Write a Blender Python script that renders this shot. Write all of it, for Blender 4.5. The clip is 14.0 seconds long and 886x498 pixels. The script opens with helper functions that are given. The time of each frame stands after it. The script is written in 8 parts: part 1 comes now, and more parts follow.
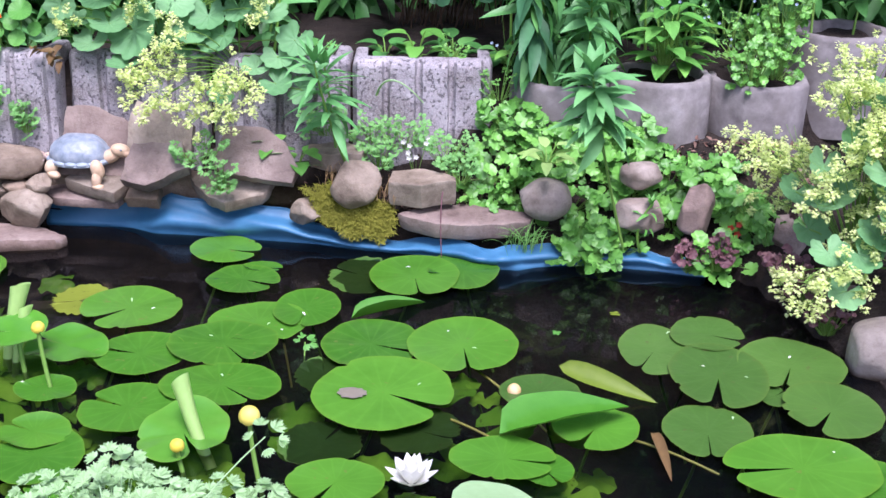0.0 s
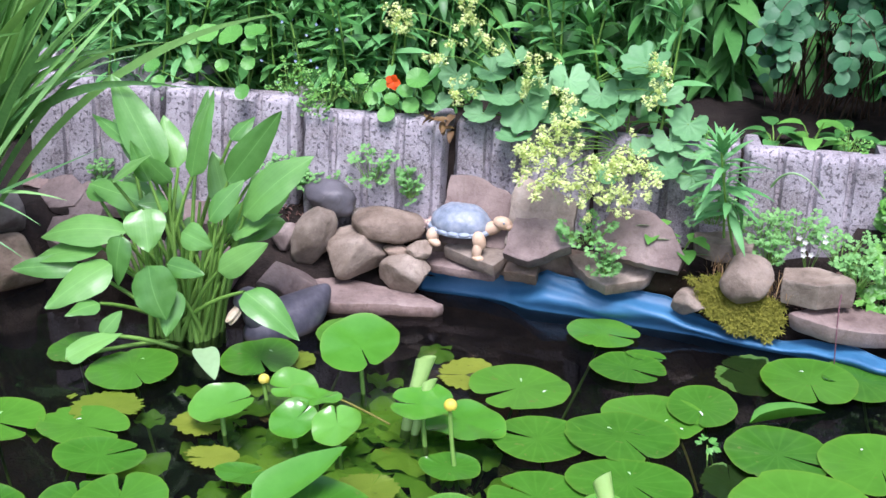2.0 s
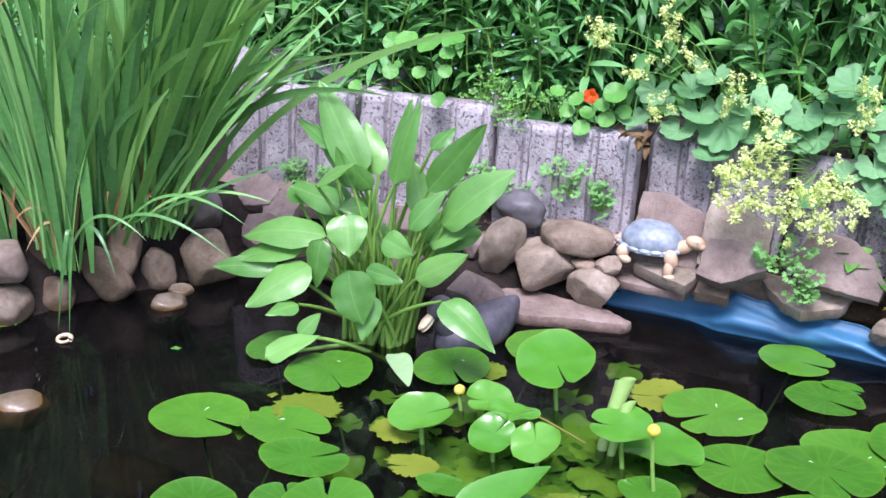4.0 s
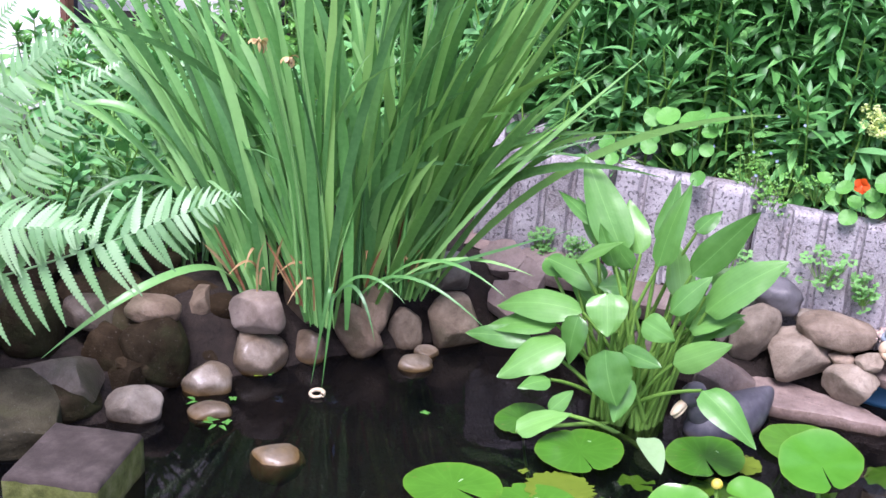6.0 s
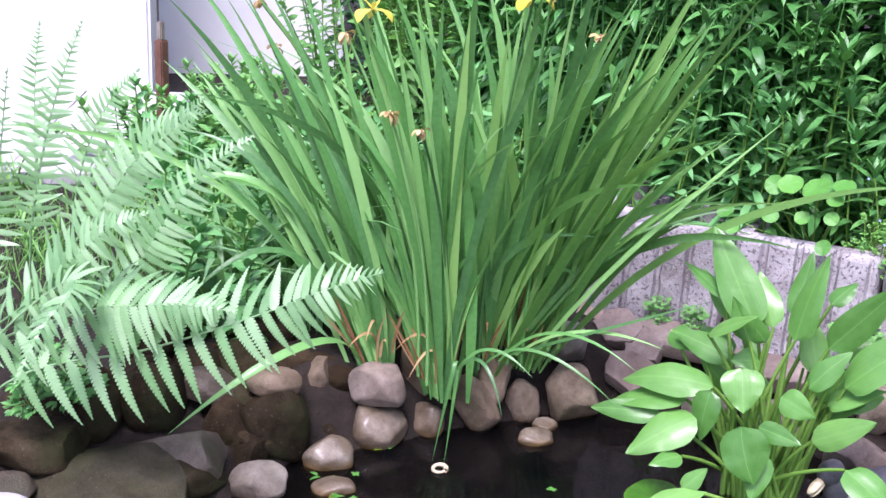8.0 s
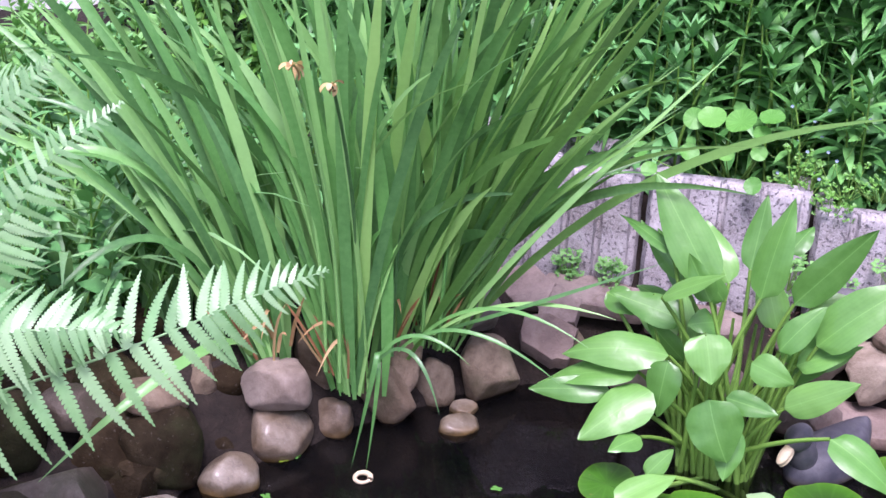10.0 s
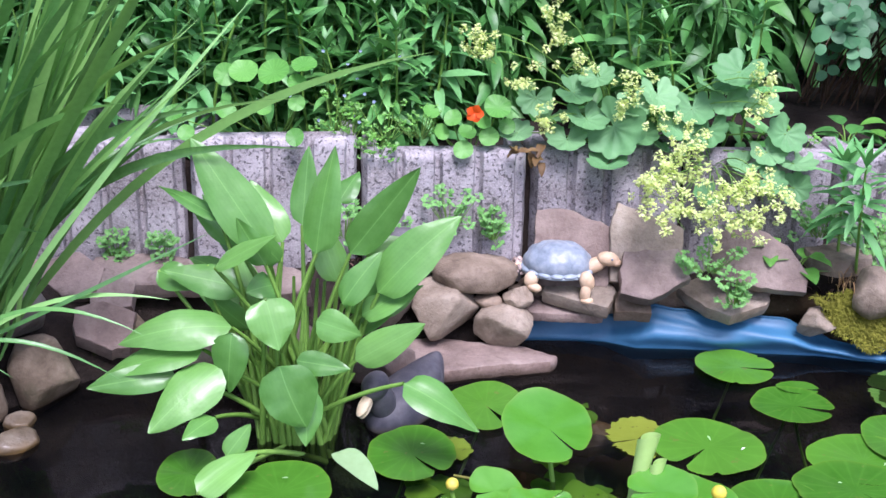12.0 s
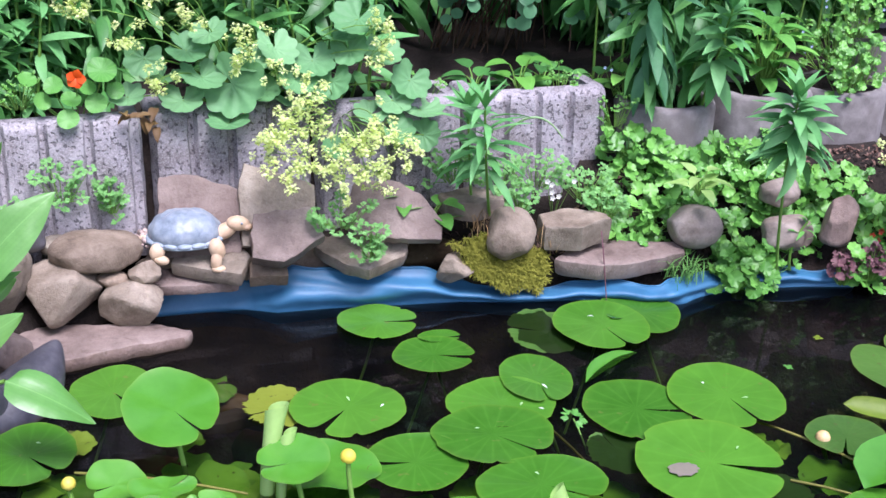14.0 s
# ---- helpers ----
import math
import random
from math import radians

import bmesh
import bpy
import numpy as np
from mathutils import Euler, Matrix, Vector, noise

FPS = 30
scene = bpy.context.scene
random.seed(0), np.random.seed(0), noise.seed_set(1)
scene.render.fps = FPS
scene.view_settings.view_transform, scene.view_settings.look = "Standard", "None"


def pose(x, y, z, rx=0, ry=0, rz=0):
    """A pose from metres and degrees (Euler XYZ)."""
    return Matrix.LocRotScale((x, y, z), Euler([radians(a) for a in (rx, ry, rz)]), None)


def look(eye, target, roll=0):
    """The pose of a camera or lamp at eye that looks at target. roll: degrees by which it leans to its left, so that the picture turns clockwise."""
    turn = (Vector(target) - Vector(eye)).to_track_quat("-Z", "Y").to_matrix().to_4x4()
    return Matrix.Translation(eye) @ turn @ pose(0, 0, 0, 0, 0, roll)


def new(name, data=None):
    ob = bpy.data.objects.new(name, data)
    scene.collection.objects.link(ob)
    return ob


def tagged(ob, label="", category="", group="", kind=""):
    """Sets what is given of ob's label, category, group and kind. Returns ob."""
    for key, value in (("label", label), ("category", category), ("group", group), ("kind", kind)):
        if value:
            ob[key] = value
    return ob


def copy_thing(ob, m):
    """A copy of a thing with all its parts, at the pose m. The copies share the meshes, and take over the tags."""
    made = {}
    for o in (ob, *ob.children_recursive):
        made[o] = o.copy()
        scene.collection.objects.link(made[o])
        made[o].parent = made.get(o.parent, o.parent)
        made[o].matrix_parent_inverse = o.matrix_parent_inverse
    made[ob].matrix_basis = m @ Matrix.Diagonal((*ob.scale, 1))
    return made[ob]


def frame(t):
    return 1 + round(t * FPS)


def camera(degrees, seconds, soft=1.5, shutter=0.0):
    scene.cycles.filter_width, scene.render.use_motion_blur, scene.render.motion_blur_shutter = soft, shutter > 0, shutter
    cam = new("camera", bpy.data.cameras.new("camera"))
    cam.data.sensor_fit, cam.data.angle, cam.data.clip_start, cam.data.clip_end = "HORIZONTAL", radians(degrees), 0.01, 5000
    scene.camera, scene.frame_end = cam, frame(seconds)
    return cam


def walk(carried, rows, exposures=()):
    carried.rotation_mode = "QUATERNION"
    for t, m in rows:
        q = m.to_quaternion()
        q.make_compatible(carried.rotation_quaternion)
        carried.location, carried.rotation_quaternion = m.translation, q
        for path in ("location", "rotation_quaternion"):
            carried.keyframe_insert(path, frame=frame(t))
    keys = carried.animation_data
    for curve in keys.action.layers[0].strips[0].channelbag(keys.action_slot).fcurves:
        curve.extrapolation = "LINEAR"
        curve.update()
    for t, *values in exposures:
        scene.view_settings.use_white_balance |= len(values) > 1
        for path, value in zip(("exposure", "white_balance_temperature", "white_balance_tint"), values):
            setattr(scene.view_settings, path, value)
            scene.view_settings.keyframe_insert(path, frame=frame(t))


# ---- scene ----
cam = camera(39.4, 14.0)
PATH = [
    (0, (1.431, 0.012, 1.489), (1.284, 1.842, 0.694), 1.0),
    (0.5, (1.276, -0.065, 1.504), (1.088, 1.771, 0.734), 1.4),
    (1, (1.141, -0.093, 1.516), (0.881, 1.727, 0.728), 1.0),
    (1.5, (1.034, -0.041, 1.547), (0.647, 1.762, 0.772), 1.5),
    (1.9, (0.964, 0.039, 1.526), (0.483, 1.832, 0.783), 1.1),
    (2, (0.949, 0.05, 1.523), (0.442, 1.846, 0.803), 1.7),
    (2.2, (0.935, 0.027, 1.516), (0.367, 1.812, 0.814), 1.9),
    (4.3, (0.697, -0.01, 1.589), (-0.04, 1.69, 0.836), 2.9),
    (4.5, (0.659, -0.022, 1.594), (-0.117, 1.66, 0.839), 3.4),
    (5, (0.595, -0.063, 1.618), (-0.206, 1.62, 0.892), 3.1),
    (5.5, (0.526, -0.065, 1.631), (-0.322, 1.595, 0.906), 4.1),
    (6, (0.506, -0.062, 1.645), (-0.445, 1.557, 0.956), 3.3),
    (6.5, (0.504, -0.118, 1.666), (-0.574, 1.454, 1.06), 2.2),
    (7, (0.517, -0.149, 1.684), (-0.604, 1.404, 1.109), 2.4),
    (7.2, (0.511, -0.148, 1.679), (-0.612, 1.404, 1.105), 2.5),
    (9.3, (-0.267, -0.023, 1.665), (-0.994, 1.705, 0.967), 2.4),
    (9.5, (-0.306, 0.008, 1.624), (-1.001, 1.751, 0.932), 2.4),
    (10, (-0.342, 0.164, 1.609), (-0.995, 1.91, 0.886), 2.5),
    (10.5, (-0.329, 0.297, 1.605), (-0.859, 2.061, 0.827), 2.8),
    (11, (-0.325, 0.339, 1.594), (-0.578, 2.163, 0.815), 1.6),
    (11.5, (-0.337, 0.362, 1.583), (-0.414, 2.201, 0.801), 1.8),
    (12, (-0.296, 0.347, 1.578), (-0.291, 2.193, 0.809), 1.6),
    (12.5, (-0.246, 0.356, 1.576), (-0.13, 2.198, 0.806), 1.5),
    (13, (-0.197, 0.364, 1.564), (0.061, 2.195, 0.801), 1.4),
    (13.5, (-0.173, 0.393, 1.549), (0.179, 2.197, 0.76), 1.6),
    (14, (-0.072, 0.46, 1.532), (0.394, 2.226, 0.719), 2.2),
]
EXPOSURES = [(0, 1.36, 5750, 29), (2, 1.32, 5750, 25), (4.5, 1.43, 5750, 27), (6.0, 1.45, 5800, 31), (6.8, 1.46, 5850, 29), (7.2, 1.47, 5850, 29), (9.5, 1.42, 5850, 38), (10.5, 1.44, 5850, 39), (11.5, 1.35, 5750, 31), (12.2, 1.30, 5750, 27), (14, 1.34, 5750, 25)]
walk(cam, [(t, look(eye, target, roll)) for t, eye, target, roll in PATH], EXPOSURES)

# ---- light ----
world = bpy.data.worlds.new("overcast_sky")
scene.world = world
world.use_nodes = True
_nt = world.node_tree
_sky = _nt.nodes.new("ShaderNodeTexSky")
_sky.sky_type = "NISHITA"
_sky.sun_disc = False
SUN_EL, SUN_AZ = 64.0, 165.0
_sky.sun_elevation, _sky.sun_rotation = radians(SUN_EL), radians(SUN_AZ)
_sky.air_density, _sky.dust_density, _sky.ozone_density = 1.0, 4.0, 1.0
_bg = _nt.nodes["Background"]
_bg.inputs["Strength"].default_value = 0.105
_nt.links.new(_sky.outputs[0], _bg.inputs["Color"])
_sun = bpy.data.lights.new("sun", "SUN")
_sun.energy, _sun.angle, _sun.color = 1.9, radians(22), (1.0, 0.98, 0.95)
sun_ob = new("sun", _sun)
_d = Vector((math.sin(radians(SUN_AZ)) * math.cos(radians(SUN_EL)), math.cos(radians(SUN_AZ)) * math.cos(radians(SUN_EL)), math.sin(radians(SUN_EL))))
sun_ob.matrix_world = look(_d * 20, (0, 0, 0))

# ---- materials ----


def ramp_node(nt, stops):
    n = nt.nodes.new("ShaderNodeValToRGB")
    e = n.color_ramp.elements
    while len(e) < len(stops):
        e.new(0.5)
    for k, (p, c) in enumerate(stops):
        e[k].position, e[k].color = p, (*c, 1)
    return n


def noise_node(nt, pos, scale, detail=4, rough=0.55):
    n = nt.nodes.new("ShaderNodeTexNoise")
    n.inputs["Scale"].default_value, n.inputs["Detail"].default_value, n.inputs["Roughness"].default_value = scale, detail, rough
    nt.links.new(pos, n.inputs["Vector"])
    return n


def math_node(nt, op, a, b):
    n = nt.nodes.new("ShaderNodeMath")
    n.operation = op
    for k, v in enumerate((a, b)):
        if isinstance(v, (int, float)):
            n.inputs[k].default_value = v
        else:
            nt.links.new(v, n.inputs[k])
    return n.outputs[0]


def mix_node(nt, fac, a, b, blend="MIX"):
    n = nt.nodes.new("ShaderNodeMix")
    n.data_type, n.blend_type = "RGBA", blend
    for k, v in ((0, fac), (6, a), (7, b)):
        if isinstance(v, (int, float)):
            n.inputs[k].default_value = v
        elif isinstance(v, tuple):
            n.inputs[k].default_value = (*v, 1)
        else:
            nt.links.new(v, n.inputs[k])
    return n.outputs[2]


def base(name):
    m = bpy.data.materials.new(name)
    m.use_nodes = True
    nt = m.node_tree
    p = nt.nodes["Principled BSDF"]
    pos = nt.nodes.new("ShaderNodeNewGeometry").outputs["Position"]
    return m, nt, p, pos


def vary(nt):
    """A random number for each leaf or piece, from the object and the island."""
    g = nt.nodes.new("ShaderNodeNewGeometry").outputs["Random Per Island"]
    o = nt.nodes.new("ShaderNodeObjectInfo").outputs["Random"]
    return math_node(nt, "FRACT", math_node(nt, "ADD", g, o), 0.0)


def leaf_mat(name, dark, mid, light, rough=0.42, translucent=0.3, grain=60, spots=None, spec=0.28, vein=0.12, veins="", blotch=0.7, radial=0.10):
    m, nt, p, pos = base(name)
    r = ramp_node(nt, [(0.0, dark), (0.5, mid), (1.0, light)])
    nt.links.new(vary(nt), r.inputs[0])
    n1 = noise_node(nt, pos, grain, 3)
    n2 = noise_node(nt, pos, 9, 3)
    col = mix_node(nt, math_node(nt, "MULTIPLY", n2.outputs[0], blotch), r.outputs[0], tuple(c * 0.62 for c in mid))
    col = mix_node(nt, math_node(nt, "MULTIPLY", n1.outputs[0], vein * 2), col, tuple(min(1, c * 1.5 + 0.02) for c in light))
    if spots:
        n3 = noise_node(nt, pos, 38, 2)
        s = ramp_node(nt, [(0.68, (0, 0, 0)), (0.74, (1, 1, 1))])
        nt.links.new(n3.outputs[0], s.inputs[0])
        col = mix_node(nt, math_node(nt, "MULTIPLY", s.outputs[0], 0.7), col, spots)
    if veins:
        sep = nt.nodes.new("ShaderNodeSeparateXYZ")
        nt.links.new(nt.nodes.new("ShaderNodeTexCoord").outputs["Object"], sep.inputs[0])
        if veins == "radial":
            rim = nt.nodes.new("ShaderNodeAttribute")
            rim.attribute_name = "rim"
            edge = math_node(nt, "POWER", rim.outputs["Fac"], 26.0)
            col = mix_node(nt, math_node(nt, "MULTIPLY", edge, 0.4), col, (light[0] * 1.5, light[1] * 0.95, light[2]))
            ang = math_node(nt, "ARCTAN2", sep.outputs[1], sep.outputs[0])
            line = math_node(nt, "POWER", math_node(nt, "ABSOLUTE", math_node(nt, "COSINE", math_node(nt, "MULTIPLY", ang, 8.5), 0.0), 0.0), 18.0)
            col = mix_node(nt, math_node(nt, "MULTIPLY", line, radial), col, tuple(min(1, c * 1.35 + 0.01) for c in light))
        else:
            ax = math_node(nt, "ABSOLUTE", sep.outputs[0], 0.0)
            rib = math_node(nt, "LESS_THAN", ax, 0.0014)
            line = math_node(nt, "POWER", math_node(nt, "ABSOLUTE", math_node(nt, "COSINE", math_node(nt, "MULTIPLY", sep.outputs[0], 330.0), 0.0), 0.0), 4.0)
            col = mix_node(nt, math_node(nt, "MULTIPLY", line, 0.10), col, tuple(c * 0.6 for c in mid))
            col = mix_node(nt, math_node(nt, "MULTIPLY", rib, 0.2), col, tuple(min(1, c * 1.5 + 0.03) for c in light))
    nt.links.new(col, p.inputs["Base Color"])
    p.inputs["Roughness"].default_value = rough
    p.inputs["Specular IOR Level"].default_value = spec
    b = nt.nodes.new("ShaderNodeBump")
    b.inputs["Strength"].default_value, b.inputs["Distance"].default_value = 0.35, 0.004
    nt.links.new(n1.outputs[0], b.inputs["Height"])
    nt.links.new(b.outputs[0], p.inputs["Normal"])
    if translucent:
        tr = nt.nodes.new("ShaderNodeBsdfTranslucent")
        nt.links.new(mix_node(nt, 0.5, col, (light[0] * 1.4, light[1] * 1.5, light[2] * 0.8)), tr.inputs["Color"])
        mx = nt.nodes.new("ShaderNodeMixShader")
        mx.inputs[0].default_value = translucent
        nt.links.new(p.outputs[0], mx.inputs[1])
        nt.links.new(tr.outputs[0], mx.inputs[2])
        nt.links.new(mx.outputs[0], nt.nodes["Material Output"].inputs["Surface"])
    return m


def solid_mat(name, stops, scale, rough=0.8, bump=0.4, bdist=0.006, fine=140, spec=0.35, coat=0.0, by_piece=0.35, moss=None, pits=False, algae=None, strata=False):
    m, nt, p, pos = base(name)
    n1 = noise_node(nt, pos, scale, 6, 0.62)
    r = ramp_node(nt, stops)
    nt.links.new(n1.outputs[0], r.inputs[0])
    n2 = noise_node(nt, pos, fine, 4, 0.6)
    col = mix_node(nt, n2.outputs[0], r.outputs[0], (0.5, 0.5, 0.5), "OVERLAY")
    piece = vary(nt)
    k = math_node(nt, "ADD", math_node(nt, "MULTIPLY", piece, by_piece), 1 - by_piece / 2)
    comb = nt.nodes.new("ShaderNodeCombineColor")
    for i in range(3):
        nt.links.new(k, comb.inputs[i])
    col = mix_node(nt, 1.0, col, comb.outputs[0], "MULTIPLY")
    if strata:
        # each stone leans to its own hue, with veins and pale lichen flecks of its own
        hue = ramp_node(nt, [(0.0, (1.04, 0.97, 0.93)), (0.5, (1.0, 1.0, 1.0)), (1.0, (0.94, 0.98, 1.00))])
        nt.links.new(math_node(nt, "FRACT", math_node(nt, "MULTIPLY", piece, 7.3), 0.0), hue.inputs[0])
        col = mix_node(nt, 1.0, col, hue.outputs[0], "MULTIPLY")
        nv = noise_node(nt, pos, 17, 7, 0.68)
        nv.inputs["Distortion"].default_value = 1.6
        rv = ramp_node(nt, [(0.34, (0.70, 0.67, 0.65)), (0.47, (1, 1, 1)), (0.60, (1, 1, 1)), (0.74, (1.25, 1.22, 1.20))])
        nt.links.new(nv.outputs[0], rv.inputs[0])
        col = mix_node(nt, 0.8, col, rv.outputs[0], "MULTIPLY")
        nl = noise_node(nt, pos, 120, 2, 0.5)
        rl = ramp_node(nt, [(0.66, (0, 0, 0)), (0.72, (1, 1, 1))])
        nt.links.new(nl.outputs[0], rl.inputs[0])
        col = mix_node(nt, math_node(nt, "MULTIPLY", rl.outputs[0], 0.10), col, (0.42, 0.40, 0.36))
    if moss:
        n4 = noise_node(nt, pos, 7, 5)
        s = ramp_node(nt, [(0.5, (0, 0, 0)), (0.66, (1, 1, 1))])
        nt.links.new(n4.outputs[0], s.inputs[0])
        col = mix_node(nt, math_node(nt, "MULTIPLY", s.outputs[0], 0.75), col, moss)
    if algae:
        n8 = noise_node(nt, pos, 55, 6, 0.75)
        s8 = ramp_node(nt, [(0.34, (0.70, 0.68, 0.64)), (0.5, (0.96, 0.95, 0.94)), (0.66, (1, 1, 1))])
        nt.links.new(n8.outputs[0], s8.inputs[0])
        col = mix_node(nt, 0.6, col, s8.outputs[0], "MULTIPLY")
        # slimy stain up to the waterline
        sep = nt.nodes.new("ShaderNodeSeparateXYZ")
        nt.links.new(pos, sep.inputs[0])
        n7 = noise_node(nt, pos, 16, 4)
        lv = math_node(nt, "ADD", sep.outputs[2], math_node(nt, "MULTIPLY", n7.outputs[0], -0.05))
        s = ramp_node(nt, [(0.474, (1, 1, 1)), (0.500, (0, 0, 0))])
        nt.links.new(math_node(nt, "ADD", lv, 0.5), s.inputs[0])
        col = mix_node(nt, math_node(nt, "MULTIPLY", s.outputs[0], 0.85), col, algae)
    h = n2.outputs[0]
    if pits:
        n5 = noise_node(nt, pos, 95, 3, 0.6)
        s = ramp_node(nt, [(0.36, (0, 0, 0)), (0.43, (1, 1, 1))])
        nt.links.new(n5.outputs[0], s.inputs[0])
        hole = s.outputs[0]
        n6 = noise_node(nt, pos, 230, 2)
        s6 = ramp_node(nt, [(0.48, (0, 0, 0)), (0.58, (1, 1, 1))])
        nt.links.new(n6.outputs[0], s6.inputs[0])
        col = mix_node(nt, math_node(nt, "MULTIPLY", s6.outputs[0], 0.25), col, (0.60, 0.58, 0.60))
        col = mix_node(nt, math_node(nt, "ADD", math_node(nt, "MULTIPLY", hole, 0.72), 0.28), (0.10, 0.092, 0.10), col)
        h = math_node(nt, "ADD", math_node(nt, "MULTIPLY", n2.outputs[0], 0.5), hole)
    else:
        h = math_node(nt, "ADD", math_node(nt, "MULTIPLY", n2.outputs[0], 0.4), n1.outputs[0])
    nt.links.new(col, p.inputs["Base Color"])
    p.inputs["Roughness"].default_value = rough
    p.inputs["Specular IOR Level"].default_value = spec
    p.inputs["Coat Weight"].default_value = coat
    p.inputs["Coat Roughness"].default_value = 0.15
    b = nt.nodes.new("ShaderNodeBump")
    b.inputs["Strength"].default_value, b.inputs["Distance"].default_value = bump, bdist
    nt.links.new(h, b.inputs["Height"])
    nt.links.new(b.outputs[0], p.inputs["Normal"])
    return m


M_PAD = leaf_mat("lily_pad_green", (0.018, 0.092, 0.006), (0.038, 0.155, 0.010), (0.088, 0.26, 0.022), rough=0.22, translucent=0.08, grain=22, spots=(0.11, 0.15, 0.03), spec=0.38, veins="radial", blotch=0.9)
M_PADO = leaf_mat("dull_lily_pad", (0.026, 0.075, 0.012), (0.044, 0.12, 0.018), (0.080, 0.18, 0.030), rough=0.3, translucent=0.05, grain=24, spots=(0.08, 0.08, 0.03), spec=0.45, veins="radial", blotch=0.9)
M_PADB = leaf_mat("lily_pad_bright", (0.048, 0.21, 0.012), (0.070, 0.265, 0.018), (0.12, 0.34, 0.04), rough=0.22, translucent=0.2, grain=30, spec=0.6, veins="radial", radial=0.015)
M_PADY = leaf_mat("lily_pad_yellowing", (0.08, 0.15, 0.008), (0.12, 0.19, 0.012), (0.19, 0.23, 0.022), rough=0.5, translucent=0.12, grain=45, spots=(0.03, 0.025, 0.008))
M_PATCH = leaf_mat("worn_leaf_patch", (0.10, 0.10, 0.065), (0.135, 0.125, 0.09), (0.19, 0.17, 0.13), rough=0.7, translucent=0.0)
M_ROLL = leaf_mat("rolled_young_leaf", (0.26, 0.45, 0.10), (0.32, 0.53, 0.14), (0.42, 0.60, 0.22), rough=0.3, translucent=0.25, spec=0.5)
M_SUB = leaf_mat("sunken_leaf", (0.045, 0.19, 0.010), (0.15, 0.46, 0.02), (0.36, 0.72, 0.05), rough=0.6, translucent=0.0, grain=40, spots=(0.05, 0.04, 0.01), blotch=0.6)
M_PLANT = leaf_mat("plantain_leaf", (0.036, 0.145, 0.018), (0.082, 0.245, 0.042), (0.19, 0.41, 0.10), rough=0.34, translucent=0.16, grain=35, spec=0.55, veins="rib", blotch=0.55)
M_STALKY = leaf_mat("yellow_brown_stalk", (0.09, 0.10, 0.018), (0.16, 0.16, 0.03), (0.26, 0.24, 0.06), translucent=0.0)
M_STALK = leaf_mat("green_stalk", (0.10, 0.22, 0.03), (0.14, 0.29, 0.045), (0.19, 0.36, 0.07), translucent=0.0)
M_IRIS = leaf_mat("iris_blade", (0.010, 0.072, 0.026), (0.064, 0.235, 0.048), (0.27, 0.53, 0.17), rough=0.34, translucent=0.18, grain=70, spec=0.5, blotch=0.25)
M_IRISB = leaf_mat("young_iris_blade", (0.012, 0.078, 0.022), (0.078, 0.235, 0.045), (0.29, 0.54, 0.15), rough=0.36, translucent=0.26, grain=70, spec=0.5, blotch=0.25)
M_ARCH = leaf_mat("daylily_blade", (0.07, 0.22, 0.06), (0.15, 0.36, 0.12), (0.28, 0.52, 0.22), rough=0.36, translucent=0.2, grain=70, spec=0.5, blotch=0.25)
M_DEAD = leaf_mat("dead_leaf", (0.07, 0.035, 0.016), (0.13, 0.075, 0.028), (0.22, 0.15, 0.055), rough=0.6, translucent=0.1)
M_LITTER = leaf_mat("leaf_scrap", (0.05, 0.022, 0.016), (0.13, 0.066, 0.048), (0.26, 0.17, 0.13), rough=0.8, translucent=0.0)
M_SHEATH = leaf_mat("red_brown_sheath", (0.07, 0.026, 0.014), (0.15, 0.058, 0.026), (0.30, 0.15, 0.06), rough=0.6, translucent=0.1)
M_DRY = leaf_mat("dry_blade", (0.17, 0.085, 0.035), (0.30, 0.17, 0.07), (0.50, 0.36, 0.18), rough=0.7, translucent=0.15)
M_FERN = leaf_mat("fern_frond", (0.075, 0.22, 0.065), (0.16, 0.36, 0.13), (0.40, 0.60, 0.34), rough=0.34, translucent=0.22, spec=0.6)
M_WITHER = leaf_mat("withered_petal", (0.60, 0.34, 0.12), (0.72, 0.48, 0.20), (0.8, 0.62, 0.38), rough=0.7, translucent=0.2)
M_HEDGE = leaf_mat("hedge_leaf", (0.014, 0.060, 0.016), (0.026, 0.10, 0.026), (0.055, 0.17, 0.045), rough=0.4, translucent=0.10)
M_BED = leaf_mat("goldenrod_leaf", (0.014, 0.080, 0.016), (0.048, 0.20, 0.040), (0.16, 0.41, 0.105), rough=0.42, translucent=0.10, spec=0.38, blotch=0.35)
M_BEDL = leaf_mat("young_shoot_leaf", (0.06, 0.24, 0.055), (0.11, 0.34, 0.10), (0.19, 0.44, 0.16), rough=0.5, translucent=0.12, spec=0.28)
M_BLUE = leaf_mat("blue_green_leaf", (0.018, 0.085, 0.034), (0.040, 0.145, 0.058), (0.085, 0.235, 0.10), rough=0.5, translucent=0.08, spec=0.3)
M_MANTLE = leaf_mat("lady_mantle_leaf", (0.075, 0.22, 0.075), (0.12, 0.30, 0.115), (0.20, 0.40, 0.18), rough=0.55, translucent=0.12)
M_YG = leaf_mat("yellow_green_bloom", (0.58, 0.70, 0.20), (0.72, 0.82, 0.34), (0.84, 0.89, 0.50), rough=0.7, translucent=0.4)
M_HERB = leaf_mat("herb_leaf", (0.036, 0.15, 0.018), (0.085, 0.27, 0.036), (0.19, 0.45, 0.08), rough=0.4, translucent=0.08, spec=0.45, blotch=0.5)
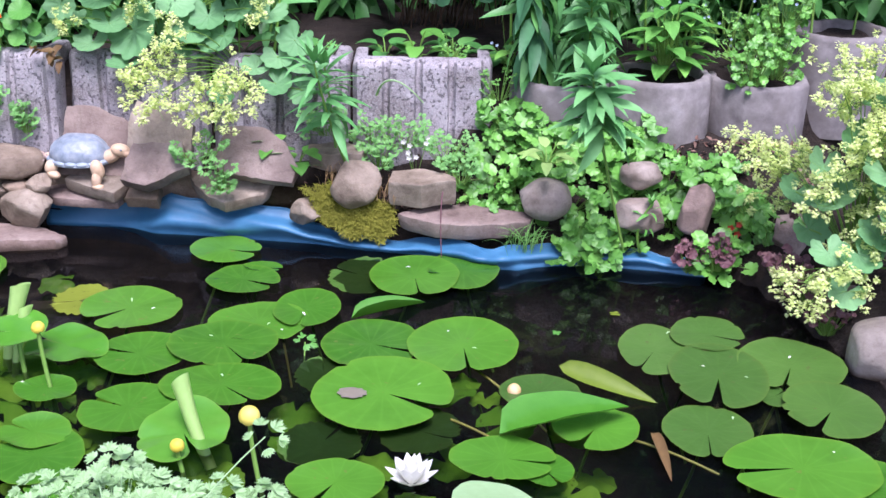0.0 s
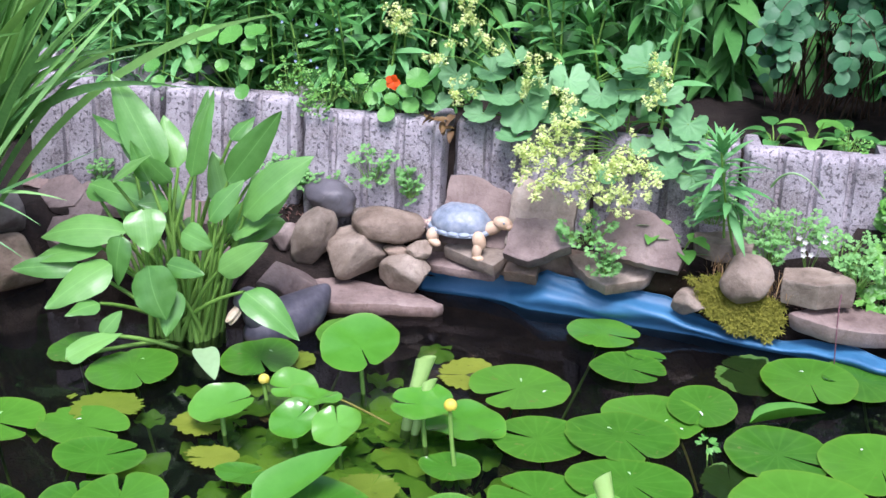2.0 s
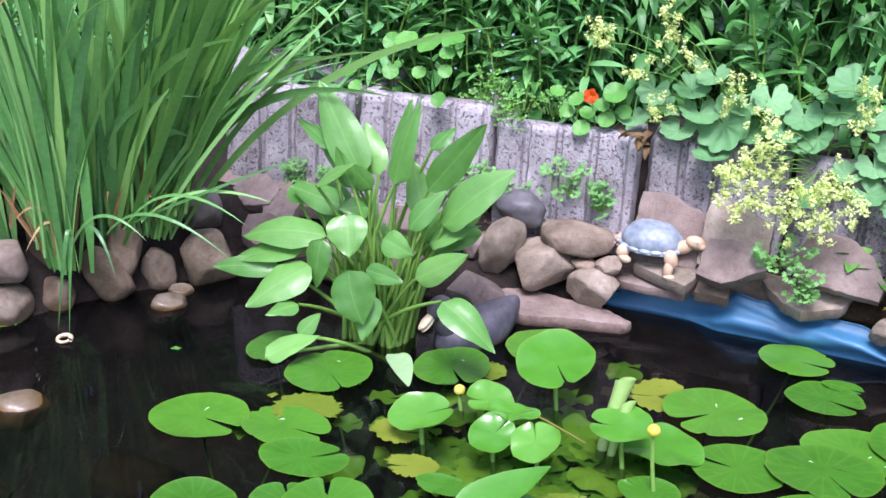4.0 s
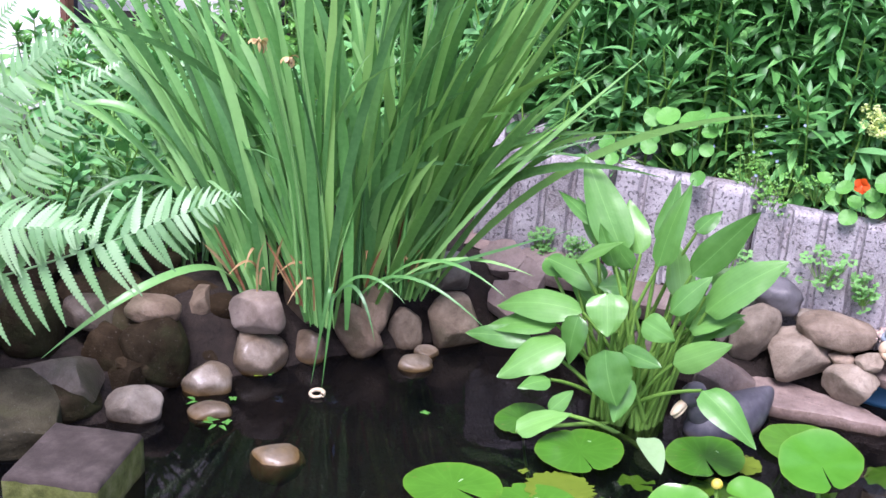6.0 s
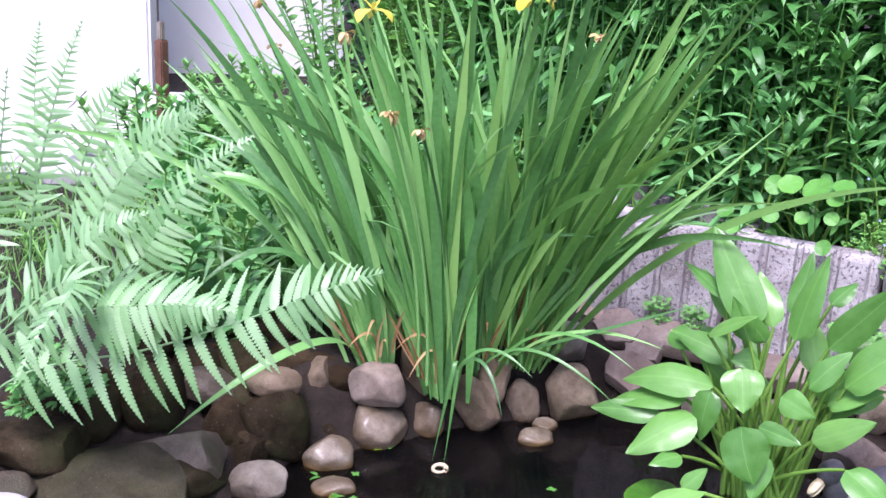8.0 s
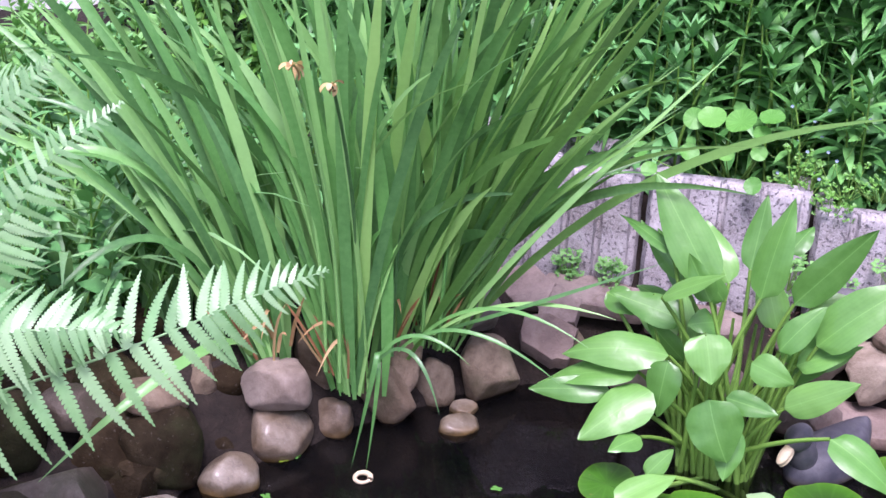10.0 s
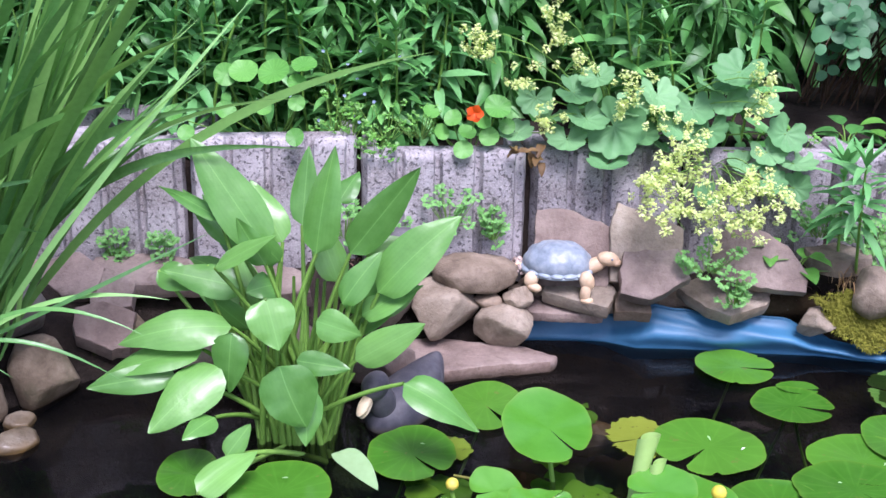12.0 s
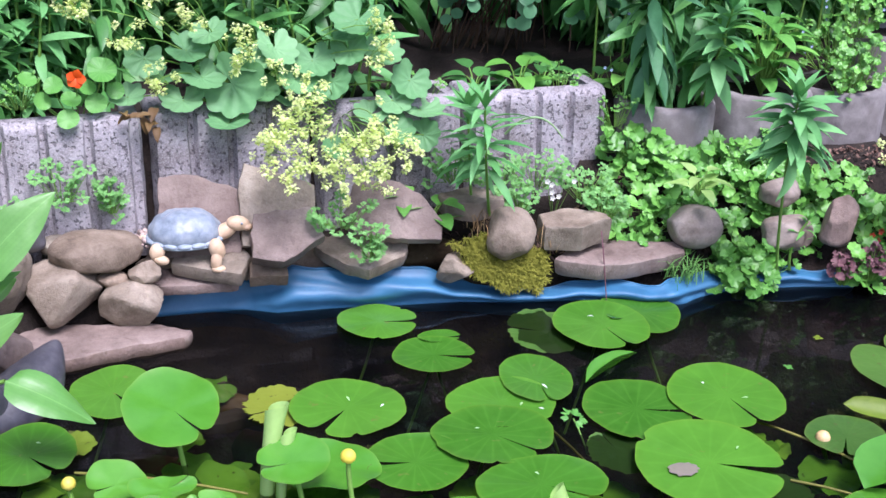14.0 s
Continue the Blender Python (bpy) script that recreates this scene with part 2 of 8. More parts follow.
M_LACY = leaf_mat("lacy_leaf", (0.09, 0.28, 0.06), (0.15, 0.38, 0.10), (0.24, 0.48, 0.16), rough=0.5, translucent=0.2)
M_NAST = leaf_mat("round_leaf", (0.05, 0.20, 0.028), (0.085, 0.29, 0.045), (0.15, 0.39, 0.08), rough=0.42, translucent=0.2, veins="radial", radial=0.3)
M_PURPLE = leaf_mat("purple_leaf", (0.08, 0.035, 0.045), (0.14, 0.06, 0.075), (0.22, 0.12, 0.12), rough=0.5, translucent=0.1)
M_MOSS = leaf_mat("moss", (0.12, 0.14, 0.012), (0.21, 0.22, 0.022), (0.32, 0.31, 0.05), rough=0.9, translucent=0.1)
M_PALE = leaf_mat("pale_feathery_leaf", (0.22, 0.40, 0.16), (0.33, 0.53, 0.25), (0.46, 0.65, 0.37), rough=0.6, translucent=0.3)
M_GRASS = leaf_mat("grass_blade", (0.07, 0.22, 0.04), (0.12, 0.31, 0.06), (0.20, 0.42, 0.11), rough=0.45, translucent=0.12)
M_TWIG = leaf_mat("brown_stem", (0.05, 0.03, 0.018), (0.07, 0.042, 0.025), (0.1, 0.065, 0.04), rough=0.8, translucent=0)
M_ORANGE = leaf_mat("orange_petal", (0.80, 0.08, 0.01), (0.85, 0.11, 0.01), (0.9, 0.16, 0.02), translucent=0.2, vein=0)
M_YELLOW = leaf_mat("yellow_petal", (0.76, 0.62, 0.05), (0.82, 0.70, 0.10), (0.88, 0.80, 0.22), translucent=0.2, vein=0)
M_WHITE = leaf_mat("white_petal", (0.80, 0.80, 0.76), (0.84, 0.84, 0.8), (0.88, 0.88, 0.85), translucent=0.2, vein=0)
M_SKYBLUE = leaf_mat("pale_blue_petal", (0.40, 0.50, 0.75), (0.45, 0.55, 0.80), (0.6, 0.68, 0.85), translucent=0.1, vein=0)
M_RED = leaf_mat("red_leaf", (0.55, 0.06, 0.03), (0.6, 0.08, 0.05), (0.65, 0.12, 0.08), translucent=0.1, vein=0)
for _m, _w in ((M_PADB, 0.15), (M_PAD, 0.10)):
    _p = _m.node_tree.nodes["Principled BSDF"]
    _p.inputs["Coat Weight"].default_value, _p.inputs["Coat Roughness"].default_value = _w, 0.25

# Soil colour set extra dark; it carries the shade under hedge and fern.
M_SOIL = solid_mat("dark_soil", [(0.3, (0.009, 0.006, 0.0045)), (0.55, (0.021, 0.015, 0.011)), (0.8, (0.045, 0.031, 0.024))], 14, rough=0.95, bump=0.9, bdist=0.02, fine=90, by_piece=0)
M_STONE_G = solid_mat("grey_brown_stone", [(0.3, (0.121, 0.096, 0.069)), (0.5, (0.236, 0.195, 0.149)), (0.75, (0.380, 0.329, 0.265))], 9, rough=0.72, bump=0.7, bdist=0.010, spec=0.38, by_piece=0.5, algae=(0.05, 0.032, 0.014), strata=True)
M_STONE_I = solid_mat("lichened_brown_stone", [(0.3, (0.098, 0.070, 0.045)), (0.5, (0.189, 0.146, 0.101)), (0.75, (0.325, 0.267, 0.199))], 11, rough=0.72, bump=0.7, bdist=0.010, spec=0.38, by_piece=0.5, moss=(0.075, 0.070, 0.034), algae=(0.055, 0.034, 0.013), strata=True)
M_STONE_P = solid_mat("purple_slate", [(0.3, (0.128, 0.093, 0.078)), (0.5, (0.229, 0.173, 0.149)), (0.75, (0.348, 0.281, 0.243))], 7, rough=0.72, bump=0.7, bdist=0.010, spec=0.38, by_piece=0.45, algae=(0.06, 0.04, 0.022), strata=True)
M_STONE_L = solid_mat("pale_stone", [(0.3, (0.134, 0.108, 0.088)), (0.5, (0.226, 0.192, 0.163)), (0.75, (0.336, 0.300, 0.265))], 10, rough=0.65, bump=0.5, bdist=0.007, spec=0.4, by_piece=0.3, algae=(0.05, 0.032, 0.014), strata=True)
M_STONE_W = solid_mat("wet_stone", [(0.3, (0.083, 0.058, 0.032)), (0.5, (0.162, 0.125, 0.086)), (0.75, (0.293, 0.250, 0.198))], 12, rough=0.5, bump=0.6, bdist=0.007, spec=0.5, coat=0.22, by_piece=0.3, algae=(0.14, 0.080, 0.014), strata=True)
M_STONE_D = solid_mat("dark_wet_stone", [(0.3, (0.055, 0.050, 0.056)), (0.5, (0.095, 0.088, 0.096)), (0.75, (0.15, 0.14, 0.15))], 8, rough=0.5, bump=0.4, bdist=0.006, spec=0.5, by_piece=0.3, strata=True)
M_STONE_B = solid_mat("damp_brown_stone", [(0.3, (0.04, 0.030, 0.022)), (0.5, (0.085, 0.067, 0.050)), (0.75, (0.15, 0.125, 0.10))], 9, rough=0.6, bump=0.7, bdist=0.012, spec=0.4, by_piece=0.6, algae=(0.05, 0.032, 0.012), moss=(0.05, 0.05, 0.025), strata=True)
# Both darker than the rock itself: the fern's shade is put into their colour.
M_STONE_M = solid_mat("shade_darkened_mossy_stone", [(0.3, (0.012, 0.008, 0.004)), (0.5, (0.028, 0.020, 0.011)), (0.75, (0.060, 0.045, 0.027))], 9, rough=0.8, bump=0.7, bdist=0.012, spec=0.07, by_piece=0.7, moss=(0.034, 0.037, 0.016), algae=(0.03, 0.018, 0.008), strata=True)
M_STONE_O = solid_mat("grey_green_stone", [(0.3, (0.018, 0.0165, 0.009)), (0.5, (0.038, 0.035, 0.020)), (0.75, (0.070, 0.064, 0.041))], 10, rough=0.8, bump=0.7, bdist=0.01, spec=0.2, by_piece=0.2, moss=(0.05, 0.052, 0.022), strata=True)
M_MOSSY = solid_mat("mossy_concrete_side", [(0.35, (0.05, 0.06, 0.012)), (0.5, (0.12, 0.14, 0.035)), (0.7, (0.20, 0.21, 0.09))], 14, rough=0.9, bump=0.8, bdist=0.008, by_piece=0, algae=(0.05, 0.05, 0.012))
# Violet base colour stands in for sky reflected in the pane.
M_PANE = solid_mat("window_glass", [(0.3, (0.26, 0.25, 0.36)), (0.5, (0.30, 0.285, 0.41)), (0.75, (0.34, 0.32, 0.45))], 2, rough=0.12, bump=0.02, bdist=0.001)
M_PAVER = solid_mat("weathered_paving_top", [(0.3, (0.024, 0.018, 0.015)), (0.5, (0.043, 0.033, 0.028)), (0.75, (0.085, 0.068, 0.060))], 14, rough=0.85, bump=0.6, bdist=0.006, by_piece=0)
M_BLOCK = solid_mat("exposed_concrete", [(0.3, (0.20, 0.182, 0.192)), (0.5, (0.32, 0.297, 0.312)), (0.75, (0.46, 0.435, 0.45))], 11, rough=0.9, bump=0.8, bdist=0.007, by_piece=0.25, pits=True, moss=(0.17, 0.15, 0.145))
M_RING = solid_mat("smooth_concrete", [(0.3, (0.115, 0.105, 0.102)), (0.5, (0.20, 0.185, 0.18)), (0.75, (0.33, 0.31, 0.305))], 13, rough=0.85, bump=0.6, bdist=0.004, by_piece=0.2, moss=(0.15, 0.135, 0.125))
M_LINER = solid_mat("blue_pond_liner", [(0.3, (0.024, 0.105, 0.20)), (0.5, (0.038, 0.15, 0.275)), (0.75, (0.065, 0.205, 0.35))], 5, rough=0.5, bump=0.12, bdist=0.004, fine=60, spec=0.5, by_piece=0)
M_SHELL = solid_mat("blue_grey_shell", [(0.3, (0.13, 0.17, 0.21)), (0.5, (0.22, 0.26, 0.31)), (0.75, (0.34, 0.38, 0.42))], 30, rough=0.4, bump=0.3, bdist=0.003, by_piece=0)
M_SKIN = solid_mat("tan_turtle_skin", [(0.3, (0.46, 0.31, 0.19)), (0.5, (0.58, 0.42, 0.28)), (0.75, (0.68, 0.53, 0.38))], 25, rough=0.5, bump=0.2, bdist=0.003, by_piece=0)
M_SHELLRIM = solid_mat("pale_shell_rim", [(0.3, (0.17, 0.21, 0.25)), (0.5, (0.27, 0.32, 0.37)), (0.75, (0.40, 0.45, 0.49))], 30, rough=0.4, bump=0.3, bdist=0.003, by_piece=0)
M_DUCK = solid_mat("dark_duck_resin", [(0.3, (0.040, 0.040, 0.055)), (0.5, (0.075, 0.073, 0.090)), (0.75, (0.13, 0.125, 0.14))], 16, rough=0.5, bump=0.4, bdist=0.004, by_piece=0, algae=(0.06, 0.05, 0.035))
M_PLASTER = solid_mat("white_plaster", [(0.3, (0.76, 0.76, 0.75)), (0.7, (0.84, 0.84, 0.83))], 3, rough=0.9, bump=0.2, by_piece=0)
M_PALEBLOCK = solid_mat("pale_block", [(0.3, (0.36, 0.345, 0.36)), (0.5, (0.45, 0.435, 0.45)), (0.75, (0.55, 0.535, 0.55))], 12, rough=0.8, bump=0.4, by_piece=0)
M_WOOD = solid_mat("red_brown_wood", [(0.3, (0.10, 0.045, 0.03)), (0.6, (0.17, 0.08, 0.055)), (0.8, (0.22, 0.12, 0.08))], 18, rough=0.8, by_piece=0)
M_SHELLBIT = solid_mat("snail_shell", [(0.3, (0.45, 0.36, 0.22)), (0.7, (0.65, 0.56, 0.4))], 60, rough=0.4, by_piece=0)
M_PEBBLE = solid_mat("pink_gravel", [(0.3, (0.30, 0.22, 0.19)), (0.7, (0.52, 0.42, 0.38))], 40, rough=0.8, by_piece=0.7)


def water_mat():
    m, nt, p, pos = base("pond_water")
    out = nt.nodes["Material Output"]
    nt.nodes.remove(p)
    tr = nt.nodes.new("ShaderNodeBsdfTransparent")
    tr.inputs["Color"].default_value = (0.45, 0.45, 0.43, 1)
    gl = nt.nodes.new("ShaderNodeBsdfGlossy")
    gl.inputs["Roughness"].default_value = 0.02
    fr = nt.nodes.new("ShaderNodeFresnel")
    fr.inputs["IOR"].default_value = 1.28
    n = noise_node(nt, pos, 5, 2)
    b = nt.nodes.new("ShaderNodeBump")
    b.inputs["Strength"].default_value, b.inputs["Distance"].default_value = 0.06, 0.02
    nt.links.new(n.outputs[0], b.inputs["Height"])
    nt.links.new(b.outputs[0], gl.inputs["Normal"])
    mx = nt.nodes.new("ShaderNodeMixShader")
    nt.links.new(fr.outputs[0], mx.inputs[0])
    nt.links.new(tr.outputs[0], mx.inputs[1])
    nt.links.new(gl.outputs[0], mx.inputs[2])
    # fine silt hanging in the water; its blue tint stands for reflected sky
    df = nt.nodes.new("ShaderNodeBsdfDiffuse")
    n2 = noise_node(nt, pos, 2.5, 4)
    r = ramp_node(nt, [(0.35, (0.055, 0.060, 0.080)), (0.65, (0.09, 0.11, 0.15))])
    nt.links.new(n2.outputs[0], r.inputs[0])
    nt.links.new(r.outputs[0], df.inputs["Color"])
    m2 = nt.nodes.new("ShaderNodeMixShader")
    m2.inputs[0].default_value = 0.013
    nt.links.new(tr.outputs[0], m2.inputs[1])
    nt.links.new(df.outputs[0], m2.inputs[2])
    nt.links.new(m2.outputs[0], mx.inputs[1])
    nt.links.new(mx.outputs[0], out.inputs["Surface"])
    return m


M_WATER = water_mat()

# ---- mesh tools ----
RNG = np.random.default_rng(7)


def mesh_of(name, V, F, mat, smooth=True):
    me = bpy.data.meshes.new(name)
    me.from_pydata([tuple(v) for v in np.asarray(V).tolist()], [], [tuple(f) for f in F])
    me.polygons.foreach_set("use_smooth", [smooth] * len(me.polygons))
    if mat:
        me.materials.append(mat)
    me.update()
    return me


class Pile:
    """Collects many small pieces into one mesh."""

    def __init__(self):
        self.v, self.f, self.n = [], [], 0

    def add(self, proto, m):
        V, F = proto
        M = np.array(m)
        self.v.append(V @ M[:3, :3].T + M[:3, 3])
        self.f.append(np.asarray(F) + self.n)
        self.n += len(V)

    def mesh(self, name, mat, smooth=True):
        V = np.concatenate(self.v)
        F = [f for block in self.f for f in block.tolist()]
        return mesh_of(name, V, F, mat, smooth)


def part(name, me, parent=None, label="", m=None):
    ob = new(name, me)
    if parent is not None:
        ob.parent = parent
    if m is not None:
        ob.matrix_basis = m
    if label:
        tagged(ob, label)
    return ob


def thing(name, m, label, category, group="", kind="", me=None):
    ob = new(name, me)
    ob.matrix_basis = m
    return tagged(ob, label, category, group, kind)


def frame_to(origin, direction, up=(0, 0, 1), roll=0.0, s=1.0):
    """A pose whose +Y runs along direction and whose +Z stays near up."""
    y = Vector(direction).normalized()
    u = Vector(up)
    x = y.cross(u)
    if x.length < 1e-4:
        x = Vector((1, 0, 0))
    x.normalize()
    z = x.cross(y)
    R = Matrix((x, y, z)).transposed().to_4x4()
    return Matrix.Translation(origin) @ R @ Matrix.Rotation(roll, 4, "Y") @ Matrix.Scale(s, 4)


def P_LANCE(u):
    return np.sin(np.pi * np.clip(u, 0, 1) ** 0.75) ** 0.9


def P_OVATE(u):
    return np.sin(np.pi * np.clip(u, 0, 1) ** 0.62) ** 0.75


def P_OBOV(u):
    return np.sin(np.pi * np.clip(u, 0, 1) ** 1.3) ** 0.8 + 0.06 * (1 - u)


def P_ROUND(u):
    return np.sqrt(np.clip(1 - (2 * np.clip(u, 0, 1) - 1) ** 2, 0, 1)) ** 0.9


def P_SWORD(u):
    return P_BLADE(u) * np.minimum(1.0, 0.4 + 3.5 * u)


def P_BLADE(u):
    return np.minimum(1.0, (1 - u) * 3.2) ** 0.8 * (0.8 + 0.2 * np.sin(np.pi * u))


def blade(L, W, prof, curl=0.4, fold=0.25, nu=6, wave=0.0, twist=0.0):
    """A leaf along +Y, upper face +Z, bending down by curl radians, its halves folded up by fold."""
    us = np.linspace(0, 1, nu + 1)
    w = np.maximum(prof(us), 0.015) * W / 2
    th = curl * us
    dl = L / nu
    y = np.concatenate([[0], np.cumsum(np.cos((th[1:] + th[:-1]) / 2) * dl)])
    z = np.concatenate([[0], np.cumsum(-np.sin((th[1:] + th[:-1]) / 2) * dl)])
    V = []
    for k in range(nu + 1):
        n = np.array([0, np.sin(th[k]), np.cos(th[k])])
        tw = twist * us[k]
        for s in (-1, 0, 1):
            side = np.array([np.cos(tw) * s * w[k] * math.cos(fold), 0, 0]) + n * (np.sin(tw) * s * w[k])
            lift = abs(s) * w[k] * math.sin(fold) + wave * abs(s) * math.sin(us[k] * 14 + s) * W
            V.append(np.array([0, y[k], z[k]]) + side + n * lift)
    F = []
    for k in range(nu):
        a = 3 * k
        F += [(a, a + 1, a + 4, a + 3), (a + 1, a + 2, a + 5, a + 4)]
    return np.array(V), np.array(F)


def disc(rx, ry, notch=0.0, lobes=0, lobe=0.0, nr=4, na=28, cup=0.0, wave=0.0, seed=0, ragged=0.0, pleat=0.0):
    """A round leaf in the XY plane with its cleft on +X; notch is half its opening in radians."""
    rg = np.random.default_rng(seed)
    ph = rg.uniform(0, 6.28, 4)
    ths = np.linspace(notch, 2 * np.pi - notch, na + 1) if notch else np.linspace(0, 2 * np.pi, na + 1)
    rag = rg.uniform(-ragged, ragged, na + 1)
    V = [(rx * (0.12 if notch else 0), 0, cup * -0.1)]
    for k in range(1, nr + 1):
        q = k / nr
        for j, th in enumerate(ths):
            r = q
            if notch:
                e = min(j, na - j)
                r *= 1 - 0.24 * q * math.exp(-(e / 1.3) ** 2)
            if lobes:
                r *= 1 + lobe * q * q * (abs(math.cos(lobes * th / 2)) - 0.5)
            r *= 1 + rag[j] * q ** 3
            r *= 1 + 0.03 * math.sin(2 * th + ph[0]) + 0.02 * math.sin(3 * th + ph[1])
            z = cup * q * q + wave * q * q * math.sin(3 * th + ph[2]) * 0.5 + wave * 0.5 * q ** 3 * math.sin(7 * th + ph[3])
            z += pleat * q * math.cos(lobes * th)
            V.append((rx * r * math.cos(th), ry * r * math.sin(th), z))
    F = []
    c = na + 1
    for j in range(na):
        F.append((0, 1 + j, 1 + j + 1))
    for k in range(nr - 1):
        a = 1 + k * c
        for j in range(na):
            F.append((a + j, a + c + j, a + c + j + 1, a + j + 1))
    return np.array(V), F


def add_any(pile, proto, m):
    """Adds a piece whose faces have mixed corner counts."""
    V, F = proto
    M = np.array(m)
    pile.v.append(V @ M[:3, :3].T + M[:3, 3])
    n = pile.n

    class Rows(list):
        def tolist(self):
            return list(self)
    pile.f.append(Rows([tuple(i + n for i in f) for f in F]))
    pile.n += len(V)


def tube(points, r0, r1, sides=6):
    """A tapered round stem along a line of points."""
    P = [Vector(p) for p in points]
    V, F = [], []
    for k, p in enumerate(P):
        d = (P[min(k + 1, len(P) - 1)] - P[max(k - 1, 0)]).normalized()
        x = d.cross(Vector((0.3, 0.9, 0.2)))
        x.normalize()
        y = d.cross(x)
        r = r0 + (r1 - r0) * k / (len(P) - 1)
        for j in range(sides):
            a = 2 * math.pi * j / sides
            V.append(tuple(p + x * (r * math.cos(a)) + y * (r * math.sin(a))))
    for k in range(len(P) - 1):
        for j in range(sides):
            a, b = k * sides + j, k * sides + (j + 1) % sides
            F.append((a, b, b + sides, a + sides))
    return np.array(V), np.array(F)


def arc(a, b, rise, n=6):
    """Points from a to b, bowed upwards by rise."""
    a, b = Vector(a), Vector(b)
    return [a.lerp(b, k / n) + Vector((0, 0, rise * math.sin(math.pi * k / n))) for k in range(n + 1)]


def bez(a, c, b, n=7):
    a, c, b = Vector(a), Vector(c), Vector(b)
    return [a * (1 - t) ** 2 + c * (2 * t * (1 - t)) + b * t * t for t in [k / n for k in range(n + 1)]]


def ribbon(points, w, prof=P_BLADE, normal=(0, 0, 1), fold=0.3):
    """A flat leaf along a line of points."""
    P = [Vector(p) for p in points]
    V, F = [], []
    n = len(P)
    for k, p in enumerate(P):
        d = (P[min(k + 1, n - 1)] - P[max(k - 1, 0)]).normalized()
        s = d.cross(Vector(normal))
        if s.length < 1e-3:
            s = Vector((1, 0, 0))
        s.normalize()
        up = s.cross(d)
        q = max(float(prof(np.array(k / (n - 1)))), 0.02) * w / 2
        for e in (-1, 0, 1):
            V.append(tuple(p + s * (e * q * math.cos(fold)) + up * (abs(e) * q * math.sin(fold))))
    for k in range(n - 1):
        a = 3 * k
        F += [(a, a + 1, a + 4, a + 3), (a + 1, a + 2, a + 5, a + 4)]
    return np.array(V), np.array(F)

# ---- ground, pond, water ----
POND = [(-0.12, 3.50), (-0.5, 3.28), (-0.95, 3.3), (-1.18, 3.18), (-1.37, 3.0), (-1.46, 2.86), (-1.59, 2.62), (-1.68, 2.45), (-1.76, 2.3), (-1.74, 2.05), (-1.9, 1.85), (-2.05, 1.62), (-1.7, 1.42), (-0.6, 1.5),
        (0.6, 1.52), (1.6, 1.5), (2.35, 1.6), (2.42, 2.3), (2.26, 2.8), (2.17, 3.0), (2.06, 3.28), (1.8, 3.42), (1.35, 3.42), (0.9, 3.46), (0.5, 3.47), (0.2, 3.50)]
WALL_Y0, WALL_K = 3.592, 0.094
WALL_A = math.atan(WALL_K)


def wall_y(x):
    return WALL_Y0 + WALL_K * x


def pond_distance(x, y):
    """Metres outside the pond's edge; inside it is negative."""
    d, inside = 1e9, False
    n = len(POND)
    for k in range(n):
        (ax, ay), (bx, by) = POND[k], POND[(k + 1) % n]
        ex, ey = bx - ax, by - ay
        t = max(0.0, min(1.0, ((x - ax) * ex + (y - ay) * ey) / (ex * ex + ey * ey)))
        d = min(d, math.hypot(x - ax - t * ex, y - ay - t * ey))
        if (ay > y) != (by > y) and x < ax + (y - ay) * ex / ey:
            inside = not inside
    return -d if inside else d


def ground_z(x, y):
    d = pond_distance(x, y) if -5 < x < 5 and 0 < y < 6 else 3.0
    if d < 0:
        z = max(-0.42, -0.03 + 1.6 * d)
    else:
        z = min(0.02 + 0.75 * d, 0.21)
        if x < -1.3:
            z = min(0.01 + (0.38 + 0.62 * min(1.0, max(0.0, (y - 2.2) / 0.3))) * d, 0.2)
        if x > 1.15 and y > 3.4:
            z = max(z, min(0.02 + 1.1 * d, 0.30)) if x < 2.2 else z
        if y < 1.6 or x > 2.4:
            z = min(z, 0.1)
    w = y - (wall_y(x) + 0.06)
    if x < -1.42:
        w = min(w, -1.42 - x + 0.0) if w < 0.6 else w
        w = y - (wall_y(x) + 0.3 + (-1.42 - x) * 0.9)
    up = 0.46
    if w > 0:
        z = max(z, z + (up - z) * min(1.0, w / 0.04))
    far = math.hypot(x, y - 2)
    if far > 5:
        z = z + (0.2 - z) * min(1.0, (far - 5) / 3)
    return z + 0.012 * noise.noise(Vector((x * 9, y * 9, 0.3))) * (1 if d > -0.2 else 3)


def build_ground():
    fx = np.arange(-3.4, 3.4, 0.045)
    fy = np.arange(1.0, 5.2, 0.045)
    gx = 1.28 ** np.arange(1, 22) * 0.3
    xs = np.concatenate([-3.4 - gx[::-1], fx, 3.4 + gx])
    ys = np.concatenate([1.0 - gx[::-1], fy, 5.2 + gx])
    V = [(x, y, ground_z(x, y)) for y in ys for x in xs]
    n = len(xs)
    F = [(j * n + i, j * n + i + 1, (j + 1) * n + i + 1, (j + 1) * n + i) for j in range(len(ys) - 1) for i in range(n - 1)]
    ob = new("ground", mesh_of("ground", V, F, M_SOIL))
    tagged(ob, "damp garden soil round the pond, darkened for shade under plants", "ground", kind="structure")


build_ground()


def build_water():
    V = [(-2.6, 1.3, 0), (2.6, 1.3, 0), (2.6, 3.56, 0), (-2.6, 3.4, 0)]
    ob = new("water", mesh_of("water", V, [(0, 1, 2, 3)], M_WATER))
    tagged(ob, "dark still pond water with faint reflections", "water", kind="structure")


build_water()


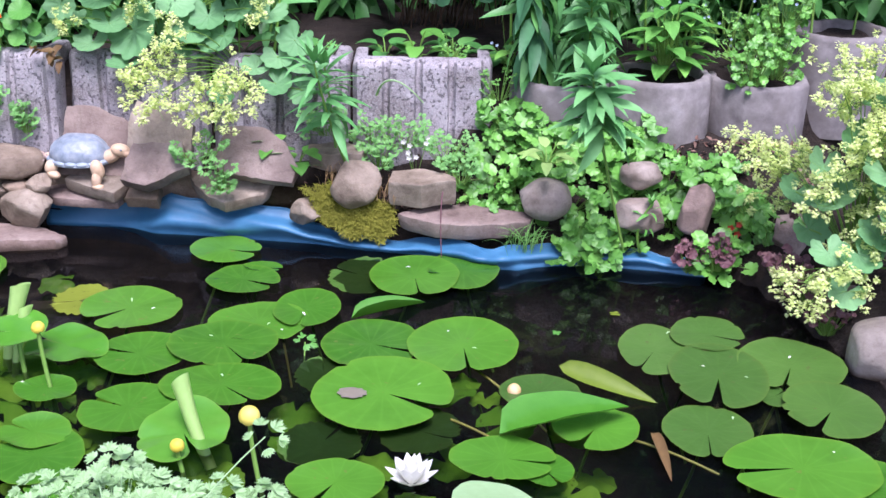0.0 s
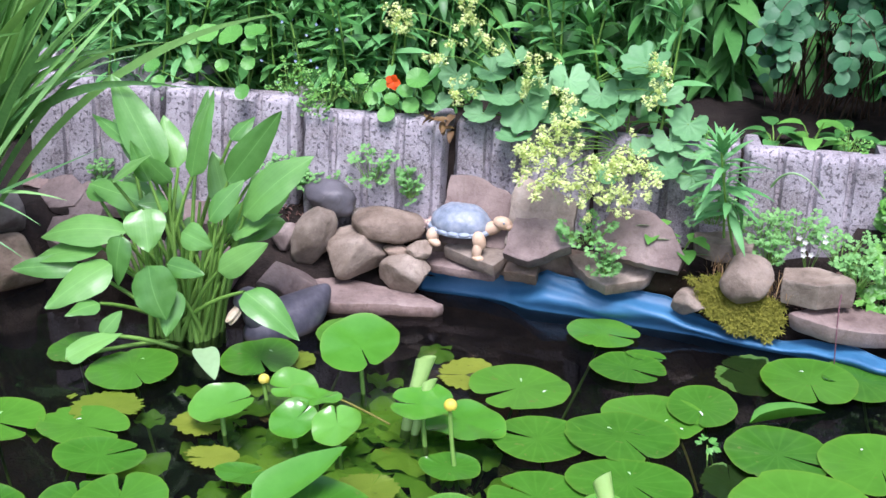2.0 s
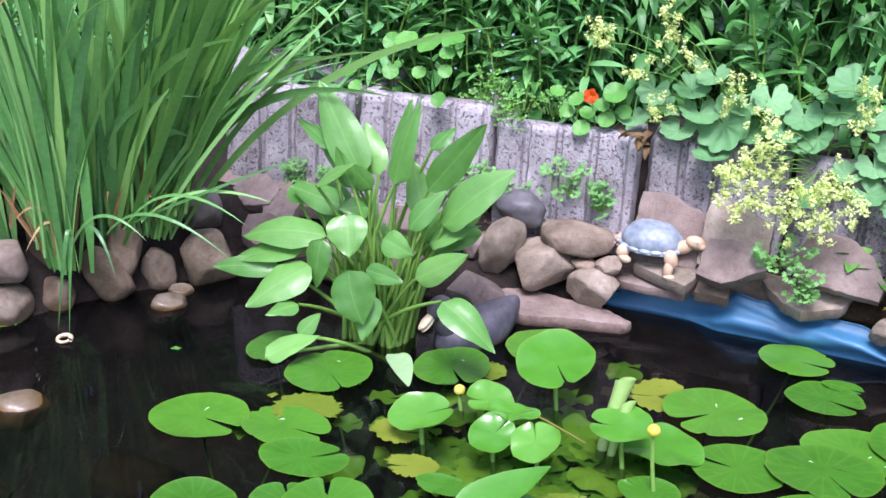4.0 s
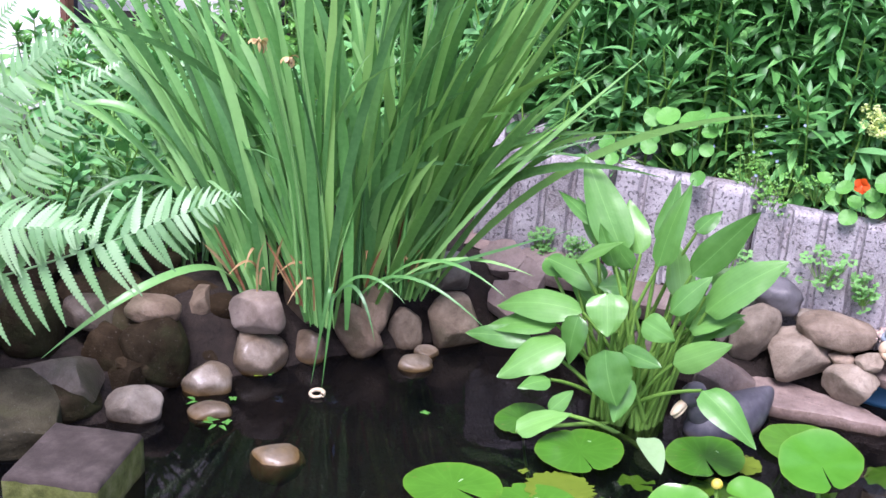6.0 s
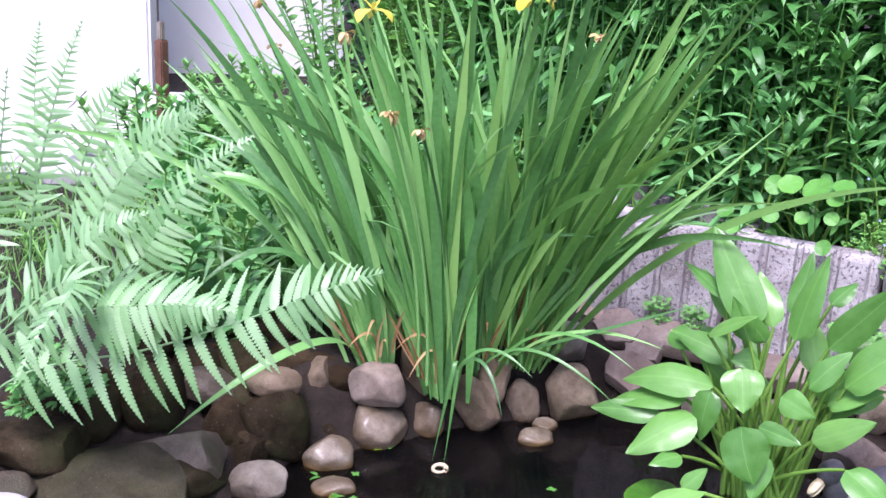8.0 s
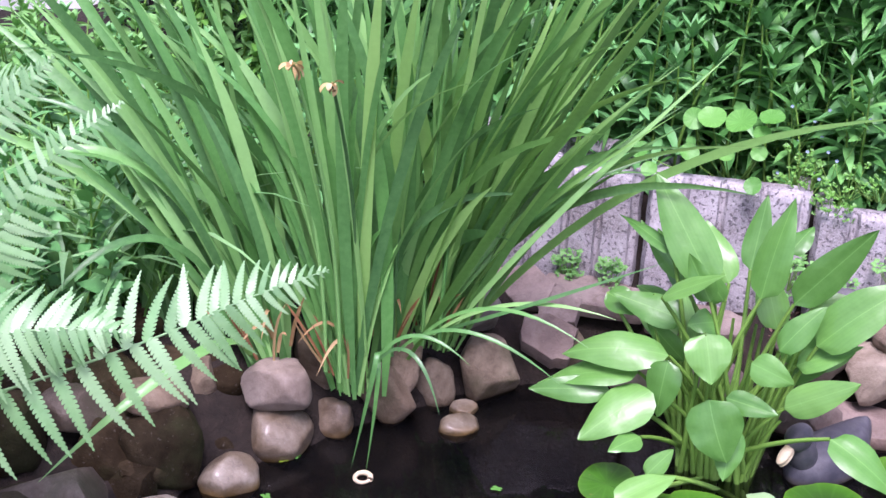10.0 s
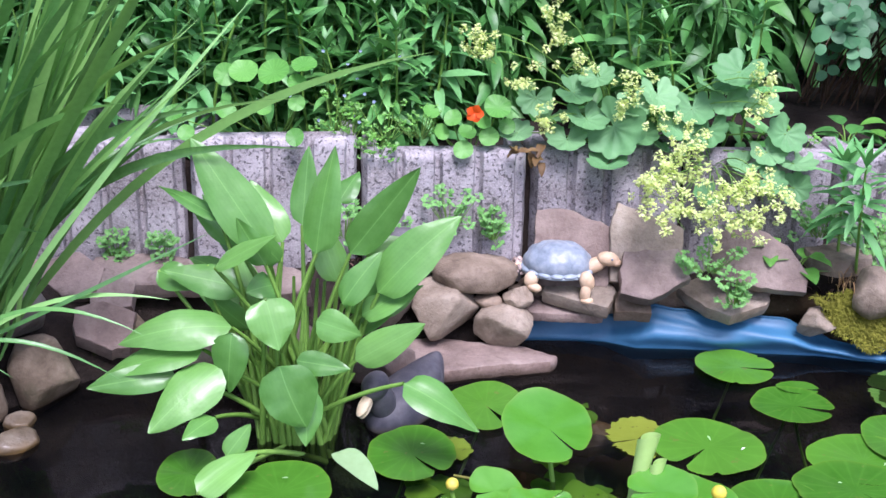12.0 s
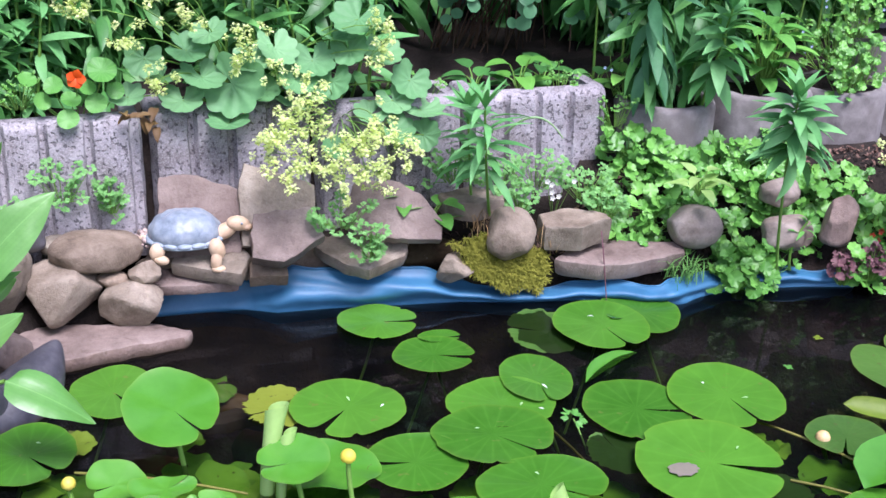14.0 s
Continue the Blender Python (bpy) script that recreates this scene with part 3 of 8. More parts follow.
def build_liner():
    xs = np.linspace(-0.10, 1.93, 130)
    edge_x = [-0.10, 0.10, 0.18, 0.26, 0.40, 0.59, 0.77, 0.93, 1.10, 1.32, 1.56, 1.79, 1.93]
    edge_y = [3.497, 3.500, 3.486, 3.452, 3.453, 3.44, 3.432, 3.40, 3.385, 3.305, 3.372, 3.355, 3.325]
    top_x = [-0.12, 0.10, 0.26, 0.31, 0.37, 0.50, 0.61, 0.68, 0.77, 0.86, 0.97, 1.10, 1.235, 1.34, 1.57, 1.93]
    top_z = [0.074, 0.072, 0.082, 0.112, 0.10, 0.09, 0.092, 0.085, 0.055, 0.03, 0.025, 0.035, 0.048, 0.055, 0.042, 0.035]
    V, F = [], []
    nv = 22
    for x in xs:
        ye, zt = np.interp(x, edge_x, edge_y), np.interp(x, top_x, top_z)
        zt += 0.006 * math.sin(23 * x) + 0.004 * math.sin(47 * x + 1)
        for k in range(nv + 1):
            v = k / nv
            a = min(v / 0.72, 1.0)
            z = zt * (1 - a) if v < 0.72 else -0.10 * (v - 0.72) / 0.28
            out = 0.035 * (1 - a) ** 1.3 if v < 0.72 else 0.06 * (v - 0.72) / 0.28
            # long slanting folds that run down to the water, and one pinched pleat
            f = math.sin(math.pi * min(1.0, a * 1.05)) if v < 0.72 else 0.0
            swell = 0.5 + 0.5 * math.tanh((x - 0.24) * 18)
            ridge = 0.030 * swell * math.exp(-((a - 0.72 + 0.25 * (x - 0.3)) / 0.26) ** 2) + 0.017 * swell * math.exp(-((a - (0.05 + 1.1 * (x - 0.26))) / 0.13) ** 2)
            ridge += 0.006 * math.exp(-((a - (0.9 - 2.2 * (x - 0.16))) / 0.22) ** 2) * (x < 0.5) - 0.010 * (1 - swell) + 0.004 * math.sin(11 * x + 3 * a)
            ridge *= f
            ridge += 0.022 * math.exp(-((x - 1.34 - 0.08 * (a - 0.4)) / 0.03) ** 2) * (1 - 0.4 * a) + 0.012 * math.exp(-((x - 1.27 + 0.06 * (a - 0.4)) / 0.02) ** 2) * f
            V.append((x, ye + out - ridge, z + 0.3 * ridge * (v < 0.72)))
    n = nv + 1
    for i in range(len(xs) - 1):
        for k in range(nv):
            F.append((i * n + k, (i + 1) * n + k, (i + 1) * n + k + 1, i * n + k + 1))
    liner = thing("pond_liner", pose(0, 0, 0), "creased blue pond liner hanging over the bank into the water", "pond liner")
    top = [Vector(V[i * n]) + Vector((0, 0.004, 0.001)) for i in range(len(xs))]
    part("hem", mesh_of("hem", *tube(top, 0.0035, 0.0035, 6), M_LINER), liner, "folded dark edge of the liner")
    ob = part("sheet", mesh_of("sheet", V, F, M_LINER), liner)
    s = ob.modifiers.new("thick", "SOLIDIFY")
    s.thickness = 0.003


build_liner()

# ---- concrete edging wall ----
WALL = thing("edging_wall", pose(0, 0, 0), "low retaining wall of ribbed grey concrete edging blocks", "retaining wall", kind="structure")
WALL.name = "wall_edging"


def block_mesh(w, h, ribs, seed):
    """A U-shaped edging block: ribbed front plate with two short arms behind; x along, y back, z up, from its foot."""
    rg = np.random.default_rng(seed)
    prof = [(-w / 2 + 0.004, 0.02), (-w / 2 + 0.012, 0.002)]
    step = (w - 0.03) / ribs
    x = -w / 2 + 0.015
    for k in range(ribs):
        q = step * rg.uniform(0.94, 1.06) if k < ribs - 1 else (w / 2 - 0.015 - x)
        prof += [(x + 0.004, -0.014), (x + q * 0.35, -0.016), (x + q * 0.78, -0.015), (x + q * 0.84, 0.004), (x + q * 0.89, 0.006), (x + q * 0.95, 0.004)]
        x += q
    prof += [(w / 2 - 0.012, 0.002), (w / 2 - 0.004, 0.02)]
    back = [(w / 2 - 0.004, 0.20), (w / 2 - 0.045, 0.20), (w / 2 - 0.05, 0.065), (-w / 2 + 0.05, 0.065), (-w / 2 + 0.045, 0.20), (-w / 2 + 0.004, 0.20)]
    ring = prof + back
    levels = [h * k / 14 for k in range(14)] + [h - 0.022, h - 0.012, h - 0.004, h]
    V, F = [], []
    n = len(ring)
    for li, z in enumerate(levels):
        for k, (px, py) in enumerate(ring):
            e = 0.003 * noise.noise(Vector((px * 30 + seed, py * 30, z * 24))) + 0.002 * noise.noise(Vector((px * 70 + seed, py * 70, z * 60)))
            inset = {len(levels) - 1: 0.024, len(levels) - 2: 0.012, len(levels) - 3: 0.005}.get(li, 0.0)
            front = k < len(prof)
            cx = 0.0 if abs(px) < w / 2 - 0.03 else (-inset * 0.5 if px > 0 else inset * 0.5)
            V.append((px + cx + e, py + (inset + e * 1.5 + (0.012 * z / h) if front else -inset * 0.3), z + e * 0.8 + (0.006 * noise.noise(Vector((px * 9 + seed, py * 9, 1))) if li > 13 else 0)))
    for li in range(len(levels) - 1):
        for k in range(n):
            a, b = li * n + k, li * n + (k + 1) % n
            F.append((a, b, b + n, a + n))
    F.append(tuple(range((len(levels) - 1) * n, len(levels) * n)))
    me = mesh_of("edging_block", V, F, M_BLOCK)
    me.set_sharp_from_angle(angle=radians(38))
    return me


def edging_block(x0, x1, top, seed, lean=0.0, dy=0.0, turn=0.0, foot=0.14):
    c = (x0 + x1) / 2
    w = (x1 - x0) / math.cos(WALL_A)
    me = block_mesh(w - 0.006, top - foot, 4, seed)
    part("edging_block", me, WALL, m=pose(c, wall_y(c) + dy, foot, lean, 0, math.degrees(WALL_A) + turn))


edging_block(-1.42, -0.985, 0.545, 1, lean=-3, dy=0.005, turn=5)
edging_block(-0.985, -0.52, 0.560, 2, lean=-3)
edging_block(-0.52, -0.052, 0.525, 3, lean=-4, dy=-0.012)
edging_block(-0.045, 0.40, 0.515, 4, lean=-3, dy=0.035)
edging_block(0.40, 0.84, 0.505, 5, lean=-2, dy=0.03)
edging_block(0.84, 1.285, 0.510, 6, lean=-2, dy=0.0)
# the block that turns back behind the irises, and a second row set back above
part("edging_block", block_mesh(0.44, 0.42, 4, 9), WALL, m=pose(-1.52, 3.62, 0.16, -2, 0, -62))
part("edging_block", block_mesh(0.44, 0.36, 4, 10), WALL, m=pose(-1.15, wall_y(-1.15) + 0.20, 0.22, -2, 0, 6))


def planter_ring(cx, cy, r, z0, z1, seed, label):
    """A round concrete planter ring with a scooped side, filled with soil."""
    na, wall = 40, 0.035
    V, F = [], []
    rows = [(r * 0.97, z0), (r, z0 + 0.05), (r, (z0 + z1) / 2), (r, z1 - 0.015), (r - 0.006, z1 - 0.004), (r - 0.012, z1), (r - wall + 0.006, z1), (r - wall, z1 - 0.008), (r - wall, z1 - 0.09)]
    for q, z in rows:
        for j in range(na):
            a = 2 * math.pi * j / na
            flute = 0.007 * abs(math.cos(8 * a)) - 0.03 * math.exp(-((((a - 1.4 + math.pi) % (2 * math.pi)) - math.pi) / 0.42) ** 2)
            e = 0.003 * noise.noise(Vector((a * 3 + seed, z * 12, seed)))
            V.append(((q + flute + e) * math.cos(a), (q + flute + e) * math.sin(a), z + e))
    for k in range(len(rows) - 1):
        for j in range(na):
            a, b = k * na + j, k * na + (j + 1) % na
            F.append((a, b, b + na, a + na))
    ob = thing("planter_ring", pose(cx, cy, 0, 0, 0, seed * 9), label, "planter", "row of planter rings")
    me = mesh_of("concrete_ring", V, F, M_RING)
    me.set_sharp_from_angle(angle=radians(40))
    part("concrete_ring", me, ob)
    sv, sf = disc(r - wall + 0.004, r - wall + 0.004, nr=4, na=24, wave=0.012, seed=seed)
    sv[:, 2] += z1 - 0.03
    part("soil_fill", mesh_of("soil_fill", sv, sf, M_SOIL), ob, "dark soil")
    return ob


planter_ring(1.485, 3.80, 0.150, 0.14, 0.455, 1, "weathered round concrete planter ring holding leafy stems")
planter_ring(1.795, 3.80, 0.155, 0.14, 0.478, 2, "weathered round concrete planter ring with a leafy rosette")
planter_ring(2.10, 3.86, 0.155, 0.14, 0.462, 3, "weathered round concrete planter ring with a chipped low rim")
planter_ring(2.37, 4.02, 0.155, 0.26, 0.585, 4, "round concrete planter ring set one course higher")

# ---- stones ----


def stone(x, y, zb, W, D, h, rz, mat, label, p=2.4, cuts=3, seed=1, tilt=0.0, roll=0.0, amp=0.15, group="stones round the pond", name="stone"):
    """A stone of width W, depth D and height h that rests at height zb."""
    rg = np.random.default_rng(seed)
    bm = bmesh.new()
    bmesh.ops.create_icosphere(bm, subdivisions=4, radius=1.0)
    planes = []
    for i in range(cuts + 5):
        nvec = Vector(rg.normal(size=3))
        nvec.normalize()
        planes.append((nvec, rg.uniform(0.60, 0.84) if i < cuts else rg.uniform(0.76, 0.93)))
    for v in bm.verts:
        d = v.co.normalized()
        r = (abs(d.x) ** p + abs(d.y) ** p + abs(d.z) ** p) ** (-1 / p)
        rough_ = amp * (0.55 if cuts >= 4 else 1.0)
        r *= 1 + rough_ * noise.noise(d * 1.3 + Vector((seed * 3.1, seed, 0))) + rough_ * 0.3 * noise.noise(d * 4 + Vector((seed, 0, seed))) + 0.012 * noise.noise(d * 11)
        c = d * r
        for nvec, o in planes:
            q = c.dot(nvec) - o
            if q > 0:
                c -= nvec * (q * (0.97 if cuts >= 4 else 0.8))
        v.co = Vector((c.x * W / 2, c.y * D / 2, c.z * h / 2))
    me = bpy.data.meshes.new(name)
    bm.to_mesh(me)
    bm.free()
    me.polygons.foreach_set("use_smooth", [True] * len(me.polygons))
    me.set_sharp_from_angle(angle=radians(42))
    me.materials.append(mat)
    return thing(name, pose(x, y, zb + h / 2, tilt, roll, rz), label, "stone", group, me=me)


def slab(x, y, z, W, L, T, mat, label, seed=1, pitch=0.0, roll=0.0, rz=0.0, corners=7, shape=None, name="stone_slab"):
    """A split stone slab: rough outline W by L, thickness T, centred at x, y, z and pitched up at its far side."""
    rg = np.random.default_rng(seed)
    if shape is None:
        shape = []
        for k in range(corners):
            a = 2 * math.pi * (k + rg.uniform(-0.25, 0.25)) / corners + 0.4
            r = 1 / max(abs(math.cos(a)), abs(math.sin(a))) ** 0.7
            shape.append((0.5 * W * r * math.cos(a) * rg.uniform(0.86, 1.04), 0.5 * L * r * math.sin(a) * rg.uniform(0.86, 1.04)))
    pts = []
    n = len(shape)
    for k in range(n):
        (ax, ay), (bx, by) = shape[k], shape[(k + 1) % n]
        m_ = max(3, int(math.hypot(bx - ax, by - ay) / 0.018))
        for j in range(m_):
            t = j / m_
            pts.append((ax + (bx - ax) * t, ay + (by - ay) * t))
    pts = [(px + 0.007 * noise.noise(Vector((px * 22 + seed, py * 22, 3))) + 0.004 * noise.noise(Vector((px * 60, py * 60, seed))), py + 0.007 * noise.noise(Vector((px * 22, py * 22 + seed, 7))) + 0.004 * noise.noise(Vector((px * 60, py * 60, seed + 9)))) for px, py in pts]
    cx, cy = sum(q[0] for q in pts) / len(pts), sum(q[1] for q in pts) / len(pts)
    rows = [(0.95, -T / 2), (0.99, -T * 0.36), (1.0, 0.0), (1.0, T * 0.36), (0.985, T * 0.47), (0.95, T / 2), (0.8, T / 2), (0.62, T / 2), (0.44, T / 2), (0.26, T / 2), (0.1, T / 2)]
    V, F = [], []
    m_ = len(pts)
    for s, z0 in rows:
        for px, py in pts:
            qx, qy = cx + (px - cx) * s, cy + (py - cy) * s
            e = noise.noise(Vector((qx * 24 + seed * 5, qy * 24, z0 * 20)))
            g = noise.noise(Vector((qx * 9 + seed * 7, qy * 9, 2))) + 0.5 * noise.noise(Vector((qx * 55, qy * 55 + seed, 4)))
            s2 = s + 0.03 * e * s
            V.append((cx + (px - cx) * s2, cy + (py - cy) * s2, z0 + (0.005 * g + 0.002 * e) * (1 if z0 > 0 else 0.5)))
    V.append((cx, cy, T / 2 + 0.005 * noise.noise(Vector((cx * 9 + seed * 7, cy * 9, 2)))))
    V.append((cx, cy, -T / 2))
    for k in range(len(rows) - 1):
        for j in range(m_):
            a, b = k * m_ + j, k * m_ + (j + 1) % m_
            F.append((a, b, b + m_, a + m_))
    t0 = (len(rows) - 1) * m_
    for j in range(m_):
        F.append((t0 + j, t0 + (j + 1) % m_, len(V) - 2))
        F.append(((j + 1) % m_, j, len(V) - 1))
    me = mesh_of(name, V, F, mat)
    me.set_sharp_from_angle(angle=radians(35))
    return thing(name, pose(x, y, z, pitch, roll, rz), label, "stone slab", "stones round the pond", me=me)


# heap of boulders beside the turtle
RND = "rounded brown-grey boulder in the heap on the bank"
BLK = "angular brown-grey boulder in the heap on the bank"
stone(-0.195, 3.475, 0.155, 0.235, 0.17, 0.10, 8, M_STONE_G, RND, p=2.2, cuts=1, seed=3)
stone(-0.295, 3.42, 0.045, 0.215, 0.17, 0.165, 14, M_STONE_G, BLK, p=3.2, cuts=6, seed=4)
stone(-0.115, 3.405, 0.005, 0.175, 0.14, 0.135, -6, M_STONE_G, BLK, p=2.7, cuts=6, seed=5)
stone(-0.43, 3.43, 0.06, 0.125, 0.15, 0.20, 20, M_STONE_G, RND, p=2.2, cuts=1, seed=6, roll=24)
stone(-0.40, 3.50, 0.20, 0.17, 0.12, 0.12, 0, M_STONE_D, "smooth dark grey boulder against the concrete blocks", p=2.5, cuts=3, seed=8)
stone(-0.30, 3.53, 0.17, 0.075, 0.07, 0.06, 0, M_STONE_G, "small grey stone wedged between boulders", seed=9)
stone(-0.16, 3.44, 0.11, 0.08, 0.07, 0.05, 0, M_STONE_G, "small grey stone wedged between boulders", seed=10)
stone(-0.075, 3.43, 0.13, 0.09, 0.08, 0.06, 30, M_STONE_G, "small grey stone wedged between boulders", seed=11, cuts=5)
stone(-0.52, 3.42, 0.10, 0.10, 0.09, 0.09, 30, M_STONE_P, "small reddish stone on the bank", seed=12, cuts=5)
stone(-0.44, 3.245, -0.02, 0.18, 0.15, 0.16, 20, M_STONE_P, "flat-topped reddish block at the water's edge", p=4, cuts=4, seed=13)
slab(0, 0, 0.012, 1, 1, 0.045, M_STONE_P, "long tapering reddish slab lying along the waterline", seed=15,
     shape=[(-0.50, 3.23), (-0.30, 3.215), (0.015, 3.295), (0.03, 3.33), (-0.08, 3.39), (-0.40, 3.42), (-0.52, 3.40)], pitch=0)
# slabs about the turtle
slab(0.08, 3.55, 0.28, 0.22, 0.25, 0.028, M_STONE_P, "reddish slate slab leaning on the concrete wall", seed=21, pitch=62, shape=[(-0.12, -0.13), (0.09, -0.13), (0.105, 0.035), (-0.025, 0.088), (-0.112, 0.085)])
slab(0.30, 3.545, 0.30, 0.20, 0.25, 0.035, M_STONE_G, "pale grey-brown slab leaning on the concrete wall", seed=22, pitch=60, shape=[(-0.125, -0.13), (0.075, -0.13), (0.08, 0.02), (-0.04, 0.073), (-0.103, 0.092), (-0.124, 0.024)])
slab(0.29, 3.44, 0.225, 0.20, 0.15, 0.050, M_STONE_P, "purple-brown slate slab propped on the bank", seed=23, pitch=42, shape=[(-0.097, 0.009), (-0.096, -0.066), (-0.016, -0.081), (0.10, -0.013), (0.068, 0.075), (-0.083, 0.062)])
slab(0.60, 3.49, 0.25, 0.28, 0.19, 0.038, M_STONE_P, "purple-brown slate slab tilted on the bank", seed=27, pitch=45, shape=[(-0.16, -0.01), (-0.13, -0.055), (-0.022, -0.08), (0.105, -0.088), (0.117, -0.036), (0.065, 0.047), (-0.008, 0.096), (-0.113, 0.092)])
slab(0.485, 3.455, 0.135, 0.28, 0.15, 0.040, M_STONE_G, "flat grey slab over the pond liner", seed=25, pitch=18, shape=[(-0.12, 0.055), (-0.036, -0.04), (0.02, -0.06), (0.128, -0.01), (0.147, 0.05), (0.04, 0.09), (-0.06, 0.093)])
slab(0.10, 3.48, 0.150, 0.21, 0.16, 0.042, M_STONE_G, "flat slab under the turtle figure", seed=26, pitch=12, shape=[(-0.111, -0.014), (-0.015, -0.063), (0.067, -0.09), (0.098, -0.015), (0.056, 0.077), (-0.07, 0.07)])
slab(0.02, 3.48, 0.103, 0.27, 0.11, 0.030, M_STONE_P, "thin reddish slab at the top of the liner", seed=28, pitch=8, shape=[(-0.125, 0.01), (-0.065, -0.046), (0.14, -0.05), (0.15, -0.02), (0.10, 0.05), (-0.063, 0.052)])
slab(0.245, 3.455, 0.125, 0.10, 0.08, 0.045, M_STONE_I, "small brown block at the top of the liner", seed=29, pitch=30, shape=[(-0.055, -0.035), (0.04, -0.035), (0.045, 0.02), (-0.05, 0.035)])
stone(0.22, 3.56, 0.06, 0.6, 0.10, 0.11, 3, M_STONE_G, "low grey stones packed under the slabs", p=4, cuts=2, seed=30)
stone(0.66, 3.54, 0.05, 0.4, 0.10, 0.11, 3, M_STONE_M, "low mossy stones packed under the slabs", p=4, cuts=2, seed=31)
# stones along the middle of the bank
slab(0.82, 3.54, 0.245, 0.19, 0.13, 0.055, M_STONE_G, "flat grey stone on the planted bank", seed=32, corners=6)
stone(0.895, 3.42, 0.135, 0.15, 0.12, 0.135, 10, M_STONE_G, "rounded brown stone ringed with moss", p=2.4, cuts=2, seed=33)
slab(1.09, 3.45, 0.19, 0.20, 0.12, 0.075, M_STONE_G, "pale layered block on the bank", seed=34, corners=6, pitch=6)
slab(1.235, 3.42, 0.10, 0.42, 0.14, 0.05, M_STONE_P, "long flat reddish slab above the liner", seed=35, corners=7, pitch=8, rz=4)
stone(1.455, 3.44, 0.115, 0.165, 0.13, 0.125, -15, M_STONE_L, "smooth round grey-pink stone on the bank", p=2.2, cuts=0, seed=36, amp=0.06)
stone(1.735, 3.48, 0.205, 0.12, 0.10, 0.09, 0, M_STONE_L, "pale round stone among creeping herbs", p=2.3, cuts=2, seed=37)
stone(1.74, 3.405, 0.105, 0.165, 0.12, 0.10, 0, M_STONE_L, "pale oval stone among creeping herbs", p=2.3, cuts=1, seed=38)
stone(1.89, 3.40, 0.10, 0.11, 0.10, 0.16, 0, M_STONE_P, "upright reddish stone among creeping herbs", p=2.6, cuts=4, seed=39)
stone(0.75, 3.42, 0.065, 0.11, 0.09, 0.085, 20, M_STONE_G, "angular brown stone beside the moss", p=2.8, cuts=5, seed=40)
# bank past the liner
stone(2.315, 2.83, -0.04, 0.22, 0.18, 0.17, 20, M_STONE_L, "smooth pale boulder at the water's edge", p=2.3, cuts=1, seed=41, amp=0.07)
slab(2.215, 3.36, 0.12, 0.21, 0.18, 0.07, M_STONE_P, "reddish slab tilted towards the water", seed=42, pitch=38, rz=-20, corners=6)
stone(2.13, 3.60, 0.19, 0.20, 0.12, 0.09, 0, M_STONE_G, "brown block half buried under the planter rings", p=3.2, cuts=4, seed=43)
stone(2.02, 3.62, 0.19, 0.14, 0.11, 0.07, 0, M_STONE_P, "brown block half buried under the planter rings", p=3.2, cuts=4, seed=44)
stone(2.28, 3.08, 0.02, 0.2, 0.2, 0.10, 0, M_STONE_P, "dark reddish stone under the overhanging flowers", p=2.8, cuts=4, seed=45)

# stones under the irises and the fern
stone(-1.665, 2.575, 0.108, 0.172, 0.145, 0.125, 34, M_STONE_L, "pale flat-topped stone on the stone bank", p=3.0, cuts=4, seed=51)
stone(-1.664, 2.565, -0.03, 0.178, 0.15, 0.140, 30, M_STONE_W, "rounded wet brown stone at the waterline", p=2.3, cuts=1, seed=52)
stone(-1.687, 2.375, -0.045, 0.145, 0.125, 0.12, 36, M_STONE_W, "glossy wet pale stone standing in the water", p=2.3, cuts=2, seed=53)
stone(-1.735, 2.13, -0.045, 0.155, 0.13, 0.13, 39, M_STONE_G, "rounded pinkish stone standing in the water", p=2.4, cuts=2, seed=54)
stone(-1.577, 2.26, -0.035, 0.12, 0.10, 0.065, 36, M_STONE_W, "flat wet stone just above the water", p=2.3, cuts=1, seed=55)
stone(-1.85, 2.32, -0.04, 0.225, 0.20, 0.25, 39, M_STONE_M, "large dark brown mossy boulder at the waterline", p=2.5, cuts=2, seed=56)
stone(-1.86, 2.345, 0.165, 0.155, 0.14, 0.09, 30, M_STONE_I, "rounded grey stone on top of a boulder", p=2.4, cuts=2, seed=57)
stone(-1.87, 2.52, 0.06, 0.10, 0.11, 0.18, 37, M_STONE_I, "grey stone standing on its edge", p=3.0, cuts=5, seed=58, roll=28)
stone(-1.94, 2.05, -0.04, 0.30, 0.22, 0.18, 30, M_STONE_B, "angular brown block at the waterline", p=4, cuts=4, seed=59)
stone(-1.99, 1.86, 0.0, 0.44, 0.42, 0.13, 44, M_STONE_O, "large flat grey-green block by the water", p=5, cuts=4, seed=60, tilt=10, amp=0.08)
stone(-1.99, 1.88, -0.03, 0.36, 0.3, 0.11, 44, M_STONE_M, "dark stone under the large slab", p=4, cuts=2, seed=160)
stone(-1.93, 2.23, 0.02, 0.158, 0.138, 0.165, 41, M_STONE_M, "dark grey stone in the stone bank", p=2.8, cuts=4, seed=61)
stone(-1.654, 2.76, 0.07, 0.108, 0.11, 0.225, 32, M_STONE_I, "tall grey stone under the iris clump", p=2.6, cuts=3, seed=62)
stone(-1.482, 2.835, -0.02, 0.13, 0.115, 0.195, 29, M_STONE_I, "leaning grey-green stone at the waterline", p=2.6, cuts=3, seed=63, roll=-28)
stone(-1.575, 2.705, -0.025, 0.11, 0.09, 0.115, 31, M_STONE_W, "small wet brown stone at the waterline", p=2.4, cuts=3, seed=64)
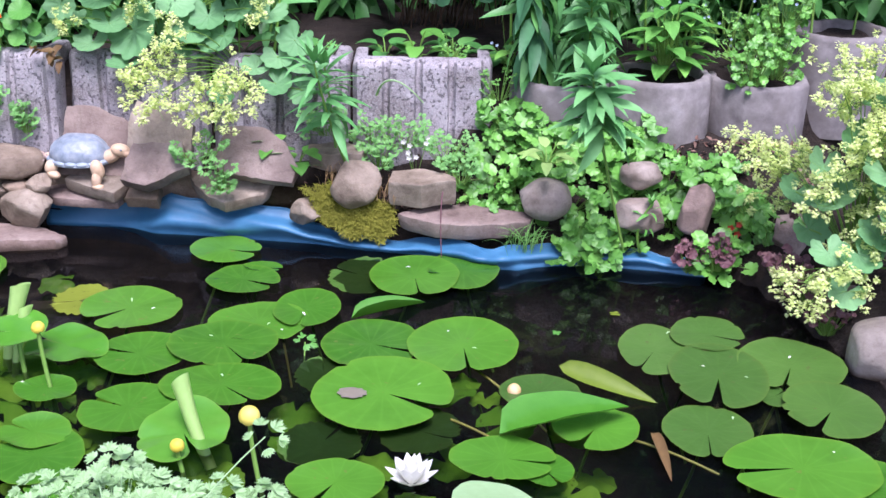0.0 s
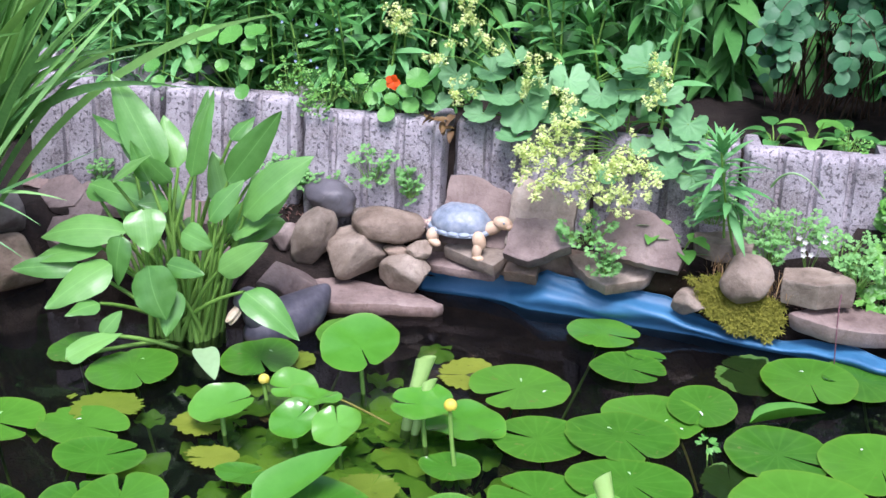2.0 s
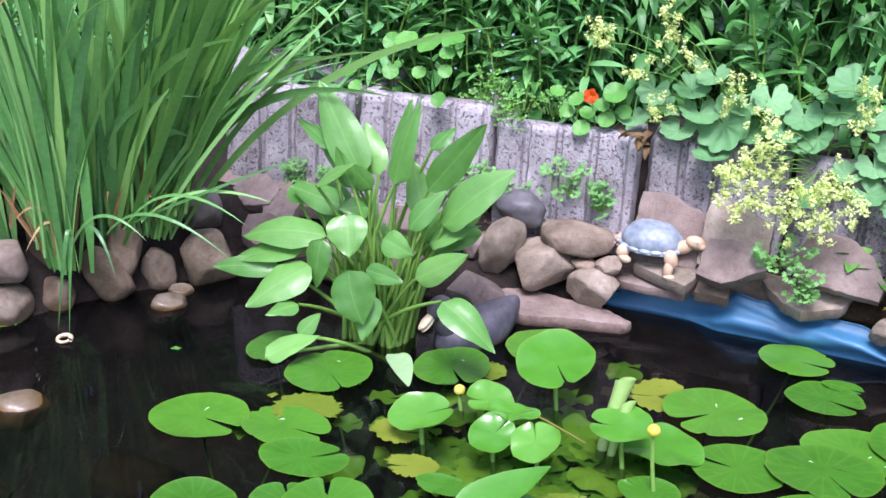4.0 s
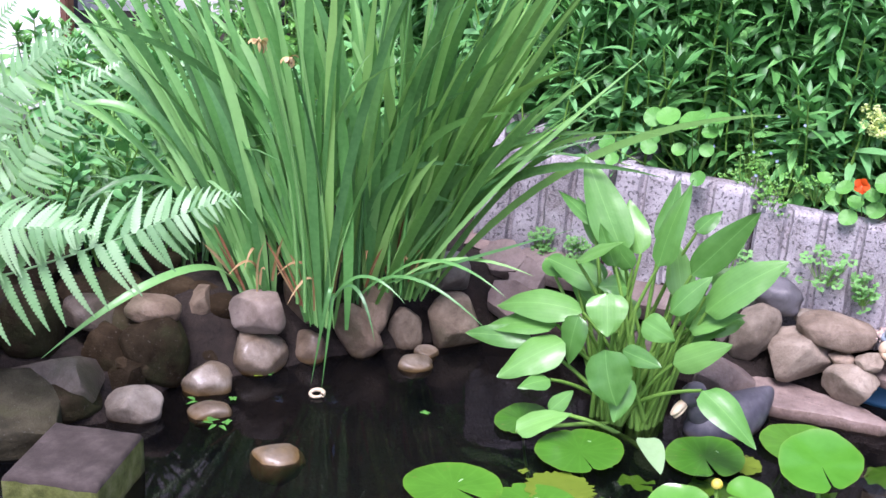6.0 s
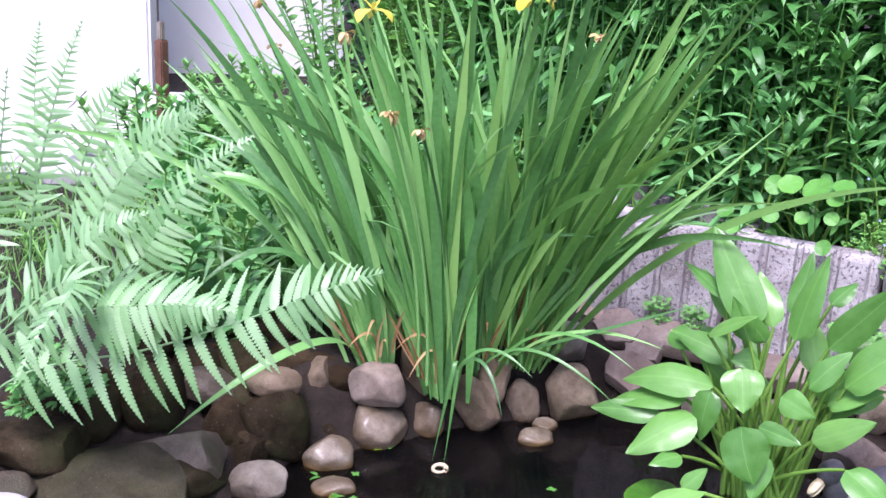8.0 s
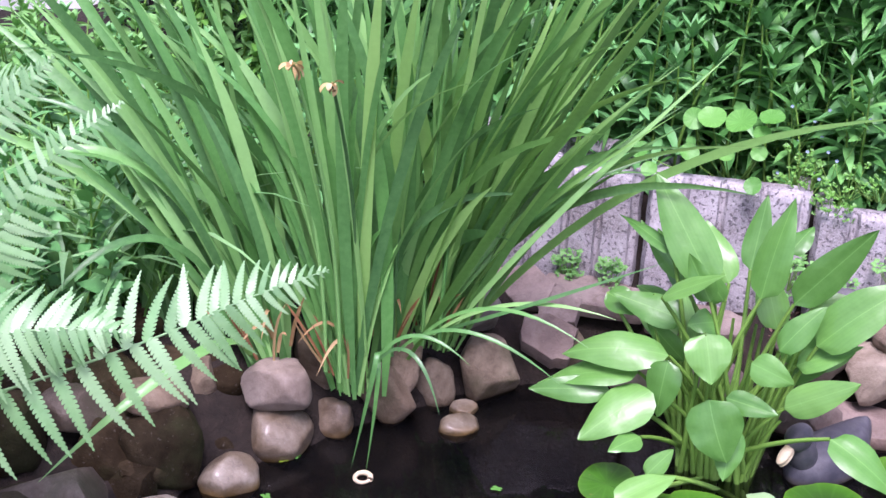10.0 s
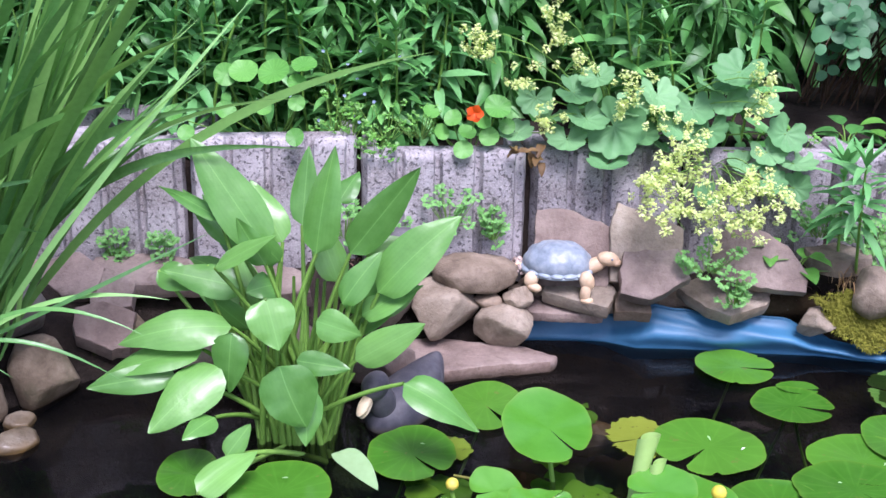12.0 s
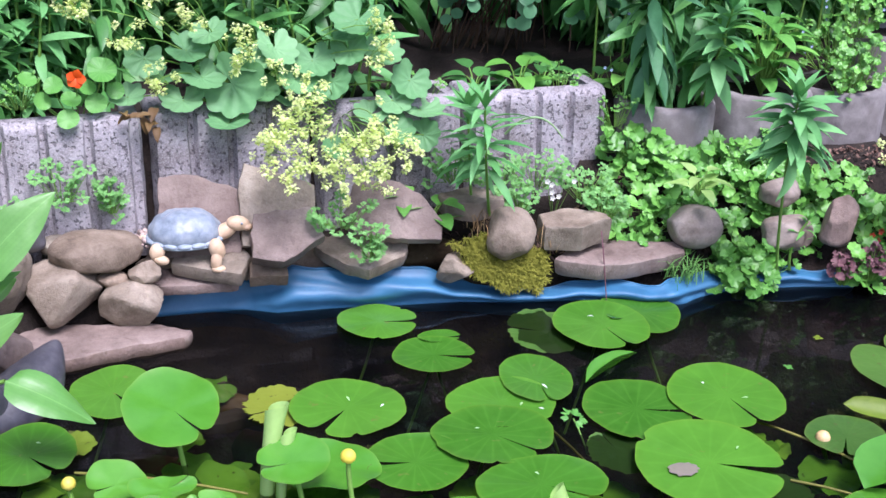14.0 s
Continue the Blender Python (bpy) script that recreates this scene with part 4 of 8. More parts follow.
stone(-1.406, 2.975, -0.03, 0.12, 0.105, 0.155, 27, M_STONE_I, "rounded brown stone at the waterline", p=2.5, cuts=3, seed=65, roll=-14)
stone(-1.351, 3.175, 0.125, 0.14, 0.12, 0.14, 24, M_STONE_L, "pale yellowish stone at the foot of the wall", p=2.5, cuts=4, seed=66)
stone(-1.294, 3.095, -0.04, 0.195, 0.15, 0.20, 24, M_STONE_I, "broad brown stone at the waterline", p=3.2, cuts=4, seed=67)
slab(-1.165, 3.235, 0.115, 0.17, 0.16, 0.06, M_STONE_P, "dark slate slab above the waterline", seed=68, corners=6, pitch=34, rz=20)
slab(-1.276, 3.38, 0.20, 0.17, 0.16, 0.05, M_STONE_P, "purple-grey slab tilted against the bank", seed=169, corners=6, pitch=34, rz=-8)
slab(-1.17, 3.34, 0.17, 0.14, 0.15, 0.05, M_STONE_P, "purple-grey slab at the foot of the wall", seed=69, corners=5, pitch=40)
slab(-1.40, 3.47, 0.215, 0.15, 0.14, 0.05, M_STONE_P, "purple-grey slab at the foot of the wall", seed=70, corners=5, pitch=30)
slab(-1.08, 3.42, 0.20, 0.36, 0.15, 0.05, M_STONE_P, "long reddish slab at the foot of the wall", seed=71, corners=6, pitch=14, rz=5)
slab(-0.78, 3.42, 0.17, 0.30, 0.14, 0.06, M_STONE_P, "reddish slab at the foot of the wall", seed=72, corners=6, pitch=18)
stone(-1.12, 3.30, 0.0, 0.16, 0.12, 0.13, 10, M_STONE_I, "brown stone at the waterline", p=2.8, cuts=4, seed=73)
stone(-0.92, 3.31, -0.02, 0.2, 0.14, 0.15, 10, M_STONE_G, "brown stone at the waterline", p=2.8, cuts=4, seed=74)
stone(-0.70, 3.31, -0.02, 0.2, 0.14, 0.15, 10, M_STONE_P, "reddish stone at the waterline", p=2.8, cuts=4, seed=75)
stone(-1.282, 2.86, -0.035, 0.108, 0.085, 0.075, 26, M_STONE_W, "pale wet stone just above the water", p=2.3, cuts=1, seed=76)
stone(-1.307, 2.955, -0.035, 0.08, 0.065, 0.065, 25, M_STONE_W, "small wet stone just above the water", p=2.3, cuts=1, seed=77)
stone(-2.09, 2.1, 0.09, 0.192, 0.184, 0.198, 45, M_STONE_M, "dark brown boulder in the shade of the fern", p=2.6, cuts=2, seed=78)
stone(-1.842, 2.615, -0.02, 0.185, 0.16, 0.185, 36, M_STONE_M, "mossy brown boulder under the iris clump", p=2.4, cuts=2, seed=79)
stone(-2.14, 1.63, 0.03, 0.158, 0.138, 0.085, 50, M_STONE_B, "brown stone beside the large slab", p=2.5, cuts=3, seed=80)


def paving_block(c, size, z0, z1, rz):
    """An old paving block standing in the water, its sides green with moss."""
    ob = thing("paving_block", pose(c[0], c[1], z0, 0, 0, rz), "old purple-grey paving block with mossy green sides standing in the pond", "paving block", "stones round the pond")
    w, d = size
    rg = np.random.default_rng(7)

    def ringed(rows, mat, nm, cap):
        V, F = [], []
        n = 0
        for k, (s, z) in enumerate(rows):
            ring = []
            for (ax, ay), (bx, by) in (((-1, -1), (1, -1)), ((1, -1), (1, 1)), ((1, 1), (-1, 1)), ((-1, 1), (-1, -1))):
                for j in range(14):
                    t = j / 14
                    ring.append((ax + (bx - ax) * t, ay + (by - ay) * t))
            n = len(ring)
            for px, py in ring:
                x, y = px * (w / 2 - s), py * (d / 2 - s)
                e = noise.noise(Vector((x * 34, y * 34, z * 30)))
                V.append((x + 0.003 * e, y + 0.003 * e, z + 0.0025 * e))
        for k in range(len(rows) - 1):
            for j in range(n):
                a, b = k * n + j, k * n + (j + 1) % n
                F.append((a, b, b + n, a + n))
        if cap:
            V.append((0, 0, rows[-1][1]))
            t0 = (len(rows) - 1) * n
            F += [(t0 + j, t0 + (j + 1) % n, len(V) - 1) for j in range(n)]
        part(nm, mesh_of(nm, V, F, mat), ob, "" if cap else "mossy green sides")
    H = z1 - z0
    ringed([(0.0, 0.0), (0.0, H * 0.4), (0.0, H * 0.7), (0.001, H - 0.014)], M_MOSSY, "block_side", False)
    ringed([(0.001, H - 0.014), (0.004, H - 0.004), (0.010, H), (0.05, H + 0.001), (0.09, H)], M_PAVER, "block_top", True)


stone(-2.06, 1.565, 0.04, 0.20, 0.10, 0.085, 40, M_PALEBLOCK, "pale block at the corner of the bank", p=5, cuts=2, seed=161, amp=0.05)
paving_block((-1.556, 1.755), (0.235, 0.275), -0.30, 0.110, 22)
stone(-2.01, 2.24, 0.13, 0.169, 0.149, 0.11, 42, M_STONE_B, "grey stone in the stone bank", p=2.8, cuts=4, seed=82)
stone(-1.475, 2.895, 0.05, 0.13, 0.12, 0.20, 28, M_STONE_I, "dark grey stone under the iris clump", p=2.5, cuts=3, seed=83)
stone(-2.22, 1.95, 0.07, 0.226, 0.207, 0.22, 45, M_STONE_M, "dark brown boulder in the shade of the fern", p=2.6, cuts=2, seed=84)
stone(-1.285, 2.19, -0.09, 0.15, 0.125, 0.115, 40, M_STONE_W, "wet round stone barely breaking the surface", p=2.2, cuts=1, seed=85)
stone(-1.764, 2.465, -0.05, 0.10, 0.095, 0.12, 34, M_STONE_M, "flat dark stone at the waterline", p=2.5, cuts=2, seed=86)
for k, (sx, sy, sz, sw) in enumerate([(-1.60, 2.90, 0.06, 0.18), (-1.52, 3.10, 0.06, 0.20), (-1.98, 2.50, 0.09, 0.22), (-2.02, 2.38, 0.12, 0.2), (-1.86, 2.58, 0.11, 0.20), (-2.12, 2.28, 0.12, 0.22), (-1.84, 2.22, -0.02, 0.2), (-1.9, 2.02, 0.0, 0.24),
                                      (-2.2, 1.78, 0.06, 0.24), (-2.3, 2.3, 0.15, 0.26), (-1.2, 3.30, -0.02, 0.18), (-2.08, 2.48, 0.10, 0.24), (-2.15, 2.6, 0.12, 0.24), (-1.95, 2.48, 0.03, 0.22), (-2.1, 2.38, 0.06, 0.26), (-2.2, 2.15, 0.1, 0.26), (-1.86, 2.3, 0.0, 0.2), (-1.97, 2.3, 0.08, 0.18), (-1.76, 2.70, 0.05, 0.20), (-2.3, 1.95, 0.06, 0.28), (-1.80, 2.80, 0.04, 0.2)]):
    stone(sx, sy, sz, sw * (0.8 + 0.45 * (k * 0.618 % 1)), sw * (0.62 + 0.3 * (k * 0.37 % 1)), sw * (0.45 + 0.3 * (k * 0.29 % 1)), k * 50, M_STONE_M, "damp stone packed into the bank, coloured dark for shade", seed=300 + k, cuts=6, p=3.4)
stone(0.13, 3.10, -0.13, 0.19, 0.07, 0.085, -28, M_STONE_W, "brown stone lying just under the surface", seed=94, cuts=3, group="sunken stones")
slab(0.10, 3.02, -0.06, 0.15, 0.06, 0.03, M_STONE_L, "pale flat stone lying just under the surface", seed=95, corners=6, rz=8)
for k, (sx, sy) in enumerate([(-1.05, 2.35), (-1.4, 2.05), (0.2, 3.18), (-0.1, 3.12)]):
    stone(sx, sy, -0.33, 0.28, 0.2, 0.12, k * 40, M_STONE_M, "sunken stone lying under the water", seed=90 + k, cuts=3, group="sunken stones")

# ---- lily pads ----
PAD_K = [0]


def pad_disc(rx, ry, cleft, seed, gap=4.0, wave=0.005, ragged=0.0, cup=0.0, bites=0, lip=0.0):
    """A pad with half-widths rx and ry and a narrow slit towards cleft degrees; its two lobes are rounded."""
    rg = np.random.default_rng(seed)
    na, c = 84, radians(cleft)
    ph = rg.uniform(0, 6.28, 6)
    qs = (0.22, 0.45, 0.68, 0.86, 0.965, 1.0)
    bite = [(rg.uniform(0.7, 5.6), rg.uniform(0.025, 0.06), rg.uniform(0.05, 0.13)) for _ in range(bites)]
    apex = np.array((0.10 * rx * math.cos(c), 0.10 * ry * math.sin(c), 0.0))
    rim = []
    for j in range(na + 1):
        u = j / na
        u -= 0.11 * math.sin(2 * math.pi * u)
        th = radians(gap) + (2 * math.pi - 2 * radians(gap)) * u
        e = min(th, 2 * math.pi - th) - radians(gap)
        r = 1 - 0.13 * math.exp(-(max(e, 0.0) / 0.07) ** 1.4)
        r *= 1 + 0.02 * math.sin(2 * th + ph[0]) + 0.012 * math.sin(5 * th + ph[1]) + 0.006 * math.sin(13 * th + ph[4]) + rg.uniform(-ragged, ragged)
        for b0, bw, bd in bite:
            r *= 1 - bd * math.exp(-((th - b0) / bw) ** 2)
        w = th + c
        k = 1 / math.hypot(math.cos(w) / rx, math.sin(w) / ry)
        rim.append((th, r * k * math.cos(w), r * k * math.sin(w)))
    V, F, Q = [tuple(apex)], [], [0.0]
    for q in qs:
        for th, x, y in rim:
            p = apex * (1 - q) + np.array((x, y, 0)) * q
            z = cup * q * q + wave * q * q * (0.6 * math.sin(2 * th + ph[2]) + 0.4 * math.sin(5 * th + ph[3])) + lip * q ** 6 * max(0.0, math.sin(1.5 * th + ph[5]))
            z -= 0.003 * q * math.exp(-((math.sin(th / 2) - 1) / 0.02) ** 2)
            V.append((p[0], p[1], z))
            Q.append(q)
    n = na + 1
    F += [(0, 1 + j, 2 + j) for j in range(na)]
    for k in range(len(qs) - 1):
        a = 1 + k * n
        F += [(a + j, a + n + j, a + n + j + 1, a + j + 1) for j in range(na)]
    return np.array(V), F, Q


def pad_mesh(disc_, mat):
    V, F, Q = disc_
    me = mesh_of("water_lily_pad", V, F, mat)
    me.attributes.new("rim", "FLOAT", "POINT").data.foreach_set("value", Q)
    return me


def pad(x, y, z, rx, ry, cleft, look_="", wave=0.0022):
    """A floating pad; rx and ry are its half-widths along x and y, cleft the world direction of its slit."""
    PAD_K[0] += 1
    k = PAD_K[0]
    # "old" picks the duller, darker green of the pad colours
    mat, lab = {"": (M_PAD, "flat green water lily pad floating on the pond"), "sub": (M_PADO, "dull dark lily pad lying just under the surface"),
                "yel": (M_PADY, "yellowing lily pad with brown holes"), "mark": (M_PAD, "large green lily pad with a pale worn patch"),
                "up": (M_PADB, "bright lily pad lifted a little off the water"), "old": (M_PADO, "dull dark green water lily pad")}[look_]
    ragged = {"sub": 0.05, "yel": 0.10}.get(look_, 0.004)
    me = pad_mesh(pad_disc(rx, ry, cleft, k, gap=1.2 + 1.1 * ((k * 7) % 5), wave=0.012 if look_ == "up" else wave, ragged=ragged, cup=0.002, bites=(k * 5) % 3, lip=0.006 if k % 3 == 0 else 0.003), mat)
    ob = thing("water_lily_pad", pose(x, y, z + 0.0016 * (k % 7), ((k * 37) % 5 - 2) * 0.2, ((k * 53) % 5 - 2) * 0.2), lab, "lily pad", "water lily pads", me=me)
    if look_ in ("", "old", "mark"):
        end = Vector((-0.10 * (1 if k % 2 else -1), -0.05, -0.30))
        part("leaf_stalk", mesh_of("leaf_stalk", *tube([(0, 0, -0.004), end * 0.3 + Vector((0, 0, -0.02)), end], 0.004, 0.004, 5), M_STALK), ob)
    if look_ == "mark":
        mv, mf = disc(0.034, 0.025, nr=3, na=26, seed=3, ragged=0.14)
        mv[:, 2] += 0.006
        part("worn_patch", mesh_of("worn_patch", mv, mf, M_PATCH), ob, "pale grey-brown worn patch", m=pose(-0.07, -0.02, 0.0))
    return ob


def raised_pad(x, y, z, rx, ry, cleft, tip=16, roll=0):
    """A glossy pad held above the water on its stalk, its face tipped a little towards the open pond."""
    PAD_K[0] += 1
    k = PAD_K[0]
    me = pad_mesh(pad_disc(rx, ry, cleft, k, gap=2, wave=0.007, cup=0.006, lip=0.008), M_PADB)
    ob = thing("water_lily_pad", pose(x, y, z, tip, roll, 0), "bright glossy lily pad standing above the water", "lily pad", "water lily pads", me=me)
    m = ob.matrix_basis.inverted()
    pts = [m @ Vector(p) for p in bez((x, y, z - 0.004), (x + 0.01, y - 0.02, z * 0.4), (x + 0.05, y - 0.05, -0.2))]
    part("leaf_stalk", mesh_of("leaf_stalk", *tube(pts, 0.0055, 0.007, 6), M_STALK), ob)
    return ob


def folded_pad(ax, ay, az, bx, by, bz, w, fold, curl, roll, label, mat):
    """A pad folded along its length from a to b."""
    d = Vector((bx - ax, by - ay, bz - az))
    V, F = blade(d.length, w, P_OVATE, curl=curl, fold=fold, nu=12, wave=0.01)
    return thing("water_lily_pad", frame_to((ax, ay, az), d, roll=radians(roll)), label, "lily pad", "water lily pads", me=mesh_of("folded_pad", V, F, mat))


def lay_pads():
    # round the young rolled leaves and towards the liner
    pad(0.513, 3.333, 0.010, 0.108, 0.098, -12)
    pad(0.617, 3.125, 0.010, 0.104, 0.092, -20)
    pad(0.653, 3.216, 0.008, 0.057, 0.036, -9)
    pad(0.940, 3.226, -0.008, 0.092, 0.128, 159, "sub")
    pad(1.095, 3.198, 0.012, 0.126, 0.145, -78)
    pad(1.230, 3.255, 0.008, 0.102, 0.132, -147)
    pad(0.362, 2.917, 0.012, 0.134, 0.130, -133)
    pad(0.833, 2.952, 0.020, 0.090, 0.115, -92)
    pad(0.718, 2.864, 0.012, 0.130, 0.120, -55)
    pad(0.659, 2.728, 0.018, 0.138, 0.126, -50)
    pad(0.283, 2.652, 0.025, 0.102, 0.095, 158, "up")
    pad(0.466, 2.660, 0.008, 0.112, 0.110, 176)
    pad(0.706, 2.520, 0.013, 0.144, 0.104, -37)
    pad(0.520, 2.405, 0.014, 0.114, 0.110, 161)
    pad(0.297, 2.474, 0.008, 0.075, 0.060, 163)
    pad(1.028, 2.783, 0.010, 0.128, 0.136, -18)
    pad(1.094, 2.524, 0.020, 0.166, 0.172, -26, "mark")
    pad(1.263, 2.792, 0.014, 0.144, 0.145, -80)
    pad(0.680, 2.300, 0.020, 0.100, 0.130, -62, "up")
    pad(0.400, 2.170, 0.016, 0.098, 0.110, 153)
    pad(0.360, 2.257, 0.030, 0.080, 0.070, 161)
    pad(1.042, 2.162, 0.012, 0.104, 0.086, -114)
    pad(1.190, 2.411, -0.008, 0.096, 0.100, -21, "sub")
    pad(0.978, 2.328, -0.008, 0.094, 0.095, 65, "sub")
    pad(0.930, 2.640, -0.010, 0.070, 0.085, 100, "sub")
    # past the white flower, and the dull group in the corner
    pad(1.461, 2.575, 0.010, 0.095, 0.085, -123, "old")
    pad(1.588, 2.427, 0.012, 0.097, 0.100, -115)
    pad(1.385, 2.281, 0.020, 0.118, 0.086, -6)
    pad(1.478, 2.261, 0.008, 0.060, 0.065, -59)
    pad(1.747, 2.835, 0.010, 0.092, 0.138, -111, "old")
    pad(1.888, 2.925, 0.014, 0.095, 0.100, -20, "old")
    pad(1.893, 2.705, 0.015, 0.122, 0.160, -98, "old")
    pad(2.081, 2.780, 0.012, 0.134, 0.134, -108, "old")
    pad(2.136, 2.562, 0.016, 0.115, 0.127, -118, "old")
    pad(1.841, 2.458, 0.012, 0.104, 0.114, -92, "old")
    pad(2.026, 2.312, 0.020, 0.165, 0.132, -168)
    pad(2.155, 2.260, 0.010, 0.118, 0.110, 177)
    pad(2.018, 2.635, 0.005, 0.034, 0.050, 48, "old")
    # at the foot of the plantain and out on the open water
    pad(-0.350, 2.842, 0.010, 0.106, 0.118, -52)
    pad(-0.636, 2.664, 0.012, 0.114, 0.130, -45)
    pad(-0.595, 2.462, 0.004, 0.086, 0.085, -20, "yel")
    pad(-0.820, 2.312, 0.012, 0.131, 0.113, -7)
    pad(-0.600, 2.361, 0.014, 0.118, 0.096, -5)
    pad(-0.484, 2.243, 0.016, 0.114, 0.080, 38)
    pad(-0.614, 1.976, 0.012, 0.105, 0.085, 5)
    pad(-0.419, 2.061, 0.012, 0.095, 0.080, 129)
    pad(-0.343, 2.087, 0.014, 0.103, 0.115, 116)
    pad(0.056, 2.184, 0.012, 0.150, 0.130, -5)
    pad(0.030, 1.945, 0.012, 0.085, 0.075, 60)
    pad(0.230, 2.010, 0.004, 0.070, 0.055, 120, "yel")
    pad(0.470, 2.020, 0.010, 0.080, 0.075, 150)
    pad(-0.132, 2.275, 0.016, 0.075, 0.040, 40)
    pad(-0.245, 2.340, 0.002, 0.065, 0.050, -150, "yel")
    pad(-0.345, 2.470, 0.002, 0.065, 0.060, 10, "yel")
    pad(0.150, 2.330, 0.001, 0.070, 0.055, 80, "yel")
    pad(0.205, 2.965, 0.000, 0.080, 0.088, -159, "yel")
    pad(-0.170, 3.090, 0.010, 0.100, 0.122, -60)
    pad(-0.857, 2.748, 0.006, 0.068, 0.104, -22)
    pad(-0.252, 2.885, 0.000, 0.047, 0.049, -156, "yel")
    raised_pad(-0.042, 2.792, 0.130, 0.104, 0.118, -57, tip=12)
    raised_pad(-0.284, 2.475, 0.070, 0.083, 0.070, 30, tip=14, roll=-6)
    raised_pad(-0.158, 2.628, 0.064, 0.062, 0.062, -150, tip=12, roll=8)
    raised_pad(-0.096, 2.474, 0.060, 0.055, 0.066, 70, tip=18, roll=10)
    raised_pad(0.016, 2.476, 0.064, 0.060, 0.068, 110, tip=16, roll=-8)
    raised_pad(-0.072, 2.560, 0.084, 0.068, 0.040, 20, tip=2)
    raised_pad(0.192, 2.586, 0.100, 0.076, 0.074, -172, tip=10, roll=-4)


lay_pads()
folded_pad(1.375, 2.36, 0.03, 1.66, 2.47, 0.070, 0.17, 0.55, 0.1, -6, "large bright lily leaf folded up like a boat", M_PADB)
folded_pad(1.505, 2.672, 0.04, 1.735, 2.57, 0.02, 0.06, 0.5, 0.15, 34, "yellowing lily leaf tipped up on its pale edge", M_PADY)
folded_pad(-0.07, 2.17, 0.02, 0.12, 2.31, 0.085, 0.12, 0.35, -0.4, 10, "glossy lily leaf rising out of the water and curling up", M_PADB)
folded_pad(1.29, 2.02, 0.06, 1.50, 2.07, 0.09, 0.20, 0.3, 0.5, -20, "pale grey-green lily leaf turned upside down", M_PALE)
folded_pad(1.715, 2.42, 0.02, 1.745, 2.255, 0.012, 0.042, 0.9, 0.1, 0, "brown dead leaf curled on the water", M_DEAD)
folded_pad(0.955, 2.93, 0.006, 1.14, 3.055, 0.016, 0.085, 1.15, 0.1, 0, "half rolled bright yellow-green lily leaf", M_PADB)
folded_pad(-0.525, 2.845, 0.014, -0.42, 2.71, 0.02, 0.075, 0.35, 0.25, 0, "small pale lily leaf curling at the edges", M_PALE)


def rolled_leaf(a, b, r, label):
    """A young leaf still rolled into a tube, its free edge lapped over and its mouth flared."""
    a, b = Vector(a), Vector(b)
    d = (b - a).normalized()
    x = d.cross(Vector((0, 1, 0))).normalized()
    y = d.cross(x)
    V, F = [], []
    na, nl = 26, 9
    for k in range(nl + 1):
        u = k / nl
        p = a.lerp(b, u) + x * (0.006 * math.sin(3 * u))
        for j in range(na + 1):
            th = 7.6 * j / na
            q = r * (0.62 + 0.25 * u + 0.22 * u ** 5) * (1 - 0.045 * th)
            V.append(tuple(p + x * (q * math.cos(th)) + y * (q * math.sin(th)) + d * (0.02 * u ** 4 * math.sin(th * 0.5))))
    n = na + 1
    for k in range(nl):
        F += [(k * n + j, k * n + j + 1, (k + 1) * n + j + 1, (k + 1) * n + j) for j in range(na)]
    thing("rolled_lily_leaf", pose(0, 0, 0), label, "lily leaf", "water lily pads", me=mesh_of("rolled_leaf", V, F, M_ROLL))


rolled_leaf((0.755, 2.245, -0.03), (0.675, 2.335, 0.125), 0.022, "young lily leaf rolled into a pale green tube")
rolled_leaf((0.138, 2.62, -0.05), (0.172, 2.68, 0.165), 0.024, "young lily leaf rolled into a pale upright tube")
rolled_leaf((0.165, 2.60, -0.05), (0.192, 2.65, 0.12), 0.016, "young lily leaf rolled into a pale upright tube")


def sunken_leaves():
    p = Pile()
    rg = np.random.default_rng(11)
    for k in range(170):
        x, y = rg.normal(0.0, 0.17), rg.normal(2.52, 0.17)
        if k > 125:
            x, y = rg.uniform(0.3, 1.6), rg.uniform(2.15, 2.7)
        if k > 160:
            x, y = rg.uniform(-0.75, -0.3), rg.uniform(2.3, 2.75)
        r = rg.uniform(0.035, 0.085)
        add_any(p, disc(r, r * rg.uniform(0.7, 1.1), notch=0.25, nr=4, na=40, wave=0.010, seed=k, ragged=0.035, cup=rg.uniform(-0.015, 0.006)),
                pose(x, y, -0.024 - 0.10 * rg.uniform() ** 1.5, rg.uniform(-9, 9), rg.uniform(-9, 9), rg.uniform(0, 360)))
    tagged(new("sunken_leaves", p.mesh("sunken_leaves", M_SUB)), "mass of ragged olive-yellow leaves under the water surface", "water plants", kind="stuff")


sunken_leaves()


def stalks_on_water():
    for a, b in (((1.30, 2.72, -0.01), (1.48, 2.43, 0.0)), ((1.26, 2.46, 0.0), (1.44, 2.30, 0.0)), ((1.62, 2.44, 0.0), (1.85, 2.30, 0.0)), ((-0.25, 2.78, 0.0), (0.1, 2.62, 0.01)), ((0.78, 2.86, -0.01), (0.86, 2.6, -0.02)), ((0.1, 2.12, 0.0), (0.3, 2.06, 0.0))):
        V, F = tube(arc(a, b, 0.010), 0.0032, 0.0028, 6)
        thing("lily_stalk", pose(0, 0, 0), "thin yellow-brown lily stalk lying in the water", "stalk", "lily stalks", me=mesh_of("lily_stalk", V, F, M_STALKY))


stalks_on_water()


